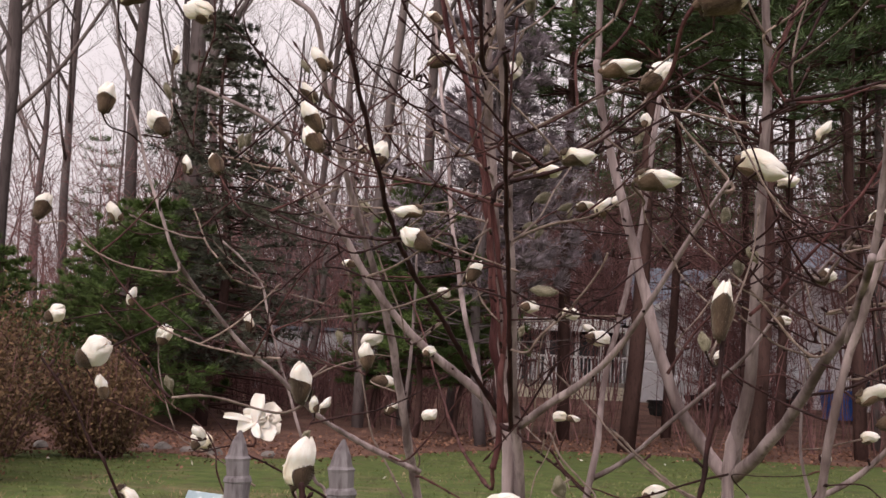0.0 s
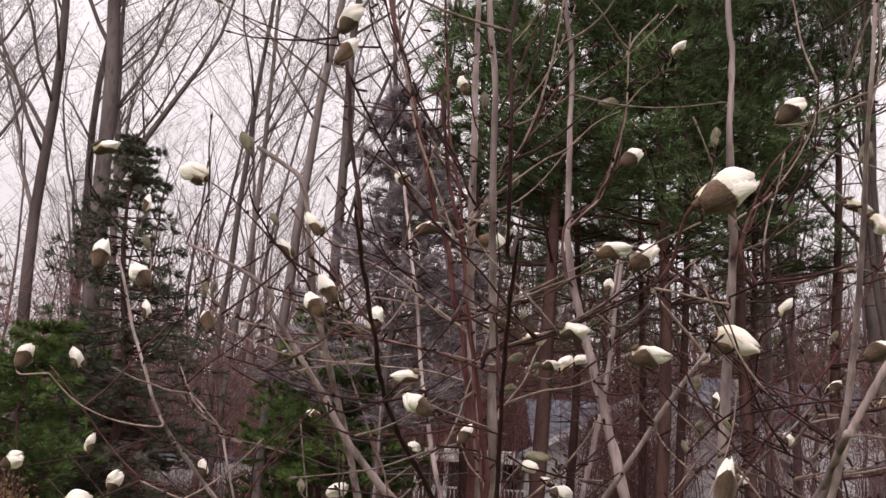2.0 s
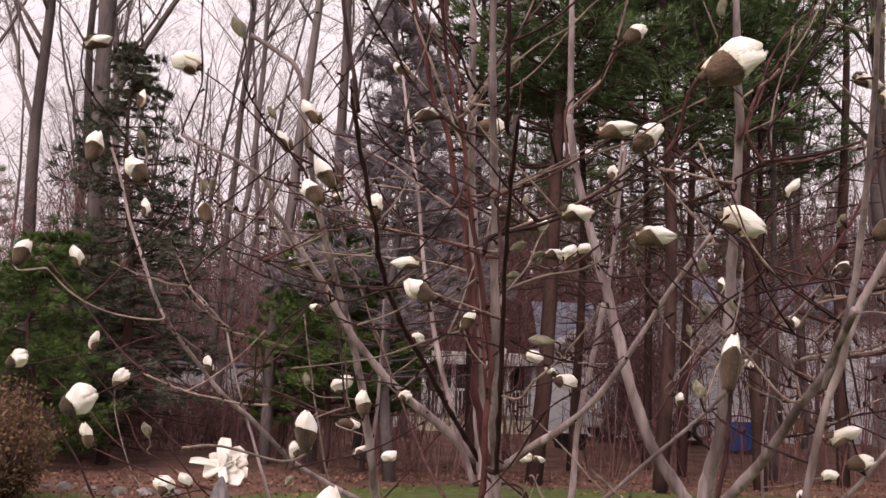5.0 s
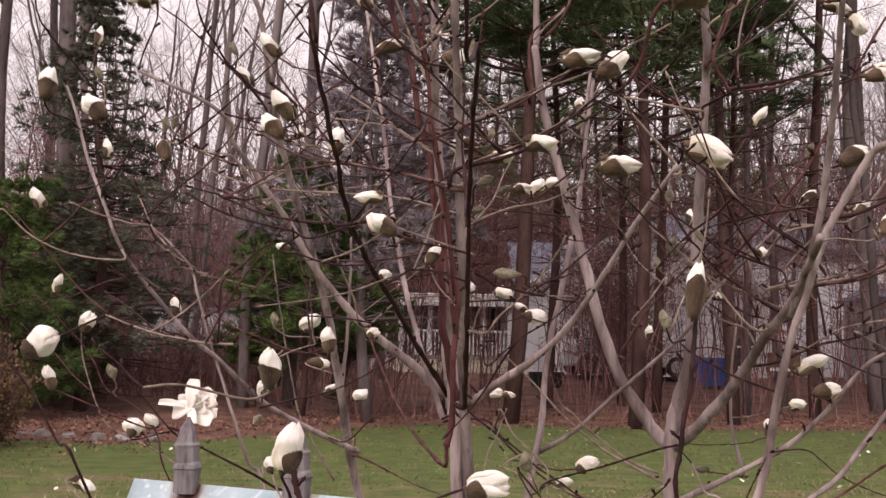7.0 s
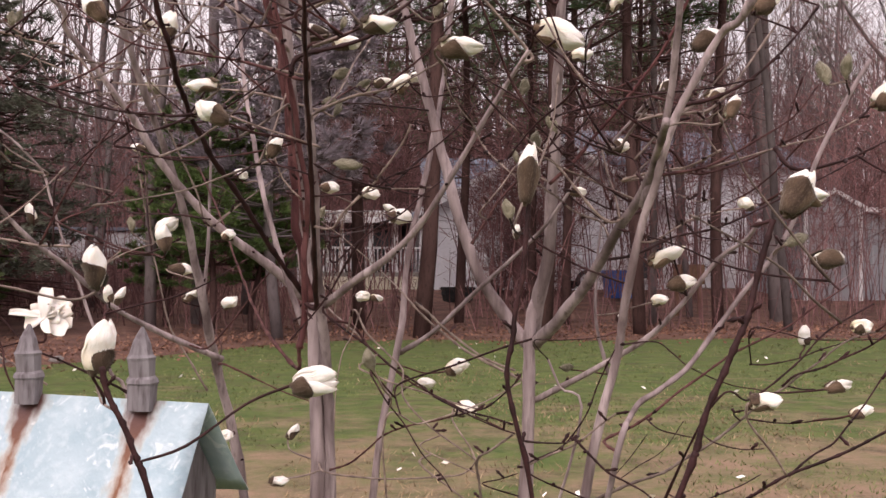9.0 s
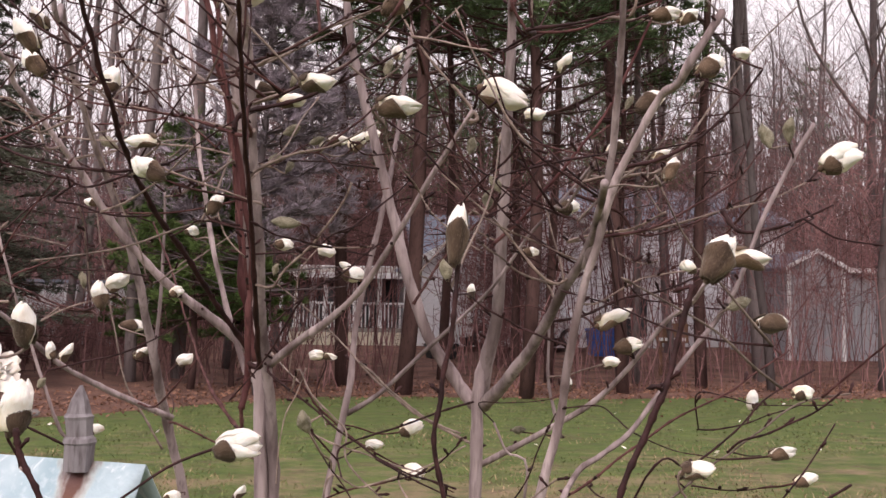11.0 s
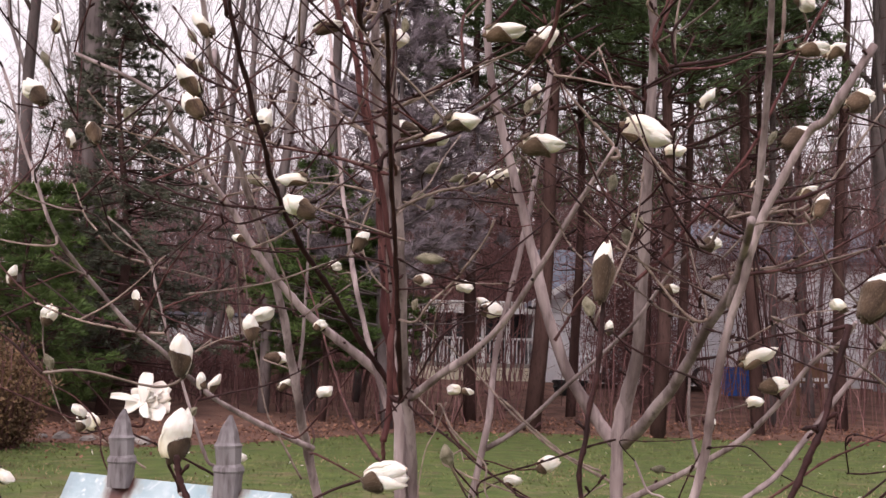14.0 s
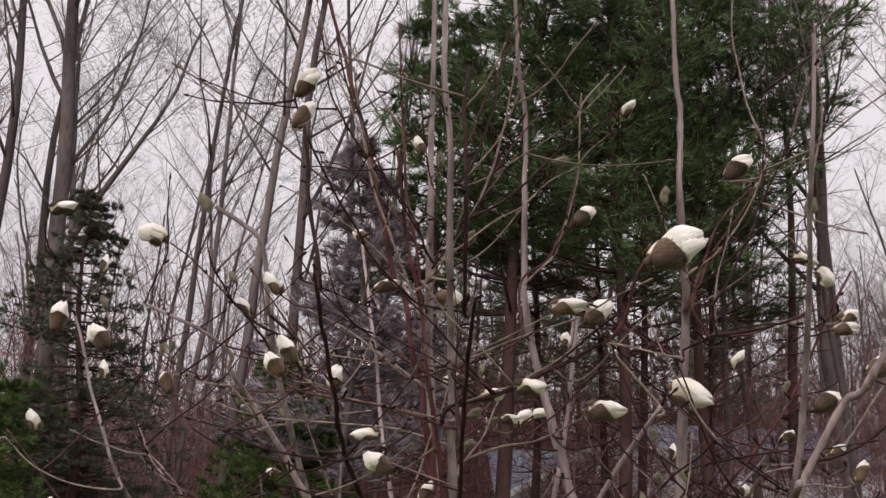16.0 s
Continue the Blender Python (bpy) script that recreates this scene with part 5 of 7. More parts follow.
stem("redlimb", 0.0085, 0.0040, (0.128, 2.381, 1.284), (0.107, 2.371, 1.437), (0.093, 2.360, 1.600), (0.070, 2.349, 1.733), (0.047, 2.338, 1.844), (0.024, 2.327, 1.924), (0.011, 2.317, 1.943), (-0.031, 2.306, 2.117), (-0.080, 2.306, 2.299), (-0.118, 2.306, 2.429), (-0.159, 2.306, 2.553))
stem("trunk", 0.0280, 0.0110, (0.338, 2.452, -0.030), (0.458, 2.351, 0.474), (0.500, 2.316, 0.948), (0.506, 2.316, 1.145), (0.506, 2.316, 1.214), (0.512, 2.316, 1.268))
stem("limb", 0.0190, 0.0060, (0.513, 2.344, 1.212), (0.526, 2.311, 1.303), (0.534, 2.279, 1.403), (0.535, 2.247, 1.548), (0.535, 2.214, 1.691), (0.535, 2.182, 1.831), (0.527, 2.149, 1.890), (0.513, 2.117, 2.054), (0.519, 2.117, 2.213), (0.513, 2.117, 2.272), (0.511, 2.117, 2.445), (0.509, 2.117, 2.541))
stem("limb", 0.0170, 0.0060, (0.505, 2.330, 1.213), (0.478, 2.342, 1.249), (0.429, 2.354, 1.330), (0.392, 2.366, 1.432), (0.371, 2.378, 1.515), (0.349, 2.390, 1.604), (0.319, 2.402, 1.722), (0.292, 2.414, 1.837), (0.277, 2.426, 1.949), (0.280, 2.438, 1.969), (0.281, 2.450, 2.151), (0.281, 2.450, 2.337), (0.266, 2.450, 2.433), (0.256, 2.450, 2.608), (0.250, 2.450, 2.719))
stem("limb", 0.0180, 0.0080, (0.518, 2.320, 1.214), (0.539, 2.236, 1.259), (0.572, 2.151, 1.328), (0.590, 2.067, 1.396), (0.604, 1.982, 1.454), (0.600, 1.898, 1.503), (0.583, 1.813, 1.534))
stem("limb", 0.0179, 0.0080, (0.352, 2.336, -0.030), (0.487, 2.117, 0.501), (0.534, 2.041, 1.002), (0.573, 2.011, 1.206), (0.578, 1.981, 1.300), (0.592, 1.951, 1.399), (0.605, 1.920, 1.464), (0.616, 1.890, 1.534), (0.641, 1.860, 1.599), (0.665, 1.830, 1.654), (0.678, 1.800, 1.664), (0.686, 1.770, 1.690), (0.726, 1.770, 1.754))
stem("limb", 0.0090, 0.0040, (0.603, 1.980, 1.433), (0.616, 1.922, 1.529), (0.615, 1.864, 1.635), (0.605, 1.806, 1.742), (0.591, 1.748, 1.840), (0.574, 1.690, 1.914), (0.561, 1.632, 2.011), (0.570, 1.632, 2.136))
stem("limb", 0.0160, 0.0050, (0.129, 2.642, 1.285), (0.070, 2.613, 1.336), (-0.023, 2.584, 1.408), (-0.090, 2.555, 1.472), (-0.146, 2.526, 1.545), (-0.184, 2.497, 1.609), (-0.220, 2.469, 1.659), (-0.262, 2.440, 1.719), (-0.293, 2.411, 1.761), (-0.291, 2.382, 1.786), (-0.343, 2.353, 1.821), (-0.454, 2.353, 1.869))
stem("limb", 0.0302, 0.0070, (0.122, 2.750, -0.030), (0.021, 2.955, 0.420), (-0.014, 3.027, 0.841), (-0.065, 2.968, 1.102), (-0.082, 2.909, 1.196), (-0.098, 2.850, 1.298), (-0.117, 2.791, 1.422), (-0.145, 2.731, 1.540), (-0.176, 2.672, 1.641), (-0.200, 2.613, 1.727), (-0.223, 2.554, 1.819), (-0.233, 2.495, 1.918), (-0.229, 2.436, 1.880), (-0.245, 2.377, 2.001), (-0.290, 2.377, 2.044), (-0.342, 2.377, 2.075))
stem("limb", 0.0090, 0.0050, (0.117, 2.508, 1.241), (0.073, 2.542, 1.375), (0.043, 2.577, 1.487), (0.022, 2.612, 1.592), (0.002, 2.646, 1.713), (-0.009, 2.681, 1.827), (-0.031, 2.715, 1.957), (-0.036, 2.750, 2.002), (-0.056, 2.784, 2.132))
stem("limb", 0.0070, 0.0040, (-0.094, 2.865, 1.273), (-0.085, 2.860, 1.374), (-0.079, 2.855, 1.525), (-0.079, 2.851, 1.627))
stem("limb", 0.0100, 0.0040, (-0.051, 2.859, 1.150), (-0.118, 2.807, 1.184), (-0.188, 2.755, 1.222), (-0.243, 2.703, 1.259), (-0.284, 2.650, 1.301), (-0.333, 2.598, 1.355), (-0.378, 2.546, 1.395), (-0.430, 2.494, 1.463), (-0.463, 2.442, 1.512), (-0.484, 2.389, 1.559), (-0.518, 2.389, 1.641), (-0.547, 2.389, 1.713), (-0.571, 2.389, 1.796), (-0.591, 2.389, 1.848))
stem("limb", 0.0123, 0.0040, (0.013, 2.768, -0.030), (-0.200, 2.990, 0.510), (-0.274, 3.068, 1.020), (-0.315, 3.058, 1.103), (-0.344, 3.048, 1.183), (-0.379, 3.038, 1.289), (-0.415, 3.028, 1.395), (-0.444, 3.018, 1.501), (-0.460, 3.008, 1.560), (-0.511, 2.998, 1.619), (-0.556, 2.988, 1.657))
stem("twig", 0.0050, 0.0030, (-0.129, 3.409, 1.026), (-0.200, 3.409, 1.153), (-0.225, 3.409, 1.198), (-0.245, 3.409, 1.281), (-0.272, 3.409, 1.403), (-0.292, 3.409, 1.525), (-0.311, 3.409, 1.633))
stem("twig", 0.0060, 0.0030, (0.109, 2.326, 1.174), (0.062, 2.439, 1.219), (0.025, 2.552, 1.276), (-0.010, 2.664, 1.351), (-0.050, 2.777, 1.447), (-0.106, 2.890, 1.565))
stem("limb", 0.0157, 0.0080, (0.230, 2.495, -0.030), (0.240, 2.438, 0.467), (0.244, 2.418, 0.934), (0.287, 2.432, 1.191), (0.299, 2.446, 1.253), (0.305, 2.460, 1.326), (0.318, 2.474, 1.401), (0.336, 2.488, 1.478), (0.352, 2.502, 1.545), (0.364, 2.516, 1.602))
stem("limb", 0.0080, 0.0040, (0.364, 2.493, 1.605), (0.379, 2.519, 1.681), (0.394, 2.545, 1.777), (0.404, 2.571, 1.840), (0.420, 2.597, 1.941), (0.402, 2.623, 1.824), (0.423, 2.649, 1.967))
stem("limb", 0.0110, 0.0050, (0.155, 2.370, 1.280), (0.201, 2.322, 1.320), (0.254, 2.274, 1.358), (0.305, 2.225, 1.412), (0.344, 2.177, 1.477), (0.390, 2.129, 1.564), (0.424, 2.080, 1.625), (0.448, 2.032, 1.667))
stem("limb", 0.0070, 0.0030, (0.293, 2.436, 1.191), (0.345, 2.397, 1.228), (0.389, 2.359, 1.274), (0.432, 2.320, 1.321), (0.493, 2.281, 1.382), (0.527, 2.243, 1.426), (0.570, 2.204, 1.497), (0.616, 2.165, 1.552), (0.660, 2.127, 1.610), (0.673, 2.088, 1.623))
stem("twig", 0.0050, 0.0020, (0.497, 2.338, 1.150), (0.431, 2.361, 1.184), (0.394, 2.384, 1.207), (0.336, 2.407, 1.256), (0.286, 2.430, 1.311), (0.246, 2.453, 1.352), (0.183, 2.476, 1.407), (0.152, 2.499, 1.431))
stem("limb", 0.0090, 0.0050, (0.516, 2.315, 1.116), (0.569, 2.272, 1.151), (0.615, 2.229, 1.185), (0.677, 2.186, 1.231), (0.718, 2.144, 1.285), (0.766, 2.101, 1.359), (0.792, 2.058, 1.388), (0.797, 2.015, 1.416))
stem("limb", 0.0090, 0.0050, (0.520, 2.250, 0.500), (0.547, 1.950, 1.038), (0.579, 1.950, 1.139), (0.619, 1.950, 1.171), (0.659, 1.950, 1.202), (0.707, 1.950, 1.262), (0.747, 1.950, 1.313), (0.788, 1.950, 1.362), (0.822, 1.950, 1.418), (0.855, 1.950, 1.500), (0.897, 1.950, 1.582), (0.938, 1.950, 1.649))
stem("twig", 0.0060, 0.0020, (0.550, 2.200, 0.600), (0.620, 1.800, 1.137), (0.692, 1.800, 1.174), (0.751, 1.800, 1.217), (0.795, 1.800, 1.260), (0.861, 1.800, 1.297))
stem("darktwig", 0.0046, 0.0032, (0.392, 1.940, -0.020), (0.428, 1.688, 0.712), (0.373, 1.660, 1.082), (0.346, 1.660, 1.213), (0.353, 1.660, 1.272), (0.363, 1.660, 1.338), (0.368, 1.660, 1.392), (0.371, 1.660, 1.426))
stem("darktwig", 0.0046, 0.0034, (0.260, 1.762, -0.020), (0.338, 1.436, 0.745), (0.455, 1.400, 1.132), (0.470, 1.400, 1.174), (0.488, 1.400, 1.225), (0.509, 1.400, 1.271), (0.525, 1.400, 1.305), (0.536, 1.400, 1.349), (0.546, 1.400, 1.386))
stem("darktwig", 0.0058, 0.0034, (0.126, 2.478, 1.286), (0.058, 2.410, 1.385), (0.009, 2.342, 1.464), (-0.032, 2.274, 1.528), (-0.060, 2.206, 1.588), (-0.073, 2.138, 1.635), (-0.087, 2.070, 1.696), (-0.107, 2.003, 1.785), (-0.118, 1.935, 1.860), (-0.103, 1.867, 1.800), (-0.129, 1.867, 1.946), (-0.142, 1.867, 2.053))
stem("darktwig", 0.0052, 0.0026, (0.139, 2.261, 1.285), (0.134, 2.155, 1.394), (0.126, 2.048, 1.522), (0.120, 1.942, 1.619), (0.116, 1.835, 1.711), (0.113, 1.729, 1.759), (0.091, 1.622, 1.714), (0.084, 1.550, 1.835), (0.078, 1.550, 1.958), (0.080, 1.550, 2.018))
stem("darktwig", 0.0044, 0.0040, (0.161, 1.954, -0.020), (0.071, 1.707, 0.716), (-0.050, 1.680, 1.088), (-0.065, 1.680, 1.127), (-0.081, 1.680, 1.171), (-0.096, 1.680, 1.208), (-0.103, 1.680, 1.233))
stem("twig", 0.0050, 0.0020, (0.122, 2.062, 1.664), (0.163, 1.991, 1.666), (0.205, 1.920, 1.676), (0.242, 1.849, 1.690), (0.275, 1.778, 1.702), (0.297, 1.707, 1.708))
stem("twig", 0.0040, 0.0020, (0.119, 2.166, 1.743), (0.172, 2.093, 1.757), (0.234, 2.019, 1.775), (0.299, 1.946, 1.788), (0.333, 1.872, 1.802), (0.379, 1.799, 1.818))
stem("twig", 0.0050, 0.0020, (0.120, 2.096, 1.626), (0.068, 2.125, 1.644), (0.013, 2.155, 1.663), (-0.062, 2.184, 1.678), (-0.139, 2.213, 1.693), (-0.200, 2.242, 1.726), (-0.263, 2.271, 1.779))
stem("twig", 0.0050, 0.0020, (0.083, 2.295, 1.718), (0.012, 2.359, 1.780), (-0.074, 2.423, 1.850), (-0.165, 2.487, 1.907), (-0.227, 2.551, 1.968))
stem("twig", 0.0050, 0.0020, (0.006, 2.528, 1.634), (-0.087, 2.648, 1.631), (-0.177, 2.767, 1.653), (-0.263, 2.887, 1.681), (-0.357, 3.007, 1.731), (-0.501, 3.126, 1.801), (-0.630, 3.200, 1.868), (-0.704, 3.200, 1.925))
stem("twig", 0.0050, 0.0020, (-0.133, 3.334, 1.875), (-0.253, 3.334, 1.856), (-0.374, 3.334, 1.856), (-0.496, 3.334, 1.893), (-0.587, 3.334, 1.940), (-0.680, 3.334, 2.014))
stem("twig", 0.0050, 0.0020, (0.128, 2.061, 1.567), (0.186, 2.032, 1.591), (0.242, 2.003, 1.601), (0.305, 1.974, 1.633))
stem("twig", 0.0040, 0.0020, (0.364, 2.047, 1.379), (0.407, 2.047, 1.445), (0.469, 2.047, 1.512), (0.532, 2.047, 1.583))
stem("twig", 0.0050, 0.0020, (0.460, 2.062, 1.660), (0.438, 2.062, 1.690), (0.375, 2.062, 1.761), (0.330, 2.062, 1.832))
stem("twig", 0.0050, 0.0020, (0.498, 2.185, 1.714), (0.556, 2.123, 1.649), (0.608, 2.060, 1.578), (0.646, 1.998, 1.533))
stem("twig", 0.0040, 0.0020, (0.533, 2.020, 1.783), (0.596, 2.020, 1.789), (0.667, 2.020, 1.818), (0.740, 2.020, 1.847))
stem("twig", 0.0040, 0.0020, (0.556, 2.018, 1.417), (0.479, 2.018, 1.501), (0.400, 2.018, 1.568))
stem("twig", 0.0050, 0.0020, (0.702, 2.142, 1.533), (0.739, 2.142, 1.497), (0.823, 2.142, 1.517), (0.967, 2.142, 1.585))
stem("twig", 0.0050, 0.0020, (0.669, 2.154, 1.590), (0.736, 2.154, 1.596), (0.794, 2.154, 1.621), (0.927, 2.154, 1.799), (1.014, 2.154, 1.887))
stem("twig", 0.0040, 0.0020, (0.637, 2.123, 1.366), (0.702, 2.123, 1.394), (0.786, 2.123, 1.414), (0.930, 2.123, 1.482), (1.022, 2.123, 1.529))
stem("twig", 0.0050, 0.0020, (0.203, 2.556, 1.240), (0.249, 2.556, 1.191), (0.305, 2.556, 1.142), (0.361, 2.556, 1.105), (0.505, 2.556, 1.033))
stem("twig", 0.0040, 0.0020, (0.150, 3.021, 1.284), (0.210, 2.919, 1.225), (0.252, 2.817, 1.188), (0.267, 2.715, 1.143))
stem("twig", 0.0050, 0.0020, (-0.045, 2.909, 1.133), (0.019, 2.897, 1.103), (0.083, 2.885, 1.074), (0.146, 2.872, 1.052))
stem("twig", 0.0050, 0.0020, (-0.479, 3.162, 1.070), (-0.563, 3.162, 1.124), (-0.661, 3.162, 1.171), (-0.690, 3.162, 1.198))
stem("twig", 0.0060, 0.0020, (-0.223, 2.941, 1.052), (-0.311, 2.917, 1.104), (-0.397, 2.893, 1.149), (-0.456, 2.870, 1.181), (-0.529, 2.846, 1.267), (-0.581, 2.822, 1.316))
stem("twig", 0.0050, 0.0020, (-0.200, 2.900, 0.700), (-0.403, 2.600, 1.091), (-0.441, 2.600, 1.200), (-0.487, 2.600, 1.255), (-0.543, 2.600, 1.287), (-0.579, 2.600, 1.353), (-0.638, 2.600, 1.419), (-0.695, 2.600, 1.474))
stem("darktwig", 0.0050, 0.0020, (-0.250, 2.400, 0.500), (-0.415, 2.000, 1.154), (-0.467, 2.000, 1.235), (-0.502, 2.000, 1.299), (-0.554, 2.000, 1.363))
stem("twig", 0.0040, 0.0020, (-0.457, 2.300, 1.521), (-0.539, 2.300, 1.529), (-0.607, 2.300, 1.557), (-0.663, 2.300, 1.605))
stem("twig", 0.0040, 0.0020, (-0.391, 2.624, 1.392), (-0.488, 2.624, 1.417), (-0.567, 2.624, 1.438))
stem("twig", 0.0040, 0.0020, (-0.442, 2.956, 1.557), (-0.515, 2.956, 1.601), (-0.569, 2.956, 1.653))
stem("twig", 0.0040, 0.0020, (-0.454, 3.099, 1.498), (-0.580, 3.099, 1.516), (-0.678, 3.099, 1.563))
stem("twig", 0.0040, 0.0020, (-0.415, 3.015, 1.455), (-0.337, 3.015, 1.490), (-0.272, 3.015, 1.558))
stem("twig", 0.0040, 0.0020, (0.300, 2.400, 0.600), (0.245, 2.200, 1.076), (0.307, 2.200, 1.095), (0.397, 2.200, 1.123), (0.469, 2.200, 1.159))
stem("limb", 0.0060, 0.0030, (0.450, 2.350, 0.600), (0.565, 2.200, 1.078), (0.533, 2.200, 1.151), (0.514, 2.200, 1.196))
stem("limb", 0.0060, 0.0030, (0.699, 2.500, 1.142), (0.676, 2.500, 1.237), (0.675, 2.500, 1.332), (0.686, 2.500, 1.439))
stem("twig", 0.0040, 0.0020, (-0.073, 2.744, 1.183), (-0.020, 2.689, 1.240), (0.048, 2.635, 1.329), (0.124, 2.580, 1.405))
stem("twig", 0.0060, 0.0020, (0.068, 2.150, 1.884), (0.110, 2.150, 1.959), (0.159, 2.150, 2.045), (0.188, 2.150, 2.134), (0.212, 2.150, 2.257), (0.225, 2.150, 2.373))
stem("twig", 0.0050, 0.0020, (0.104, 2.100, 2.047), (0.133, 2.100, 2.080), (0.171, 2.100, 2.189), (0.199, 2.100, 2.347), (0.235, 2.100, 2.418))
stem("twig", 0.0060, 0.0020, (0.278, 2.450, 1.963), (0.319, 2.450, 2.007), (0.354, 2.450, 2.069), (0.378, 2.450, 2.156), (0.396, 2.450, 2.233))
stem("twig", 0.0050, 0.0020, (0.066, 2.300, 1.856), (0.013, 2.300, 1.986), (-0.035, 2.300, 2.108), (-0.062, 2.300, 2.211), (-0.125, 2.300, 2.364), (-0.167, 2.300, 2.498))
stem("twig", 0.0050, 0.0020, (0.070, 2.300, 1.966), (-0.001, 2.300, 2.064), (-0.080, 2.300, 2.140), (-0.146, 2.300, 2.154))
stem("twig", 0.0050, 0.0020, (0.062, 2.350, 1.911), (-0.052, 2.350, 2.019), (-0.144, 2.350, 2.084), (-0.212, 2.350, 2.116))
stem("twig", 0.0060, 0.0020, (-0.177, 2.450, 1.832), (-0.257, 2.450, 1.863), (-0.330, 2.450, 1.929), (-0.390, 2.450, 1.985), (-0.438, 2.450, 2.018))
stem("twig", 0.0060, 0.0020, (0.529, 2.150, 1.859), (0.557, 2.150, 1.928), (0.597, 2.150, 2.025), (0.658, 2.150, 2.093), (0.693, 2.150, 2.162))
stem("twig", 0.0050, 0.0020, (0.667, 1.950, 1.807), (0.677, 1.950, 1.939), (0.692, 1.950, 2.056), (0.713, 1.950, 2.158), (0.709, 1.950, 2.326))
stem("twig", 0.0040, 0.0020, (0.105, 2.000, 1.702), (0.176, 2.000, 1.736), (0.248, 2.000, 1.781), (0.294, 2.000, 1.815))
stem("twig", 0.0040, 0.0020, (0.133, 2.000, 1.658), (0.222, 2.000, 1.697), (0.294, 2.000, 1.746), (0.340, 2.000, 1.808))
stem("twig", 0.0040, 0.0020, (0.507, 2.100, 1.773), (0.587, 2.100, 1.811), (0.697, 2.100, 1.831))
stem("twig", 0.0040, 0.0020, (0.502, 2.100, 1.754), (0.449, 2.100, 1.785), (0.391, 2.100, 1.817))
stem("twig", 0.0040, 0.0020, (0.117, 2.200, 1.651), (0.013, 2.200, 1.671), (-0.076, 2.200, 1.688), (-0.177, 2.200, 1.733))
stem("twig", 0.0040, 0.0020, (0.110, 2.200, 1.715), (0.019, 2.200, 1.766), (-0.083, 2.200, 1.828), (-0.164, 2.200, 1.845))
stem("twig", 0.0040, 0.0020, (0.146, 2.500, 1.638), (0.032, 2.500, 1.668), (-0.080, 2.500, 1.675), (-0.249, 2.500, 1.685), (-0.386, 2.500, 1.730))
stem("twig", 0.0050, 0.0020, (0.130, 2.100, 1.986), (0.203, 2.100, 2.031), (0.303, 2.100, 2.132), (0.401, 2.100, 2.203))
stem("darktwig", 0.0025, 0.0018, (0.622, 1.700, 1.053), (0.644, 1.687, 1.072), (0.677, 1.673, 1.097), (0.716, 1.660, 1.115), (0.751, 1.647, 1.133), (0.784, 1.633, 1.154), (0.813, 1.620, 1.175))
stem("darktwig", 0.0017, 0.0011, (0.682, 1.670, 1.099), (0.720, 1.683, 1.121), (0.752, 1.697, 1.132), (0.777, 1.710, 1.150), (0.806, 1.723, 1.175), (0.836, 1.737, 1.204), (0.862, 1.750, 1.232))
stem("tantwig", 0.0036, 0.0018, (0.541, 2.020, 1.004), (0.591, 2.014, 1.026), (0.639, 2.008, 1.043), (0.664, 2.002, 1.058), (0.705, 1.997, 1.083), (0.755, 1.991, 1.120), (0.787, 1.985, 1.149), (0.819, 1.979, 1.170), (0.838, 1.973, 1.187), (0.866, 1.968, 1.208), (0.898, 1.962, 1.233), (0.930, 1.956, 1.248), (0.988, 1.950, 1.258))
stem("darktwig", 0.0020, 0.0015, (0.815, 1.980, 1.171), (0.831, 1.967, 1.189), (0.859, 1.953, 1.199), (0.887, 1.940, 1.214), (0.915, 1.927, 1.229), (0.933, 1.913, 1.245), (0.951, 1.900, 1.264))
stem("darktwig", 0.0016, 0.0010, (0.814, 2.100, 1.193), (0.842, 2.090, 1.194), (0.884, 2.080, 1.203), (0.916, 2.070, 1.217), (0.948, 2.060, 1.228), (0.962, 2.050, 1.235))
stem("darktwig", 0.0014, 0.0009, (0.797, 2.050, 1.251), (0.846, 2.037, 1.245), (0.876, 2.025, 1.237), (0.933, 2.013, 1.236), (0.988, 2.000, 1.238))
stem("twig", 0.0040, 0.0021, (0.539, 1.950, 1.101), (0.577, 1.939, 1.122), (0.606, 1.928, 1.144), (0.635, 1.917, 1.171), (0.671, 1.906, 1.199), (0.708, 1.894, 1.227), (0.744, 1.883, 1.247), (0.779, 1.872, 1.266), (0.807, 1.861, 1.290), (0.850, 1.850, 1.321))
stem("darktwig", 0.0011, 0.0008, (0.621, 1.750, 1.128), (0.667, 1.775, 1.114), (0.709, 1.800, 1.110))
stem("darktwig", 0.0013, 0.0009, (0.824, 1.980, 1.171), (0.850, 1.990, 1.165), (0.875, 2.000, 1.164))
stem("darktwig", 0.0014, 0.0009, (0.765, 1.990, 1.123), (0.812, 1.993, 1.116), (0.853, 1.997, 1.115), (0.892, 2.000, 1.121))
stem("darktwig", 0.0014, 0.0009, (0.738, 1.970, 1.135), (0.761, 1.935, 1.146), (0.760, 1.900, 1.167))
stem("darktwig", 0.0017, 0.0019, (0.270, 2.250, 1.149), (0.321, 2.210, 1.175), (0.352, 2.170, 1.189), (0.391, 2.130, 1.208), (0.428, 2.090, 1.226), (0.455, 2.050, 1.238))
stem("tantwig", 0.0031, 0.0026, (0.302, 2.250, 1.288), (0.324, 2.242, 1.270), (0.342, 2.233, 1.251), (0.369, 2.225, 1.229), (0.405, 2.217, 1.201), (0.432, 2.208, 1.188), (0.460, 2.200, 1.178))
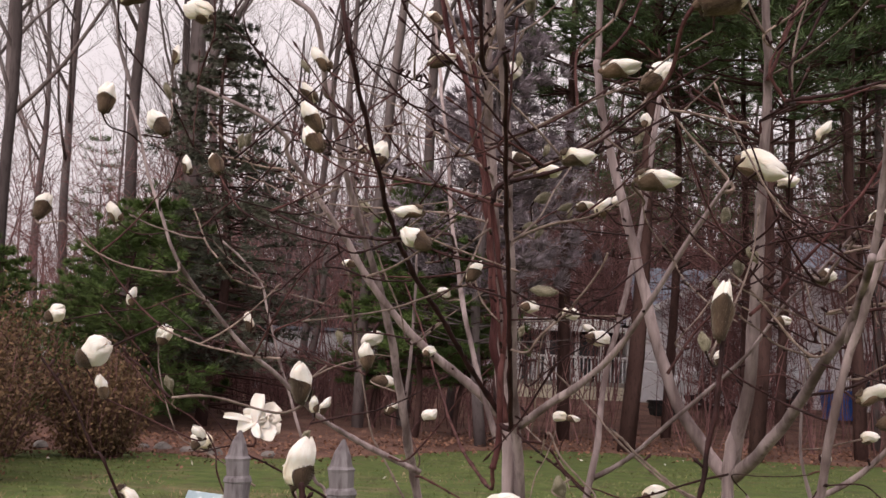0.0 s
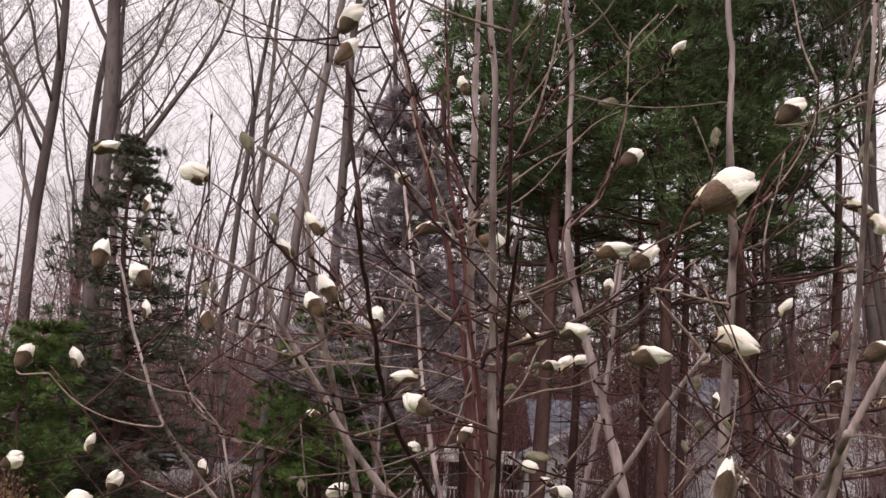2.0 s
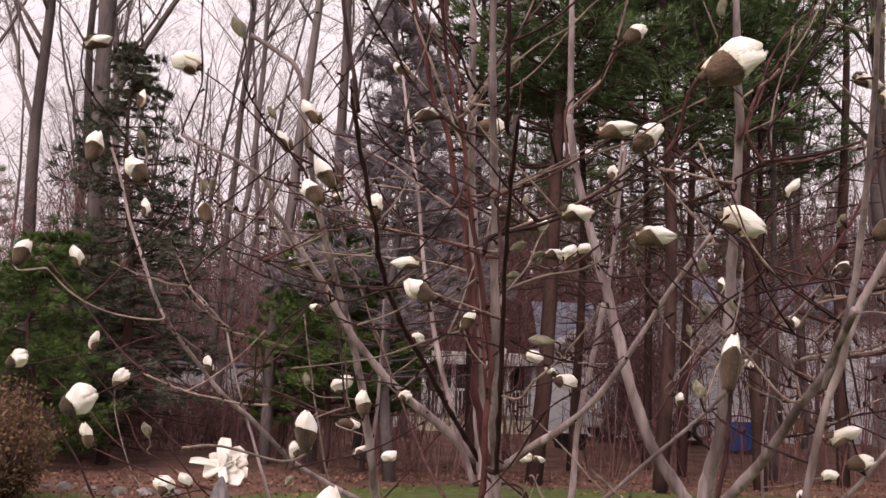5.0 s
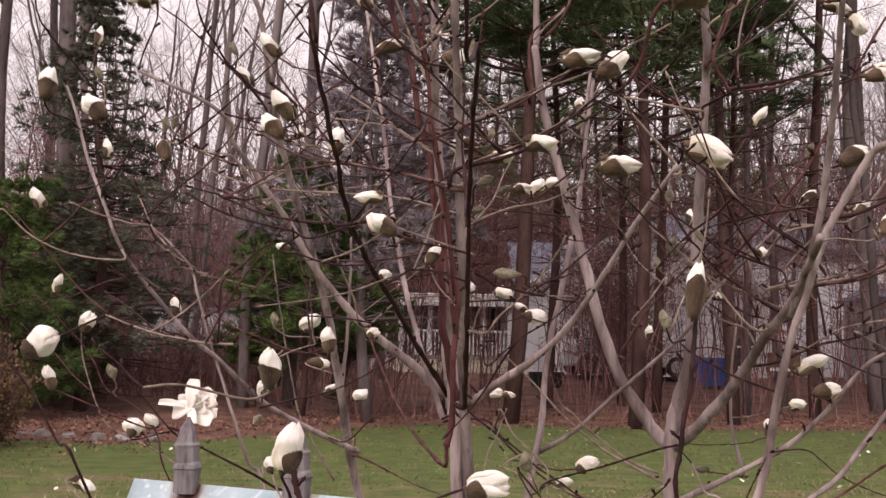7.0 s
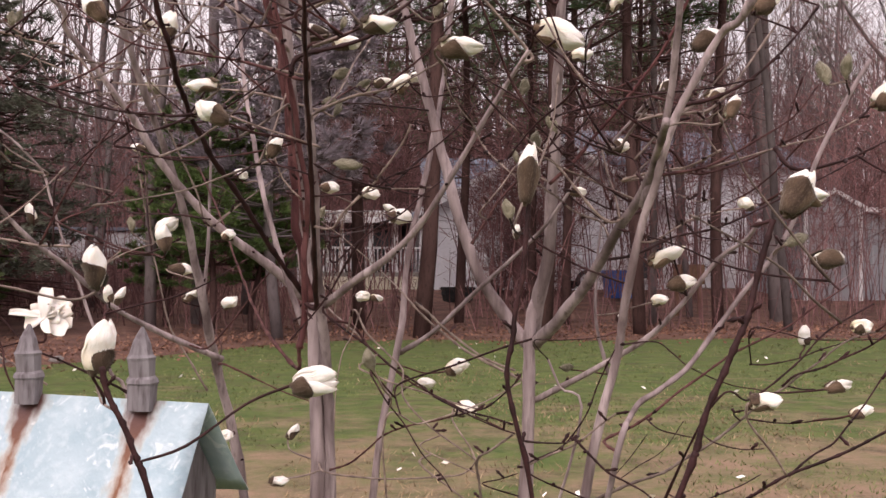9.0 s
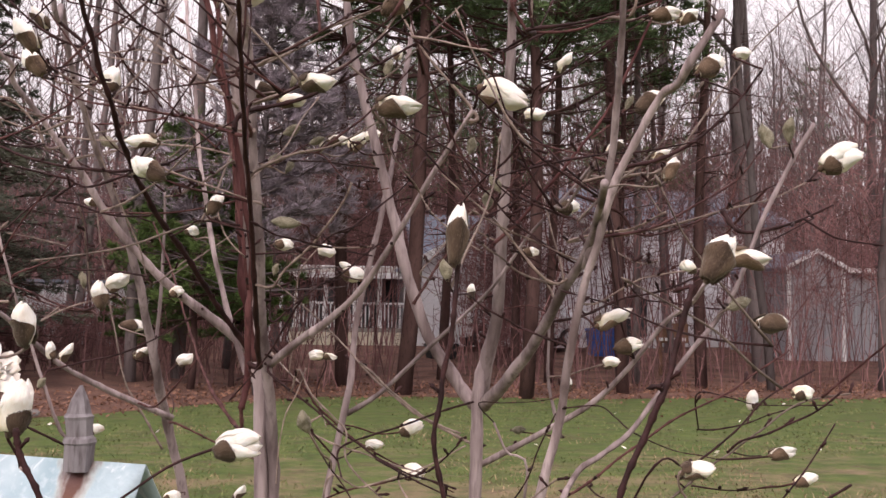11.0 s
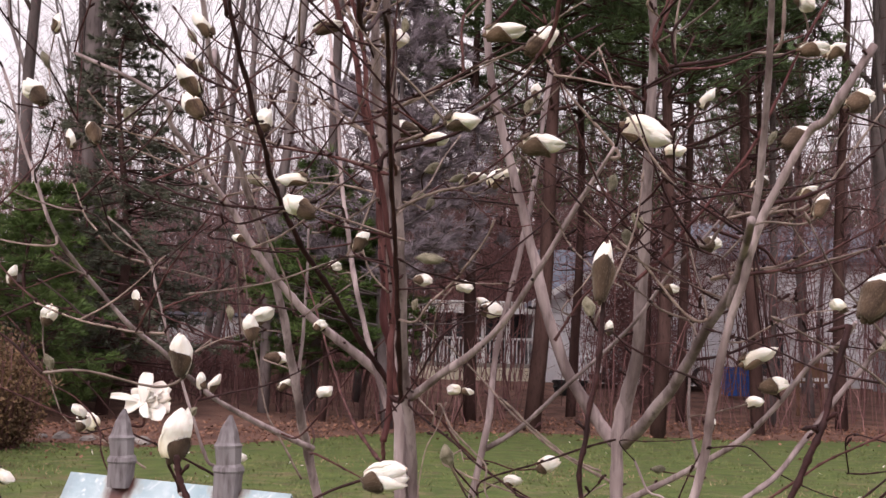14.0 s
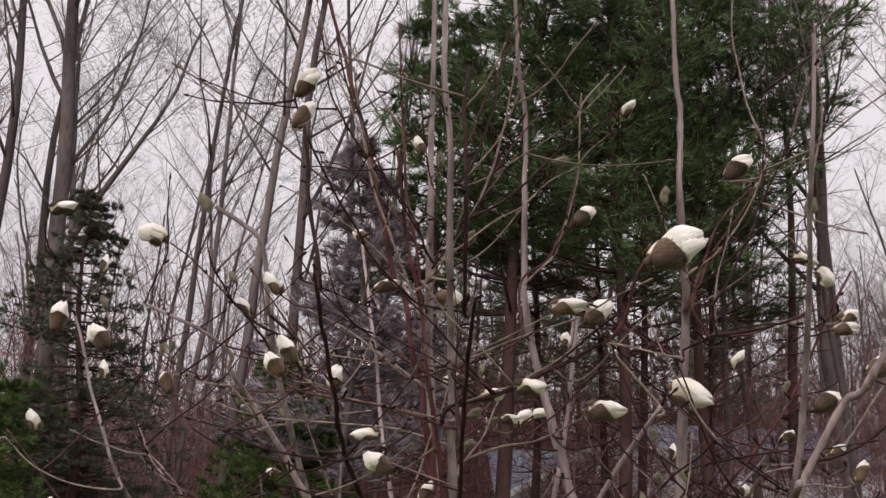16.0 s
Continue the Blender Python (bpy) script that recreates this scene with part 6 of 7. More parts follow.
stem("darktwig", 0.0024, 0.0017, (0.156, 2.350, 1.266), (0.199, 2.325, 1.233), (0.235, 2.300, 1.206), (0.272, 2.275, 1.175), (0.307, 2.250, 1.153), (0.332, 2.225, 1.137), (0.375, 2.200, 1.116), (0.417, 2.175, 1.106), (0.447, 2.150, 1.098))
stem("darktwig", 0.0019, 0.0014, (0.329, 2.200, 1.137), (0.379, 2.167, 1.112), (0.418, 2.133, 1.096), (0.440, 2.100, 1.091))
stem("darktwig", 0.0016, 0.0012, (0.350, 2.150, 1.112), (0.390, 2.125, 1.125), (0.404, 2.100, 1.137), (0.421, 2.075, 1.157), (0.433, 2.050, 1.176))
stem("darktwig", 0.0016, 0.0011, (0.367, 1.680, 1.144), (0.407, 1.753, 1.130), (0.452, 1.827, 1.118), (0.490, 1.900, 1.115))
stem("darktwig", 0.0016, 0.0011, (0.436, 2.000, 1.053), (0.480, 1.992, 1.082), (0.498, 1.983, 1.101), (0.521, 1.975, 1.138), (0.531, 1.967, 1.171), (0.541, 1.958, 1.199), (0.554, 1.950, 1.229))
stem("tantwig", 0.0025, 0.0018, (0.432, 2.000, 1.057), (0.472, 1.992, 1.076), (0.507, 1.985, 1.092), (0.538, 1.978, 1.117), (0.561, 1.970, 1.136))
stem("darktwig", 0.0022, 0.0014, (0.500, 1.950, 1.100), (0.520, 1.940, 1.079), (0.537, 1.930, 1.061), (0.563, 1.920, 1.047), (0.584, 1.910, 1.035), (0.604, 1.900, 1.015))
stem("tantwig", 0.0033, 0.0025, (0.404, 2.200, 0.957), (0.399, 2.188, 0.996), (0.394, 2.175, 1.039), (0.415, 2.163, 1.058), (0.447, 2.150, 1.082))
stem("darktwig", 0.0015, 0.0011, (0.424, 2.300, 0.976), (0.444, 2.250, 0.994), (0.464, 2.200, 1.012))
stem("twig", 0.0031, 0.0023, (0.158, 2.400, 0.986), (0.222, 2.380, 0.978), (0.279, 2.360, 0.978), (0.346, 2.340, 0.983), (0.393, 2.320, 0.992), (0.414, 2.300, 1.018))
stem("twig", 0.0031, 0.0024, (0.168, 2.400, 0.989), (0.201, 2.367, 1.006), (0.229, 2.333, 1.035), (0.255, 2.300, 1.063), (0.290, 2.267, 1.082), (0.333, 2.233, 1.095), (0.357, 2.200, 1.106))
stem("tantwig", 0.0025, 0.0019, (0.212, 2.300, 1.178), (0.239, 2.280, 1.165), (0.270, 2.260, 1.153), (0.324, 2.240, 1.138), (0.359, 2.220, 1.126), (0.402, 2.200, 1.116))
stem("darktwig", 0.0019, 0.0012, (0.225, 2.200, 1.179), (0.246, 2.180, 1.138), (0.275, 2.160, 1.101), (0.300, 2.140, 1.059), (0.328, 2.120, 1.028), (0.343, 2.100, 1.005))
stem("tantwig", 0.0024, 0.0020, (0.205, 2.300, 1.274), (0.225, 2.286, 1.235), (0.262, 2.271, 1.198), (0.281, 2.257, 1.176), (0.280, 2.243, 1.136), (0.309, 2.229, 1.100), (0.340, 2.214, 1.074), (0.398, 2.200, 1.034))
stem("tantwig", 0.0016, 0.0014, (0.216, 2.300, 1.277), (0.202, 2.300, 1.235), (0.183, 2.300, 1.197), (0.174, 2.300, 1.140), (0.171, 2.300, 1.088))
stem("twig", 0.0023, 0.0016, (0.306, 2.200, 1.059), (0.357, 2.200, 1.031), (0.395, 2.200, 1.015))
stem("tantwig", 0.0026, 0.0018, (0.306, 2.200, 1.032), (0.348, 2.200, 0.995), (0.384, 2.200, 0.967))
stem("darktwig", 0.0009, 0.0007, (0.565, 2.000, 1.038), (0.591, 2.000, 1.068), (0.617, 2.000, 1.102))
stem("darktwig", 0.0009, 0.0007, (0.574, 2.000, 1.036), (0.604, 2.000, 1.056), (0.642, 2.000, 1.079), (0.672, 2.000, 1.120))
stem("darktwig", 0.0012, 0.0009, (0.601, 1.900, 1.123), (0.629, 1.900, 1.115), (0.662, 1.900, 1.108))
stem("darktwig", 0.0014, 0.0008, (0.629, 2.000, 1.236), (0.652, 1.990, 1.220), (0.674, 1.980, 1.200), (0.729, 1.970, 1.176), (0.768, 1.960, 1.169), (0.786, 1.950, 1.165))
stem("darktwig", 0.0012, 0.0008, (0.480, 2.150, 1.229), (0.517, 2.133, 1.231), (0.558, 2.117, 1.234), (0.583, 2.100, 1.239))
stem("twig", 0.0018, 0.0013, (0.612, 1.800, 1.043), (0.669, 1.800, 1.060), (0.704, 1.800, 1.077))
stem("darktwig", 0.0045, 0.0018, (0.642, 1.960, 1.571), (0.701, 1.960, 1.588), (0.761, 1.960, 1.618), (0.822, 1.960, 1.674), (0.865, 1.960, 1.729))
stem("twig", 0.0045, 0.0018, (0.625, 1.960, 1.477), (0.693, 1.960, 1.490), (0.752, 1.960, 1.520), (0.821, 1.960, 1.562), (0.865, 1.960, 1.613))
stem("twig", 0.0045, 0.0018, (0.678, 2.090, 1.489), (0.769, 2.090, 1.508), (0.862, 2.090, 1.536), (0.937, 2.090, 1.555), (0.994, 2.090, 1.583))
stem("darktwig", 0.0045, 0.0018, (0.871, 2.050, 1.497), (0.945, 2.050, 1.511), (1.018, 2.050, 1.543))
stem("twig", 0.0045, 0.0018, (0.221, 2.060, 1.869), (0.267, 2.060, 1.911), (0.304, 2.060, 1.972), (0.313, 2.060, 2.022))
stem("twig", 0.0045, 0.0018, (0.108, 2.220, 1.754), (0.196, 2.220, 1.794), (0.296, 2.220, 1.852), (0.346, 2.220, 1.876))
stem("darktwig", 0.0045, 0.0018, (0.112, 2.110, 1.663), (0.196, 2.110, 1.687), (0.280, 2.110, 1.730), (0.355, 2.110, 1.772), (0.403, 2.110, 1.804))
stem("twig", 0.0045, 0.0018, (0.405, 2.120, 1.826), (0.453, 2.120, 1.790), (0.511, 2.120, 1.754))
stem("twig", 0.0045, 0.0018, (0.500, 2.020, 1.829), (0.519, 2.020, 1.877), (0.539, 2.020, 1.926), (0.596, 2.020, 2.007), (0.617, 2.020, 2.058))
stem("darktwig", 0.0045, 0.0018, (0.517, 1.960, 1.771), (0.588, 1.960, 1.784), (0.660, 1.960, 1.807))
stem("darktwig", 0.0025, 0.0016, (0.513, 1.950, 1.815), (0.534, 1.944, 1.851), (0.555, 1.938, 1.896), (0.571, 1.931, 1.932), (0.592, 1.925, 1.978), (0.604, 1.919, 2.013), (0.625, 1.912, 2.059), (0.642, 1.906, 2.105), (0.650, 1.900, 2.151))
stem("darktwig", 0.0017, 0.0012, (0.590, 1.920, 1.976), (0.592, 1.916, 2.030), (0.595, 1.912, 2.085), (0.599, 1.908, 2.141), (0.603, 1.904, 2.198), (0.606, 1.900, 2.264))
stem("tantwig", 0.0024, 0.0017, (0.487, 2.000, 1.877), (0.523, 1.992, 1.905), (0.548, 1.983, 1.932), (0.574, 1.975, 1.969), (0.594, 1.967, 2.011), (0.611, 1.958, 2.057), (0.632, 1.950, 2.093))
stem("redlimb", 0.0033, 0.0021, (0.482, 2.050, 1.469), (0.524, 2.040, 1.510), (0.557, 2.030, 1.551), (0.581, 2.020, 1.582), (0.615, 2.010, 1.627), (0.639, 2.000, 1.662), (0.658, 1.990, 1.698), (0.673, 1.980, 1.737), (0.698, 1.970, 1.795), (0.716, 1.960, 1.835), (0.742, 1.950, 1.884))
stem("darktwig", 0.0018, 0.0012, (0.544, 2.050, 1.702), (0.588, 2.030, 1.727), (0.627, 2.010, 1.753), (0.656, 1.990, 1.774), (0.694, 1.970, 1.799), (0.721, 1.950, 1.819))
stem("darktwig", 0.0015, 0.0011, (0.460, 2.000, 1.505), (0.495, 2.000, 1.524), (0.530, 2.000, 1.564), (0.554, 2.000, 1.605))
stem("darktwig", 0.0016, 0.0012, (0.495, 2.000, 1.522), (0.515, 1.983, 1.490), (0.535, 1.967, 1.466), (0.561, 1.950, 1.449))
stem("darktwig", 0.0015, 0.0011, (0.477, 2.000, 1.559), (0.521, 2.000, 1.577), (0.555, 2.000, 1.591))
stem("tantwig", 0.0039, 0.0031, (0.604, 2.100, 1.531), (0.612, 2.083, 1.548), (0.634, 2.067, 1.580), (0.647, 2.050, 1.608))
stem("tantwig", 0.0031, 0.0023, (0.607, 2.100, 1.480), (0.650, 2.067, 1.492), (0.691, 2.033, 1.497), (0.731, 2.000, 1.519))
stem("tantwig", 0.0018, 0.0013, (0.621, 2.100, 1.482), (0.654, 2.100, 1.515), (0.683, 2.100, 1.553), (0.704, 2.100, 1.577))
stem("redlimb", 0.0034, 0.0023, (0.120, 2.250, 1.403), (0.111, 2.240, 1.479), (0.101, 2.230, 1.535), (0.094, 2.220, 1.592), (0.087, 2.210, 1.669), (0.080, 2.200, 1.726), (0.069, 2.190, 1.784), (0.063, 2.180, 1.841), (0.054, 2.170, 1.910), (0.045, 2.160, 1.968), (0.031, 2.150, 2.016), (0.024, 2.140, 2.053), (0.018, 2.130, 2.123), (0.010, 2.120, 2.214), (0.006, 2.110, 2.273), (-0.001, 2.100, 2.355))
stem("darktwig", 0.0026, 0.0017, (0.061, 2.100, 1.931), (0.039, 2.094, 1.983), (0.008, 2.087, 2.024), (-0.023, 2.081, 2.060), (-0.044, 2.075, 2.097), (-0.056, 2.069, 2.145), (-0.079, 2.063, 2.192), (-0.096, 2.056, 2.240), (-0.111, 2.050, 2.299))
stem("darktwig", 0.0022, 0.0015, (-0.047, 2.100, 2.096), (-0.070, 2.100, 2.126), (-0.091, 2.100, 2.161), (-0.116, 2.100, 2.207), (-0.127, 2.100, 2.259), (-0.140, 2.100, 2.334))
stem("darktwig", 0.0025, 0.0021, (0.054, 2.100, 1.834), (0.027, 2.081, 1.850), (-0.008, 2.062, 1.877), (-0.038, 2.044, 1.908), (-0.058, 2.025, 1.940), (-0.083, 2.006, 1.970), (-0.103, 1.988, 2.001), (-0.128, 1.969, 2.040), (-0.147, 1.950, 2.074))
stem("darktwig", 0.0020, 0.0013, (-0.042, 2.100, 2.107), (-0.057, 2.117, 2.076), (-0.075, 2.133, 2.050), (-0.097, 2.150, 2.007), (-0.120, 2.167, 1.970), (-0.148, 2.183, 1.942), (-0.181, 2.200, 1.898))
stem("tantwig", 0.0025, 0.0018, (0.023, 2.150, 2.165), (-0.003, 2.163, 2.199), (-0.031, 2.175, 2.246), (-0.065, 2.188, 2.306), (-0.084, 2.200, 2.356))
stem("tantwig", 0.0024, 0.0018, (0.103, 2.100, 2.172), (0.121, 2.075, 2.186), (0.147, 2.050, 2.213), (0.167, 2.025, 2.244), (0.182, 2.000, 2.279))
stem("tantwig", 0.0024, 0.0018, (0.119, 2.100, 2.051), (0.145, 2.080, 2.081), (0.175, 2.060, 2.116), (0.195, 2.040, 2.160), (0.210, 2.020, 2.198), (0.221, 2.000, 2.236))
stem("tantwig", 0.0020, 0.0015, (0.106, 2.100, 2.042), (0.147, 2.087, 2.053), (0.183, 2.075, 2.071), (0.219, 2.062, 2.095), (0.255, 2.050, 2.117), (0.300, 2.038, 2.151), (0.326, 2.025, 2.173), (0.361, 2.013, 2.211), (0.392, 2.000, 2.248))
stem("tantwig", 0.0027, 0.0015, (0.065, 2.100, 1.885), (0.104, 2.083, 1.919), (0.139, 2.067, 1.946), (0.183, 2.050, 1.978), (0.218, 2.033, 1.994), (0.261, 2.017, 2.035), (0.299, 2.000, 2.053))
stem("tantwig", 0.0033, 0.0022, (0.049, 2.200, 1.996), (0.007, 2.192, 2.033), (-0.021, 2.183, 2.071), (-0.044, 2.175, 2.115), (-0.058, 2.167, 2.175), (-0.071, 2.158, 2.225), (-0.080, 2.150, 2.287))
stem("darktwig", 0.0017, 0.0013, (0.105, 2.100, 1.974), (0.081, 2.100, 2.023), (0.065, 2.100, 2.062), (0.056, 2.100, 2.114), (0.047, 2.100, 2.176), (0.037, 2.100, 2.239))
stem("darktwig", 0.0016, 0.0012, (0.105, 2.100, 1.967), (0.073, 2.100, 1.987), (0.042, 2.100, 2.007))
stem("tantwig", 0.0018, 0.0013, (0.307, 2.000, 2.060), (0.328, 1.983, 2.086), (0.352, 1.967, 2.105), (0.371, 1.950, 2.129))
stem("tantwig", 0.0026, 0.0018, (0.224, 2.050, 1.862), (0.250, 2.044, 1.888), (0.272, 2.037, 1.912), (0.284, 2.031, 1.944), (0.296, 2.025, 1.982), (0.304, 2.019, 2.019), (0.311, 2.013, 2.067), (0.313, 2.006, 2.144), (0.314, 2.000, 2.192))
stem("darktwig", 0.0013, 0.0010, (0.437, 2.000, 1.930), (0.416, 2.000, 1.981), (0.402, 2.000, 2.048), (0.392, 2.000, 2.107))
stem("darktwig", 0.0023, 0.0016, (0.186, 2.000, 1.683), (0.237, 1.992, 1.700), (0.270, 1.983, 1.723), (0.303, 1.975, 1.750), (0.328, 1.967, 1.772), (0.365, 1.958, 1.800), (0.412, 1.950, 1.827))
stem("tantwig", 0.0020, 0.0015, (0.296, 2.000, 1.696), (0.327, 2.000, 1.711), (0.362, 2.000, 1.749), (0.389, 2.000, 1.778), (0.425, 2.000, 1.813))
stem("darktwig", 0.0017, 0.0013, (0.342, 1.950, 1.752), (0.377, 1.950, 1.723), (0.412, 1.950, 1.686), (0.438, 1.950, 1.670), (0.472, 1.950, 1.639))
stem("tantwig", 0.0016, 0.0012, (0.309, 1.950, 1.630), (0.317, 1.967, 1.597), (0.334, 1.983, 1.574), (0.357, 2.000, 1.552))
stem("darktwig", 0.0013, 0.0009, (0.286, 2.000, 1.590), (0.320, 2.000, 1.592), (0.354, 2.000, 1.602), (0.394, 2.000, 1.620))
stem("tantwig", 0.0020, 0.0015, (0.371, 2.050, 1.545), (0.386, 2.037, 1.516), (0.405, 2.025, 1.495), (0.428, 2.013, 1.474), (0.455, 2.000, 1.456))
stem("tantwig", 0.0020, 0.0014, (0.369, 2.000, 1.424), (0.399, 2.000, 1.459), (0.425, 2.000, 1.495), (0.447, 2.000, 1.517))
stem("darktwig", 0.0016, 0.0012, (0.215, 2.100, 1.459), (0.246, 2.075, 1.480), (0.288, 2.050, 1.495))
stem("darktwig", 0.0019, 0.0013, (0.117, 2.150, 1.732), (0.068, 2.160, 1.758), (0.019, 2.170, 1.785), (-0.017, 2.180, 1.815), (-0.053, 2.190, 1.847), (-0.085, 2.200, 1.878))
stem("tantwig", 0.0022, 0.0015, (0.073, 2.200, 1.711), (0.033, 2.200, 1.729), (-0.008, 2.200, 1.761), (-0.048, 2.200, 1.774), (-0.107, 2.200, 1.767), (-0.156, 2.200, 1.772))
stem("tantwig", 0.0022, 0.0016, (-0.065, 2.200, 1.577), (-0.037, 2.188, 1.582), (0.000, 2.175, 1.602), (0.032, 2.163, 1.631), (0.053, 2.150, 1.663))
stem("darktwig", 0.0017, 0.0012, (0.000, 2.150, 1.590), (0.045, 2.133, 1.618), (0.090, 2.117, 1.647), (0.129, 2.100, 1.664))
stem("tantwig", 0.0024, 0.0019, (-0.036, 2.300, 1.413), (-0.054, 2.290, 1.462), (-0.083, 2.280, 1.529), (-0.107, 2.270, 1.586), (-0.130, 2.260, 1.643), (-0.143, 2.250, 1.692))
stem("tantwig", 0.0022, 0.0016, (-0.088, 2.300, 1.671), (-0.105, 2.300, 1.701), (-0.127, 2.300, 1.721), (-0.144, 2.300, 1.746), (-0.157, 2.300, 1.777))
stem("tantwig", 0.0025, 0.0018, (-0.363, 2.200, 1.464), (-0.374, 2.175, 1.472), (-0.385, 2.150, 1.482), (-0.392, 2.125, 1.487), (-0.390, 2.100, 1.483))
stem("tantwig", 0.0028, 0.0021, (-0.324, 2.400, 1.506), (-0.348, 2.375, 1.510), (-0.366, 2.350, 1.519), (-0.374, 2.325, 1.531), (-0.377, 2.300, 1.540))
stem("tantwig", 0.0021, 0.0017, (-0.381, 2.300, 1.549), (-0.402, 2.312, 1.570), (-0.416, 2.325, 1.590), (-0.428, 2.337, 1.614), (-0.443, 2.350, 1.641))
stem("twig", 0.0038, 0.0027, (-0.260, 2.300, 1.379), (-0.307, 2.300, 1.380), (-0.345, 2.300, 1.387), (-0.383, 2.300, 1.393), (-0.417, 2.300, 1.402), (-0.446, 2.300, 1.412), (-0.479, 2.300, 1.426))
stem("darktwig", 0.0019, 0.0013, (-0.284, 2.300, 1.479), (-0.266, 2.300, 1.499), (-0.239, 2.300, 1.526), (-0.216, 2.300, 1.545), (-0.189, 2.300, 1.565))
stem("darktwig", 0.0027, 0.0021, (-0.064, 2.100, 1.568), (-0.100, 2.117, 1.572), (-0.138, 2.133, 1.576), (-0.176, 2.150, 1.584), (-0.215, 2.167, 1.595), (-0.246, 2.183, 1.609), (-0.278, 2.200, 1.623))
stem("darktwig", 0.0023, 0.0016, (-0.125, 2.200, 1.556), (-0.158, 2.200, 1.568), (-0.194, 2.200, 1.575), (-0.231, 2.200, 1.584), (-0.267, 2.200, 1.594), (-0.300, 2.200, 1.609), (-0.323, 2.200, 1.622))
stem("darktwig", 0.0021, 0.0016, (-0.174, 2.200, 1.535), (-0.142, 2.200, 1.529), (-0.110, 2.200, 1.518), (-0.074, 2.200, 1.512), (-0.029, 2.200, 1.514))
stem("twig", 0.0025, 0.0018, (-0.112, 2.200, 1.363), (-0.141, 2.213, 1.365), (-0.171, 2.225, 1.371), (-0.201, 2.237, 1.381), (-0.227, 2.250, 1.390))
stem("twig", 0.0023, 0.0016, (-0.188, 2.200, 1.349), (-0.166, 2.200, 1.362), (-0.140, 2.200, 1.373), (-0.113, 2.200, 1.381))
stem("darktwig", 0.0017, 0.0012, (-0.019, 2.100, 1.415), (-0.061, 2.125, 1.422), (-0.099, 2.150, 1.425), (-0.138, 2.175, 1.427), (-0.156, 2.200, 1.432))
stem("darktwig", 0.0021, 0.0016, (-0.327, 1.900, 1.316), (-0.343, 1.900, 1.330), (-0.358, 1.900, 1.345), (-0.374, 1.900, 1.358), (-0.397, 1.900, 1.373))
stem("tantwig", 0.0020, 0.0015, (-0.118, 2.200, 1.399), (-0.119, 2.188, 1.434), (-0.122, 2.175, 1.469), (-0.124, 2.163, 1.499), (-0.129, 2.150, 1.520))
stem("darktwig", 0.0020, 0.0015, (0.103, 2.300, 1.555), (0.075, 2.275, 1.557), (0.048, 2.250, 1.560), (0.022, 2.225, 1.564), (0.001, 2.200, 1.567))
stem("tantwig", 0.0028, 0.0023, (0.091, 2.200, 1.603), (0.068, 2.200, 1.584), (0.046, 2.200, 1.567), (0.028, 2.200, 1.557), (0.011, 2.200, 1.547), (-0.010, 2.200, 1.544))
stem("darktwig", 0.0019, 0.0015, (0.047, 2.200, 1.508), (0.031, 2.200, 1.500), (0.013, 2.200, 1.488), (0.001, 2.200, 1.483))
stem("tantwig", 0.0021, 0.0016, (0.113, 2.200, 1.455), (0.099, 2.200, 1.468), (0.085, 2.200, 1.486), (0.076, 2.200, 1.508), (0.070, 2.200, 1.531))
stem("tantwig", 0.0028, 0.0021, (0.160, 2.100, 1.403), (0.176, 2.086, 1.424), (0.201, 2.071, 1.449), (0.217, 2.057, 1.465), (0.228, 2.043, 1.481), (0.247, 2.029, 1.505), (0.262, 2.014, 1.529), (0.269, 2.000, 1.548))
stem("twig", 0.0024, 0.0018, (0.232, 2.100, 1.484), (0.244, 2.100, 1.472), (0.261, 2.100, 1.461), (0.283, 2.100, 1.456), (0.308, 2.100, 1.452))
stem("darktwig", 0.0016, 0.0012, (0.161, 2.100, 1.352), (0.191, 2.100, 1.376), (0.216, 2.100, 1.396), (0.241, 2.100, 1.412), (0.266, 2.100, 1.427), (0.291, 2.100, 1.449), (0.325, 2.100, 1.476))
stem("twig", 0.0021, 0.0015, (0.228, 2.100, 1.603), (0.254, 2.100, 1.578), (0.280, 2.100, 1.557), (0.306, 2.100, 1.551), (0.332, 2.100, 1.555))
stem("twig", 0.0022, 0.0016, (0.214, 2.100, 1.464), (0.246, 2.067, 1.461), (0.278, 2.033, 1.459), (0.299, 2.000, 1.459))
stem("darktwig", 0.0022, 0.0016, (0.635, 2.000, 1.536), (0.611, 1.983, 1.544), (0.582, 1.967, 1.557), (0.554, 1.950, 1.570), (0.530, 1.933, 1.581), (0.510, 1.917, 1.591), (0.487, 1.900, 1.602))
stem("darktwig", 0.0023, 0.0017, (0.639, 2.050, 1.438), (0.612, 2.044, 1.442), (0.585, 2.037, 1.453), (0.558, 2.031, 1.469), (0.536, 2.025, 1.482), (0.510, 2.019, 1.497), (0.488, 2.013, 1.517), (0.470, 2.006, 1.537), (0.452, 2.000, 1.549))
stem("tantwig", 0.0024, 0.0019, (0.577, 2.100, 1.414), (0.547, 2.090, 1.424), (0.524, 2.080, 1.433), (0.500, 2.070, 1.451), (0.477, 2.060, 1.463), (0.456, 2.050, 1.480))
stem("twig", 0.0027, 0.0021, (0.612, 2.100, 1.430), (0.584, 2.100, 1.438), (0.563, 2.100, 1.448), (0.541, 2.100, 1.458), (0.528, 2.100, 1.468))
stem("darktwig", 0.0016, 0.0012, (0.600, 2.000, 1.500), (0.575, 2.000, 1.510), (0.555, 2.000, 1.522), (0.534, 2.000, 1.531), (0.510, 2.000, 1.543), (0.489, 2.000, 1.550))
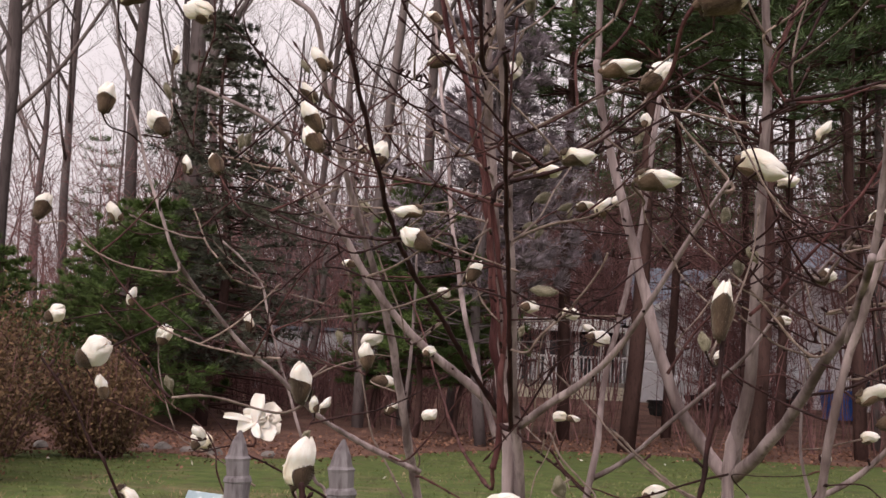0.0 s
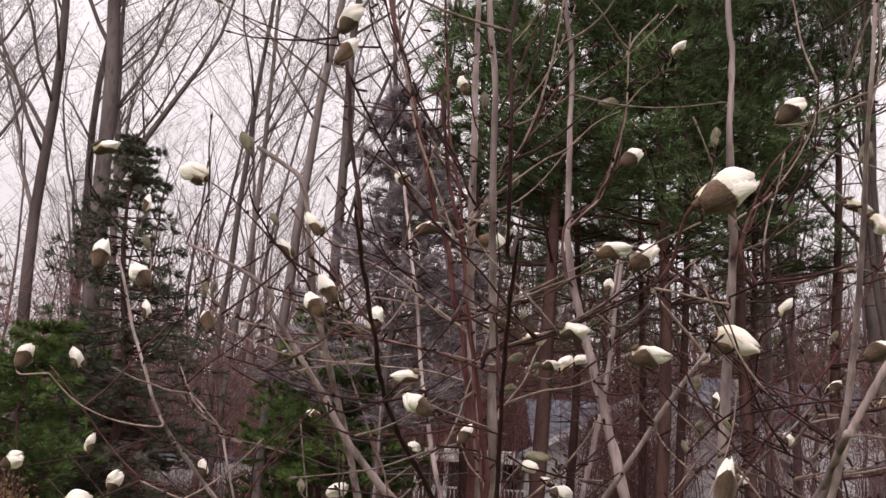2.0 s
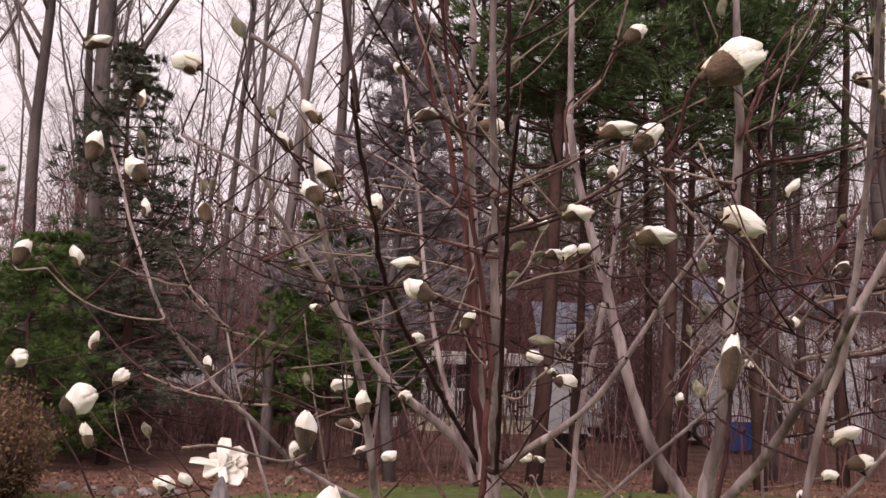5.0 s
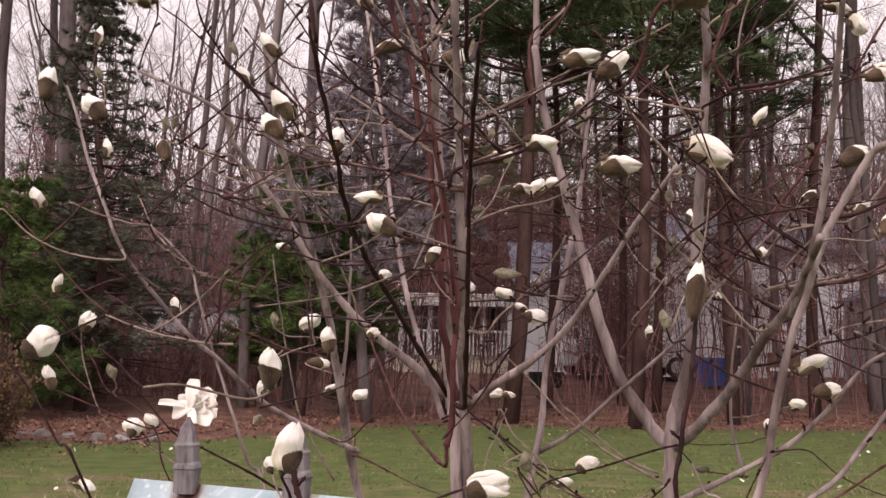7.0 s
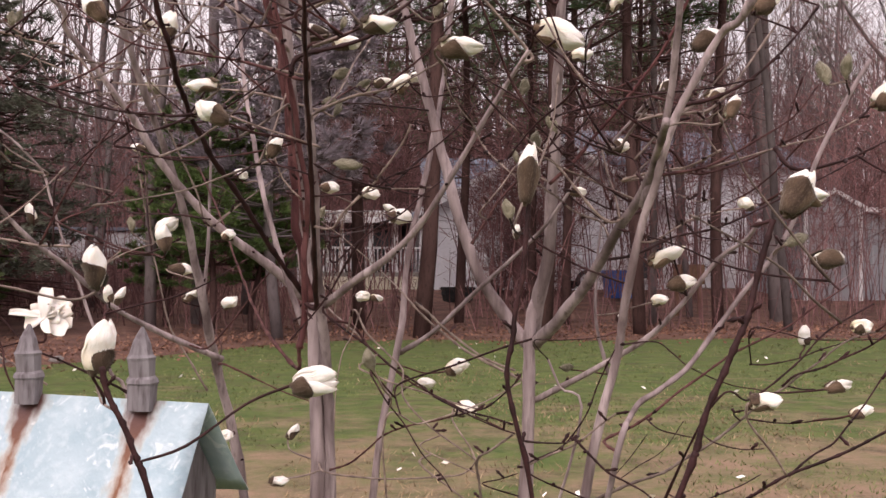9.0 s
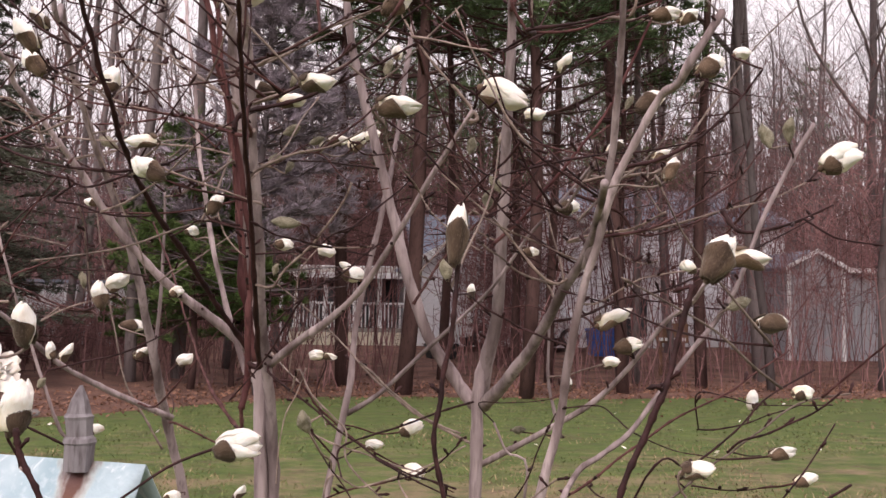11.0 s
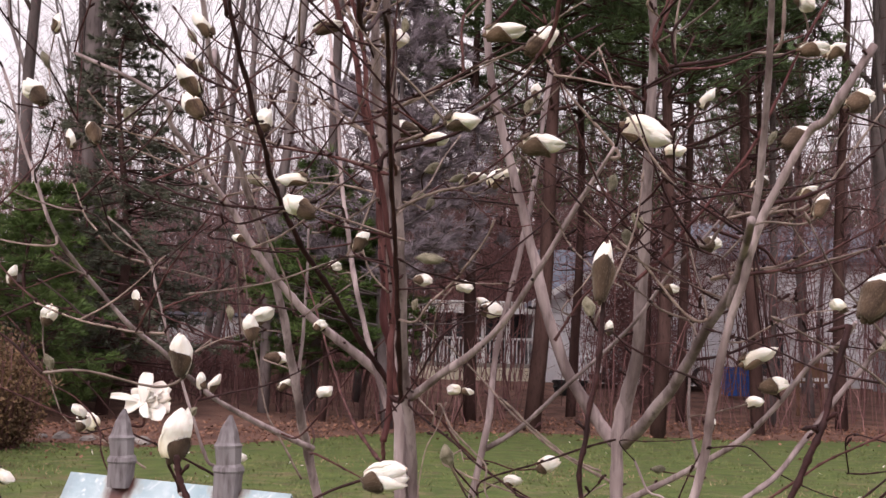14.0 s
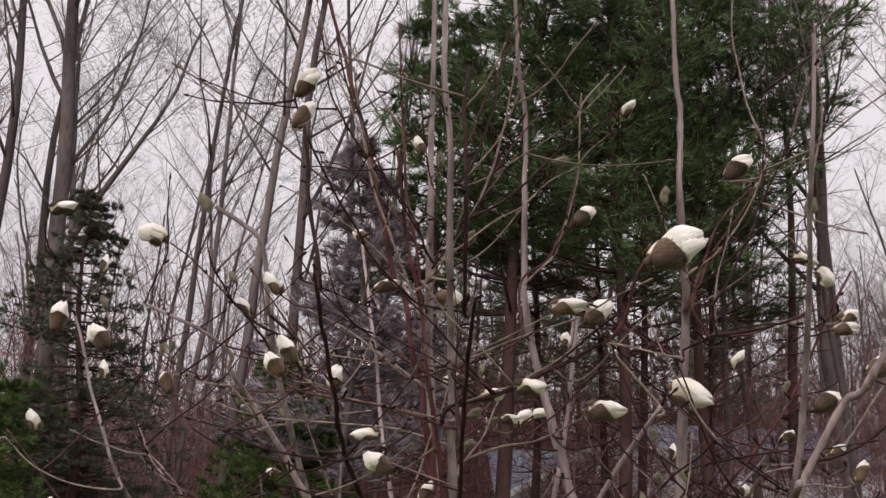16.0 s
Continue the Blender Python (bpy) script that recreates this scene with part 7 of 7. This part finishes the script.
stem("twig", 0.0025, 0.0018, (0.628, 2.000, 1.384), (0.653, 1.990, 1.400), (0.682, 1.980, 1.417), (0.711, 1.970, 1.425), (0.748, 1.960, 1.431), (0.768, 1.950, 1.434))
stem("twig", 0.0021, 0.0016, (0.697, 2.000, 1.391), (0.725, 1.988, 1.386), (0.761, 1.975, 1.381), (0.796, 1.962, 1.377), (0.822, 1.950, 1.380))
stem("darktwig", 0.0021, 0.0015, (0.519, 2.000, 1.345), (0.499, 2.000, 1.356), (0.478, 2.000, 1.366), (0.458, 2.000, 1.377), (0.446, 2.000, 1.387))
stem("tantwig", 0.0018, 0.0013, (0.698, 2.000, 1.556), (0.703, 1.967, 1.563), (0.703, 1.933, 1.568), (0.695, 1.900, 1.571))
stem("twig", 0.0021, 0.0015, (0.640, 2.100, 1.524), (0.662, 2.100, 1.518), (0.684, 2.100, 1.507))
stem("twig", 0.0021, 0.0015, (0.684, 2.100, 1.469), (0.695, 2.067, 1.454), (0.709, 2.033, 1.444), (0.718, 2.000, 1.447))
stem("tantwig", 0.0031, 0.0023, (-0.231, 2.400, 1.645), (-0.240, 2.393, 1.669), (-0.260, 2.386, 1.698), (-0.275, 2.379, 1.713), (-0.289, 2.371, 1.723), (-0.322, 2.364, 1.724), (-0.360, 2.357, 1.733), (-0.398, 2.350, 1.740))
stem("tantwig", 0.0028, 0.0021, (-0.188, 2.400, 1.700), (-0.222, 2.394, 1.695), (-0.256, 2.388, 1.701), (-0.285, 2.381, 1.709), (-0.314, 2.375, 1.722), (-0.343, 2.369, 1.733), (-0.382, 2.362, 1.755), (-0.407, 2.356, 1.778), (-0.426, 2.350, 1.802))
stem("darktwig", 0.0026, 0.0018, (-0.188, 2.150, 1.737), (-0.204, 2.136, 1.765), (-0.220, 2.121, 1.783), (-0.239, 2.107, 1.806), (-0.259, 2.093, 1.823), (-0.273, 2.079, 1.845), (-0.288, 2.064, 1.866), (-0.296, 2.050, 1.887))
stem("twig", 0.0027, 0.0020, (-0.223, 2.300, 1.776), (-0.194, 2.280, 1.753), (-0.166, 2.260, 1.730), (-0.124, 2.240, 1.703), (-0.075, 2.220, 1.691), (-0.026, 2.200, 1.680))
stem("darktwig", 0.0016, 0.0011, (-0.175, 2.200, 1.740), (-0.142, 2.167, 1.743), (-0.119, 2.133, 1.747), (-0.102, 2.100, 1.755))
stem("twig", 0.0024, 0.0017, (-0.130, 2.200, 1.770), (-0.098, 2.167, 1.753), (-0.048, 2.133, 1.741), (-0.001, 2.100, 1.729))
stem("darktwig", 0.0017, 0.0011, (-0.012, 2.200, 1.797), (-0.047, 2.180, 1.805), (-0.073, 2.160, 1.826), (-0.089, 2.140, 1.852), (-0.101, 2.120, 1.882), (-0.108, 2.100, 1.911))
stem("darktwig", 0.0017, 0.0012, (-0.014, 2.200, 1.842), (-0.050, 2.188, 1.850), (-0.085, 2.175, 1.861), (-0.120, 2.163, 1.871), (-0.154, 2.150, 1.880))

bud("h", 0.057, -0.580, 2.246, 1.818, 0.17, -0.02, 0.98)
bud("h", 0.063, -0.567, 2.490, 1.829, -0.64, 0.07, 0.77)
bud("c", 0.042, -0.589, 2.600, 1.922, -0.34, -0.18, 0.94)
bud("h", 0.052, -0.704, 3.161, 1.871, -0.09, -0.04, 1.00)
bud("b", 0.042, -0.382, 2.249, 1.707, -0.42, 0.19, 0.91)
bud("c", 0.039, -0.506, 2.976, 1.902, 0.17, 0.19, 0.98)
bud("h", 0.055, -0.790, 2.900, 1.708, -0.34, -0.27, 0.94)
bud("h", 0.049, -0.749, 2.942, 1.516, 0.26, -0.23, 0.97)
bud("w", 0.063, -0.748, 3.210, 1.437, 0.50, -0.32, 0.87)
bud("w", 0.072, -0.584, 2.300, 1.378, 0.87, -0.09, 0.50)
bud("h", 0.046, -0.569, 2.300, 1.320, -0.17, -0.33, 0.98)
bud("c", 0.036, -0.513, 2.502, 1.326, -0.34, -0.08, 0.94)
bud("w", 0.045, -0.536, 2.822, 1.199, 0.34, 0.04, 0.94)
bud("w", 0.032, -0.396, 2.309, 1.248, -0.64, -0.18, 0.77)
bud("h", 0.041, -0.475, 2.200, 1.150, 0.94, 0.06, -0.34)
bud("c", 0.043, -0.365, 2.900, 2.065, -0.57, 0.00, 0.82)
bud("b", 0.053, -0.294, 2.600, 1.926, -0.50, -0.34, 0.87)
bud("h", 0.046, -0.178, 2.047, 1.713, -0.64, -0.01, 0.77)
bud("h", 0.048, -0.143, 1.839, 1.700, -0.57, -0.19, 0.82)
bud("h", 0.051, -0.205, 2.220, 1.890, -0.57, -0.10, 0.82)
bud("c", 0.051, -0.220, 2.973, 1.750, -0.87, -0.18, 0.50)
bud("h", 0.035, -0.233, 2.870, 1.604, -0.98, 0.07, 0.17)
bud("h", 0.055, -0.518, 3.158, 1.478, -0.17, -0.09, 0.98)
bud("h", 0.062, -0.161, 1.973, 1.346, -0.03, -0.26, 1.00)
bud("w", 0.035, -0.230, 2.487, 1.298, -0.17, -0.02, 0.98)
bud("c", 0.025, -0.227, 2.409, 1.245, 0.50, 0.12, 0.87)
bud("c", 0.039, -0.249, 2.892, 1.441, -0.09, -0.17, 1.00)
bud("w", 0.057, -0.160, 2.775, 1.435, 0.77, -0.22, 0.64)
bud("h", 0.041, -0.087, 2.101, 1.389, -0.09, -0.12, 1.00)
bud("h", 0.056, -0.149, 2.960, 1.343, 1.00, 0.21, 0.00)
bud("h", 0.041, -0.117, 2.856, 1.289, 0.77, 0.24, 0.64)
bud("w", 0.043, -0.058, 3.188, 1.264, 0.87, 0.05, 0.50)
bud("h", 0.025, 0.001, 2.616, 1.528, 0.00, 0.19, 1.00)
bud("h", 0.039, 0.074, 2.097, 1.525, 0.50, 0.16, 0.87)
bud("h", 0.051, -0.009, 1.965, 1.555, -0.87, -0.12, 0.50)
bud("h", 0.049, -0.030, 2.050, 1.608, -1.00, -0.29, 0.00)
bud("w", 0.029, -0.022, 2.564, 1.408, 0.87, 0.04, 0.50)
bud("w", 0.044, -0.083, 2.118, 1.708, 0.17, -0.02, 0.98)
bud("b", 0.052, 0.000, 2.256, 1.904, 0.94, -0.13, 0.34)
bud("h", 0.051, 0.116, 2.233, 1.878, 1.00, -0.21, 0.00)
bud("c", 0.028, 0.132, 2.089, 1.858, 0.17, -0.11, 0.98)
bud("h", 0.055, 0.130, 2.246, 1.728, -1.00, -0.07, 0.03)
bud("c", 0.027, 0.186, 2.339, 1.768, 0.34, -0.19, 0.94)
bud("c", 0.036, 0.234, 2.541, 1.697, 0.94, -0.17, 0.34)
bud("w", 0.049, 0.318, 2.700, 1.728, 0.50, -0.08, 0.87)
bud("c", 0.029, 0.160, 2.265, 1.620, 0.94, 0.17, 0.34)
bud("c", 0.045, 0.176, 1.976, 1.487, -1.00, 0.00, 0.03)
bud("w", 0.043, 0.266, 2.834, 1.509, 1.00, -0.18, 0.00)
bud("h", 0.039, 0.312, 2.902, 1.480, -0.87, -0.18, 0.50)
bud("w", 0.052, 0.314, 2.665, 1.450, 0.99, -0.08, -0.14)
bud("h", 0.050, 0.218, 1.900, 1.671, 0.98, -0.23, 0.17)
bud("h", 0.059, 0.272, 1.884, 1.793, 0.98, -0.23, 0.21)
bud("h", 0.056, 0.327, 1.937, 1.795, 0.77, -0.04, 0.64)
bud("h", 0.060, 0.323, 1.860, 1.635, 1.00, -0.30, 0.09)
bud("w", 0.080, 0.490, 1.998, 1.685, 0.98, -0.06, -0.21)
bud("h", 0.086, 0.373, 1.651, 1.822, 0.88, -0.10, 0.46)
bud("w", 0.032, 0.383, 2.536, 1.872, 0.00, 0.07, 1.00)
bud("c", 0.035, 0.345, 2.317, 1.792, 0.17, 0.10, 0.98)
bud("c", 0.033, 0.469, 2.166, 1.636, 0.34, 0.06, 0.94)
bud("h", 0.035, 0.577, 2.436, 1.637, 0.17, 0.06, 0.98)
bud("c", 0.032, 0.481, 2.027, 1.558, -0.50, -0.13, 0.87)
bud("c", 0.039, 0.541, 2.422, 1.580, -0.09, 0.05, 1.00)
bud("c", 0.032, 0.472, 2.262, 1.533, -0.42, -0.15, 0.91)
bud("c", 0.033, 0.387, 1.873, 1.422, -0.17, -0.01, 0.98)
bud("h", 0.032, 0.551, 2.659, 1.422, 0.00, -0.15, 1.00)
bud("s", 0.058, 0.368, 1.650, 1.451, 0.09, -0.08, 1.00)
bud("h", 0.033, 0.629, 2.451, 1.489, 1.00, -0.31, 0.09)
bud("h", 0.041, 0.609, 2.128, 1.769, 0.50, -0.20, 0.87)
bud("b", 0.040, 0.699, 2.155, 1.640, 0.77, 0.23, 0.64)
bud("b", 0.047, 0.695, 1.961, 1.674, 0.82, -0.21, 0.57)
bud("c", 0.035, 0.816, 2.445, 1.776, 0.50, 0.06, 0.87)
bud("h", 0.034, 0.728, 2.013, 1.606, 0.87, 0.04, 0.50)
bud("h", 0.044, 0.659, 2.295, 1.555, 0.98, 0.08, 0.17)
bud("h", 0.063, 0.685, 2.106, 1.367, 0.87, -0.06, 0.50)
bud("w", 0.035, 0.762, 2.382, 1.289, 0.94, 0.01, 0.34)
bud("h", 0.045, 0.710, 2.110, 1.322, 0.97, -0.31, 0.26)
bud("h", 0.030, 0.608, 2.098, 1.264, 0.00, -0.31, 1.00)
bud("c", 0.037, 0.207, 1.971, 1.216, -0.50, -0.23, 0.87)
bud("w", 0.059, 0.132, 1.724, 1.211, 0.98, -0.26, 0.21)
bud("w", 0.059, 0.453, 2.820, 1.134, 0.91, -0.29, 0.42)
bud("w", 0.040, 0.723, 2.000, 1.887, 0.64, -0.27, -0.77)
bud("h", 0.043, 0.662, 1.800, 1.757, 0.98, -0.02, 0.17)
bud("c", 0.031, 0.617, 2.490, 1.157, 1.00, -0.24, 0.00)
bud("w", 0.025, -0.148, 1.886, 1.216, -0.17, 0.22, 0.98)
bud("w", 0.067, -0.113, 1.726, 1.254, 0.17, 0.06, 0.98)
bud("c", 0.043, -0.543, 3.063, 1.915, 0.17, -0.03, 0.98)
bud("w", 0.031, -0.173, 2.600, 1.813, 0.94, 0.07, 0.34)
bud("h", 0.048, -0.250, 2.739, 1.290, 0.50, -0.19, 0.87)
bud("w", 0.057, -0.575, 3.000, 1.191, -0.77, 0.21, 0.64)
bud("w", 0.043, -0.261, 3.200, 1.097, 0.98, 0.15, 0.17)
bud("w", 0.042, -0.055, 3.200, 1.265, 0.77, 0.09, 0.64)
bud("w", 0.030, 0.000, 2.602, 1.527, 1.00, -0.06, 0.00)
bud("w", 0.043, 0.175, 2.754, 1.514, 1.00, 0.16, 0.00)
bud("c", 0.028, 0.158, 2.738, 1.462, 0.17, 0.10, 0.98)
bud("h", 0.046, 0.185, 2.121, 1.690, 0.97, 0.05, 0.26)
bud("c", 0.029, 0.244, 2.602, 1.697, 0.17, 0.20, 0.98)
bud("h", 0.042, 0.276, 2.600, 1.711, 0.98, 0.03, 0.17)
bud("w", 0.037, 0.346, 2.649, 1.732, 0.87, -0.13, 0.50)
bud("c", 0.034, 0.183, 2.514, 1.644, 0.50, -0.02, 0.87)
bud("c", 0.038, 0.187, 2.444, 1.698, 0.94, -0.23, 0.34)
bud("w", 0.044, 0.623, 2.398, 1.737, 0.98, -0.23, 0.17)
bud("b", 0.035, 0.667, 1.798, 1.553, 0.42, 0.09, 0.91)
bud("h", 0.051, 0.801, 2.000, 1.740, 0.87, 0.12, 0.50)
bud("w", 0.034, 0.850, 2.000, 1.762, 0.94, 0.23, 0.34)
bud("h", 0.046, 0.816, 2.134, 1.856, 0.82, 0.16, 0.57)
bud("b", 0.049, 0.572, 1.400, 1.412, 0.50, -0.02, 0.87)
bud("b", 0.064, 0.817, 1.900, 1.449, 1.00, -0.30, 0.00)
bud("c", 0.039, 0.802, 1.900, 1.383, 0.94, -0.06, 0.34)
bud("b", 0.051, 0.848, 1.900, 1.358, 1.00, 0.21, 0.09)
bud("w", 0.035, 0.905, 2.100, 1.239, 0.00, 0.12, 1.00)
bud("h", 0.041, 0.639, 1.630, 1.193, 0.97, -0.06, 0.26)
bud("h", 0.040, 0.863, 1.900, 1.180, 0.97, -0.08, 0.26)
bud("h", 0.035, 0.896, 1.900, 1.143, 0.94, -0.22, 0.34)
bud("w", 0.045, 0.408, 2.386, 1.096, 0.98, -0.24, 0.17)
bud("w", 0.038, 0.346, 2.469, 1.134, 0.98, -0.31, 0.17)
bud("w", 0.039, -0.041, 2.800, 0.994, 0.98, 0.19, 0.17)
bud("h", 0.036, 0.101, 2.600, 1.031, 0.50, 0.03, 0.87)
bud("c", 0.040, 0.875, 1.900, 1.630, -0.17, -0.26, 0.98)
bud("w", 0.033, 0.246, 2.800, 1.287, -0.98, -0.10, 0.17)
bud("h", 0.033, 0.276, 2.800, 1.284, 1.00, -0.32, 0.00)
bud("b", 0.072, -0.783, 2.900, 2.224, 0.94, -0.22, 0.34)
bud("w", 0.058, -0.438, 2.280, 1.988, -0.87, 0.09, 0.50)
bud("h", 0.048, -0.669, 2.900, 2.085, 0.17, 0.04, 0.98)
bud("c", 0.046, -0.322, 2.120, 2.002, -0.42, -0.06, 0.91)
bud("h", 0.056, -0.145, 1.900, 2.142, 0.57, -0.19, 0.82)
bud("h", 0.055, -0.145, 1.900, 2.085, 0.57, 0.04, 0.82)
bud("h", 0.045, -0.061, 2.810, 2.159, -0.87, 0.22, 0.50)
bud("h", 0.034, 0.044, 2.100, 2.121, -0.34, -0.09, 0.94)
bud("c", 0.039, 0.082, 2.100, 2.095, -0.09, -0.31, 1.00)
bud("c", 0.035, 0.147, 2.200, 1.985, 0.17, -0.32, 0.98)
bud("h", 0.038, 0.419, 2.100, 2.217, 0.64, -0.30, 0.77)
bud("c", 0.042, 0.299, 2.100, 2.103, 0.98, 0.23, 0.17)
bud("h", 0.042, 0.301, 1.913, 1.944, 0.77, -0.03, 0.64)
bud("c", 0.035, 0.376, 1.723, 1.920, 0.00, 0.15, 1.00)
bud("h", 0.063, 0.599, 2.050, 2.093, 0.71, -0.25, 0.71)
bud("c", 0.041, 0.663, 1.900, 1.974, 0.50, -0.19, 0.87)
bud("h", 0.051, 0.690, 2.000, 1.916, 0.98, 0.07, -0.17)
bud("h", 0.053, -0.736, 2.383, 1.643, 0.34, 0.19, 0.94)
bud("w", 0.057, -0.884, 2.843, 1.463, 0.87, -0.15, 0.50)
bud("w", 0.030, 0.731, 1.910, 1.435, -0.87, -0.31, 0.50)
bud("c", 0.040, 0.843, 1.900, 1.621, -0.17, 0.17, 0.98)
bud("w", 0.074, 1.057, 2.100, 1.625, 0.87, -0.18, 0.50)
bud("w", 0.032, 0.844, 1.800, 1.268, 0.98, 0.09, 0.17)
bud("h", 0.035, 0.079, 2.400, 0.972, 0.98, -0.26, 0.17)


def open_flower(x, y, z):
    base = Vector((x, y, z)) - ORIGIN
    ob = thing("open_flower", "fully open white flower with floppy narrow petals", "")
    ob.parent = magnolia
    ob.matrix_local = Matrix.Translation(base)
    r = random.Random(5)
    ways = ((-0.070, -0.01, 0.020), (0.006, 0.0, 0.074), (0.046, 0.01, 0.050), (0.058, -0.01, 0.026), (0.060, 0.0, -0.004), (0.050, -0.015, -0.026), (0.022, -0.03, -0.022), (0.030, 0.015, 0.042),
            (-0.034, -0.015, 0.004), (0.016, -0.02, 0.034), (0.040, -0.02, 0.012), (-0.012, 0.02, 0.036))
    for k, w in enumerate(ways):
        w = Vector(w)
        side = w.cross(Vector((r.uniform(-0.3, 0.3), -1, 0.4))).normalized()
        nrm = side.cross(w).normalized()
        g = Geo()
        n = 8
        for lay in (0, 1):
            for j in range(n + 1):
                v = j / n
                wd = (0.009 if k == 0 else 0.012 + 0.005 * (k % 3)) * math.sin(math.pi * (0.10 + 0.74 * v)) ** 0.8 * (0.6 + 0.55 * v)
                c = w * v + nrm * (0.012 * math.sin(v * 3.0 + k)) + Vector((0, 0, -0.008 * v * v))
                for u in (-1, -0.4, 0.4, 1):
                    g.v.append(c + side * wd * u + nrm * (0.004 * u * u + 0.005 * math.sin(5 * v + 3 * u + k) * v - lay * 0.0012))
        for j in range(n):
            for i in range(3):
                a = j * 4 + i
                b = a + 4 * (n + 1)
                g.f.extend([(a, a + 1, a + 5, a + 4), (b, b + 4, b + 5, b + 1)])
        L = 4 * (n + 1)
        for j in range(n):
            a = j * 4
            g.f.extend([(a + 4, a + 4 + L, a + L, a), (a + 3, a + 3 + L, a + 7 + L, a + 7)])
        part("petal", g, M_OPEN, ob, smooth=True)
    g = Geo()
    g.tube([(0, 0, -0.02), (0, 0, 0.0), (0, 0, 0.014)], [0.004, 0.006, 0.002], 8)
    part("flower_core", g, M_FURG, ob, "greenish core", smooth=True)
    g = Geo()
    near = min((p for p, r, k in SKEL if p.z < base.z), key=lambda p: (p - base).length)
    g.tube(spline([base + Vector((0, 0, -0.015)), base + Vector((0, 0, -0.05)), near], 4), [0.003] * 9, 6)
    part("twig", g, M_TWIG, magnolia, smooth=True)


open_flower(-0.429, 2.893, 1.237)

# side twigs and spurs along the stems
tw = random.Random(21)
nodes = [s for s in SKEL if s[2] != "trunk" and 0.75 < s[0].z < 2.6]
high = [s for s in nodes if s[0].z > 1.25]
for k in range(120):
    p, r, kd = tw.choice(high)
    d = Vector((tw.uniform(-1, 1), tw.uniform(-0.6, 0.6), tw.uniform(-0.25, 0.9))).normalized()
    ln = tw.uniform(0.10, 0.32)
    pts = [p]
    for j in range(4):
        d = (d + rvec(0.17, tw) + Vector((0, 0, 0.06))).normalized()
        pts.append(pts[-1] + d * ln / 4)
    line = spline(pts, 3)
    g = Geo()
    g.tube(line, [0.0021 - 0.0011 * i / len(line) for i in range(len(line))], 5)
    e = line[-1]
    g.tube([e, e + d * 0.007, e + d * 0.018], [0.0014, 0.0027, 0.0006], 5)
    part("twig", g, (M_DARK, M_TWIG, M_TAN)[k % 3], magnolia, smooth=True)
g = Geo()
for k in range(760):
    p, r, kd = tw.choice(high if k % 2 else nodes)
    d = Vector((tw.uniform(-1, 1), tw.uniform(-1, 1), tw.uniform(-0.2, 1))).normalized()
    s = tw.uniform(0.005, 0.018)
    g.tube([p + d * r * 0.6, p + d * (r + s * 0.5), p + d * (r + s * 0.8), p + d * (r + s * 1.2)], [0.0022, 0.0018, 0.003, 0.0005], 5)
tagged(part("spur", g, M_DARK, magnolia, "short woody spurs with leaf buds", smooth=True), kind="stuff")
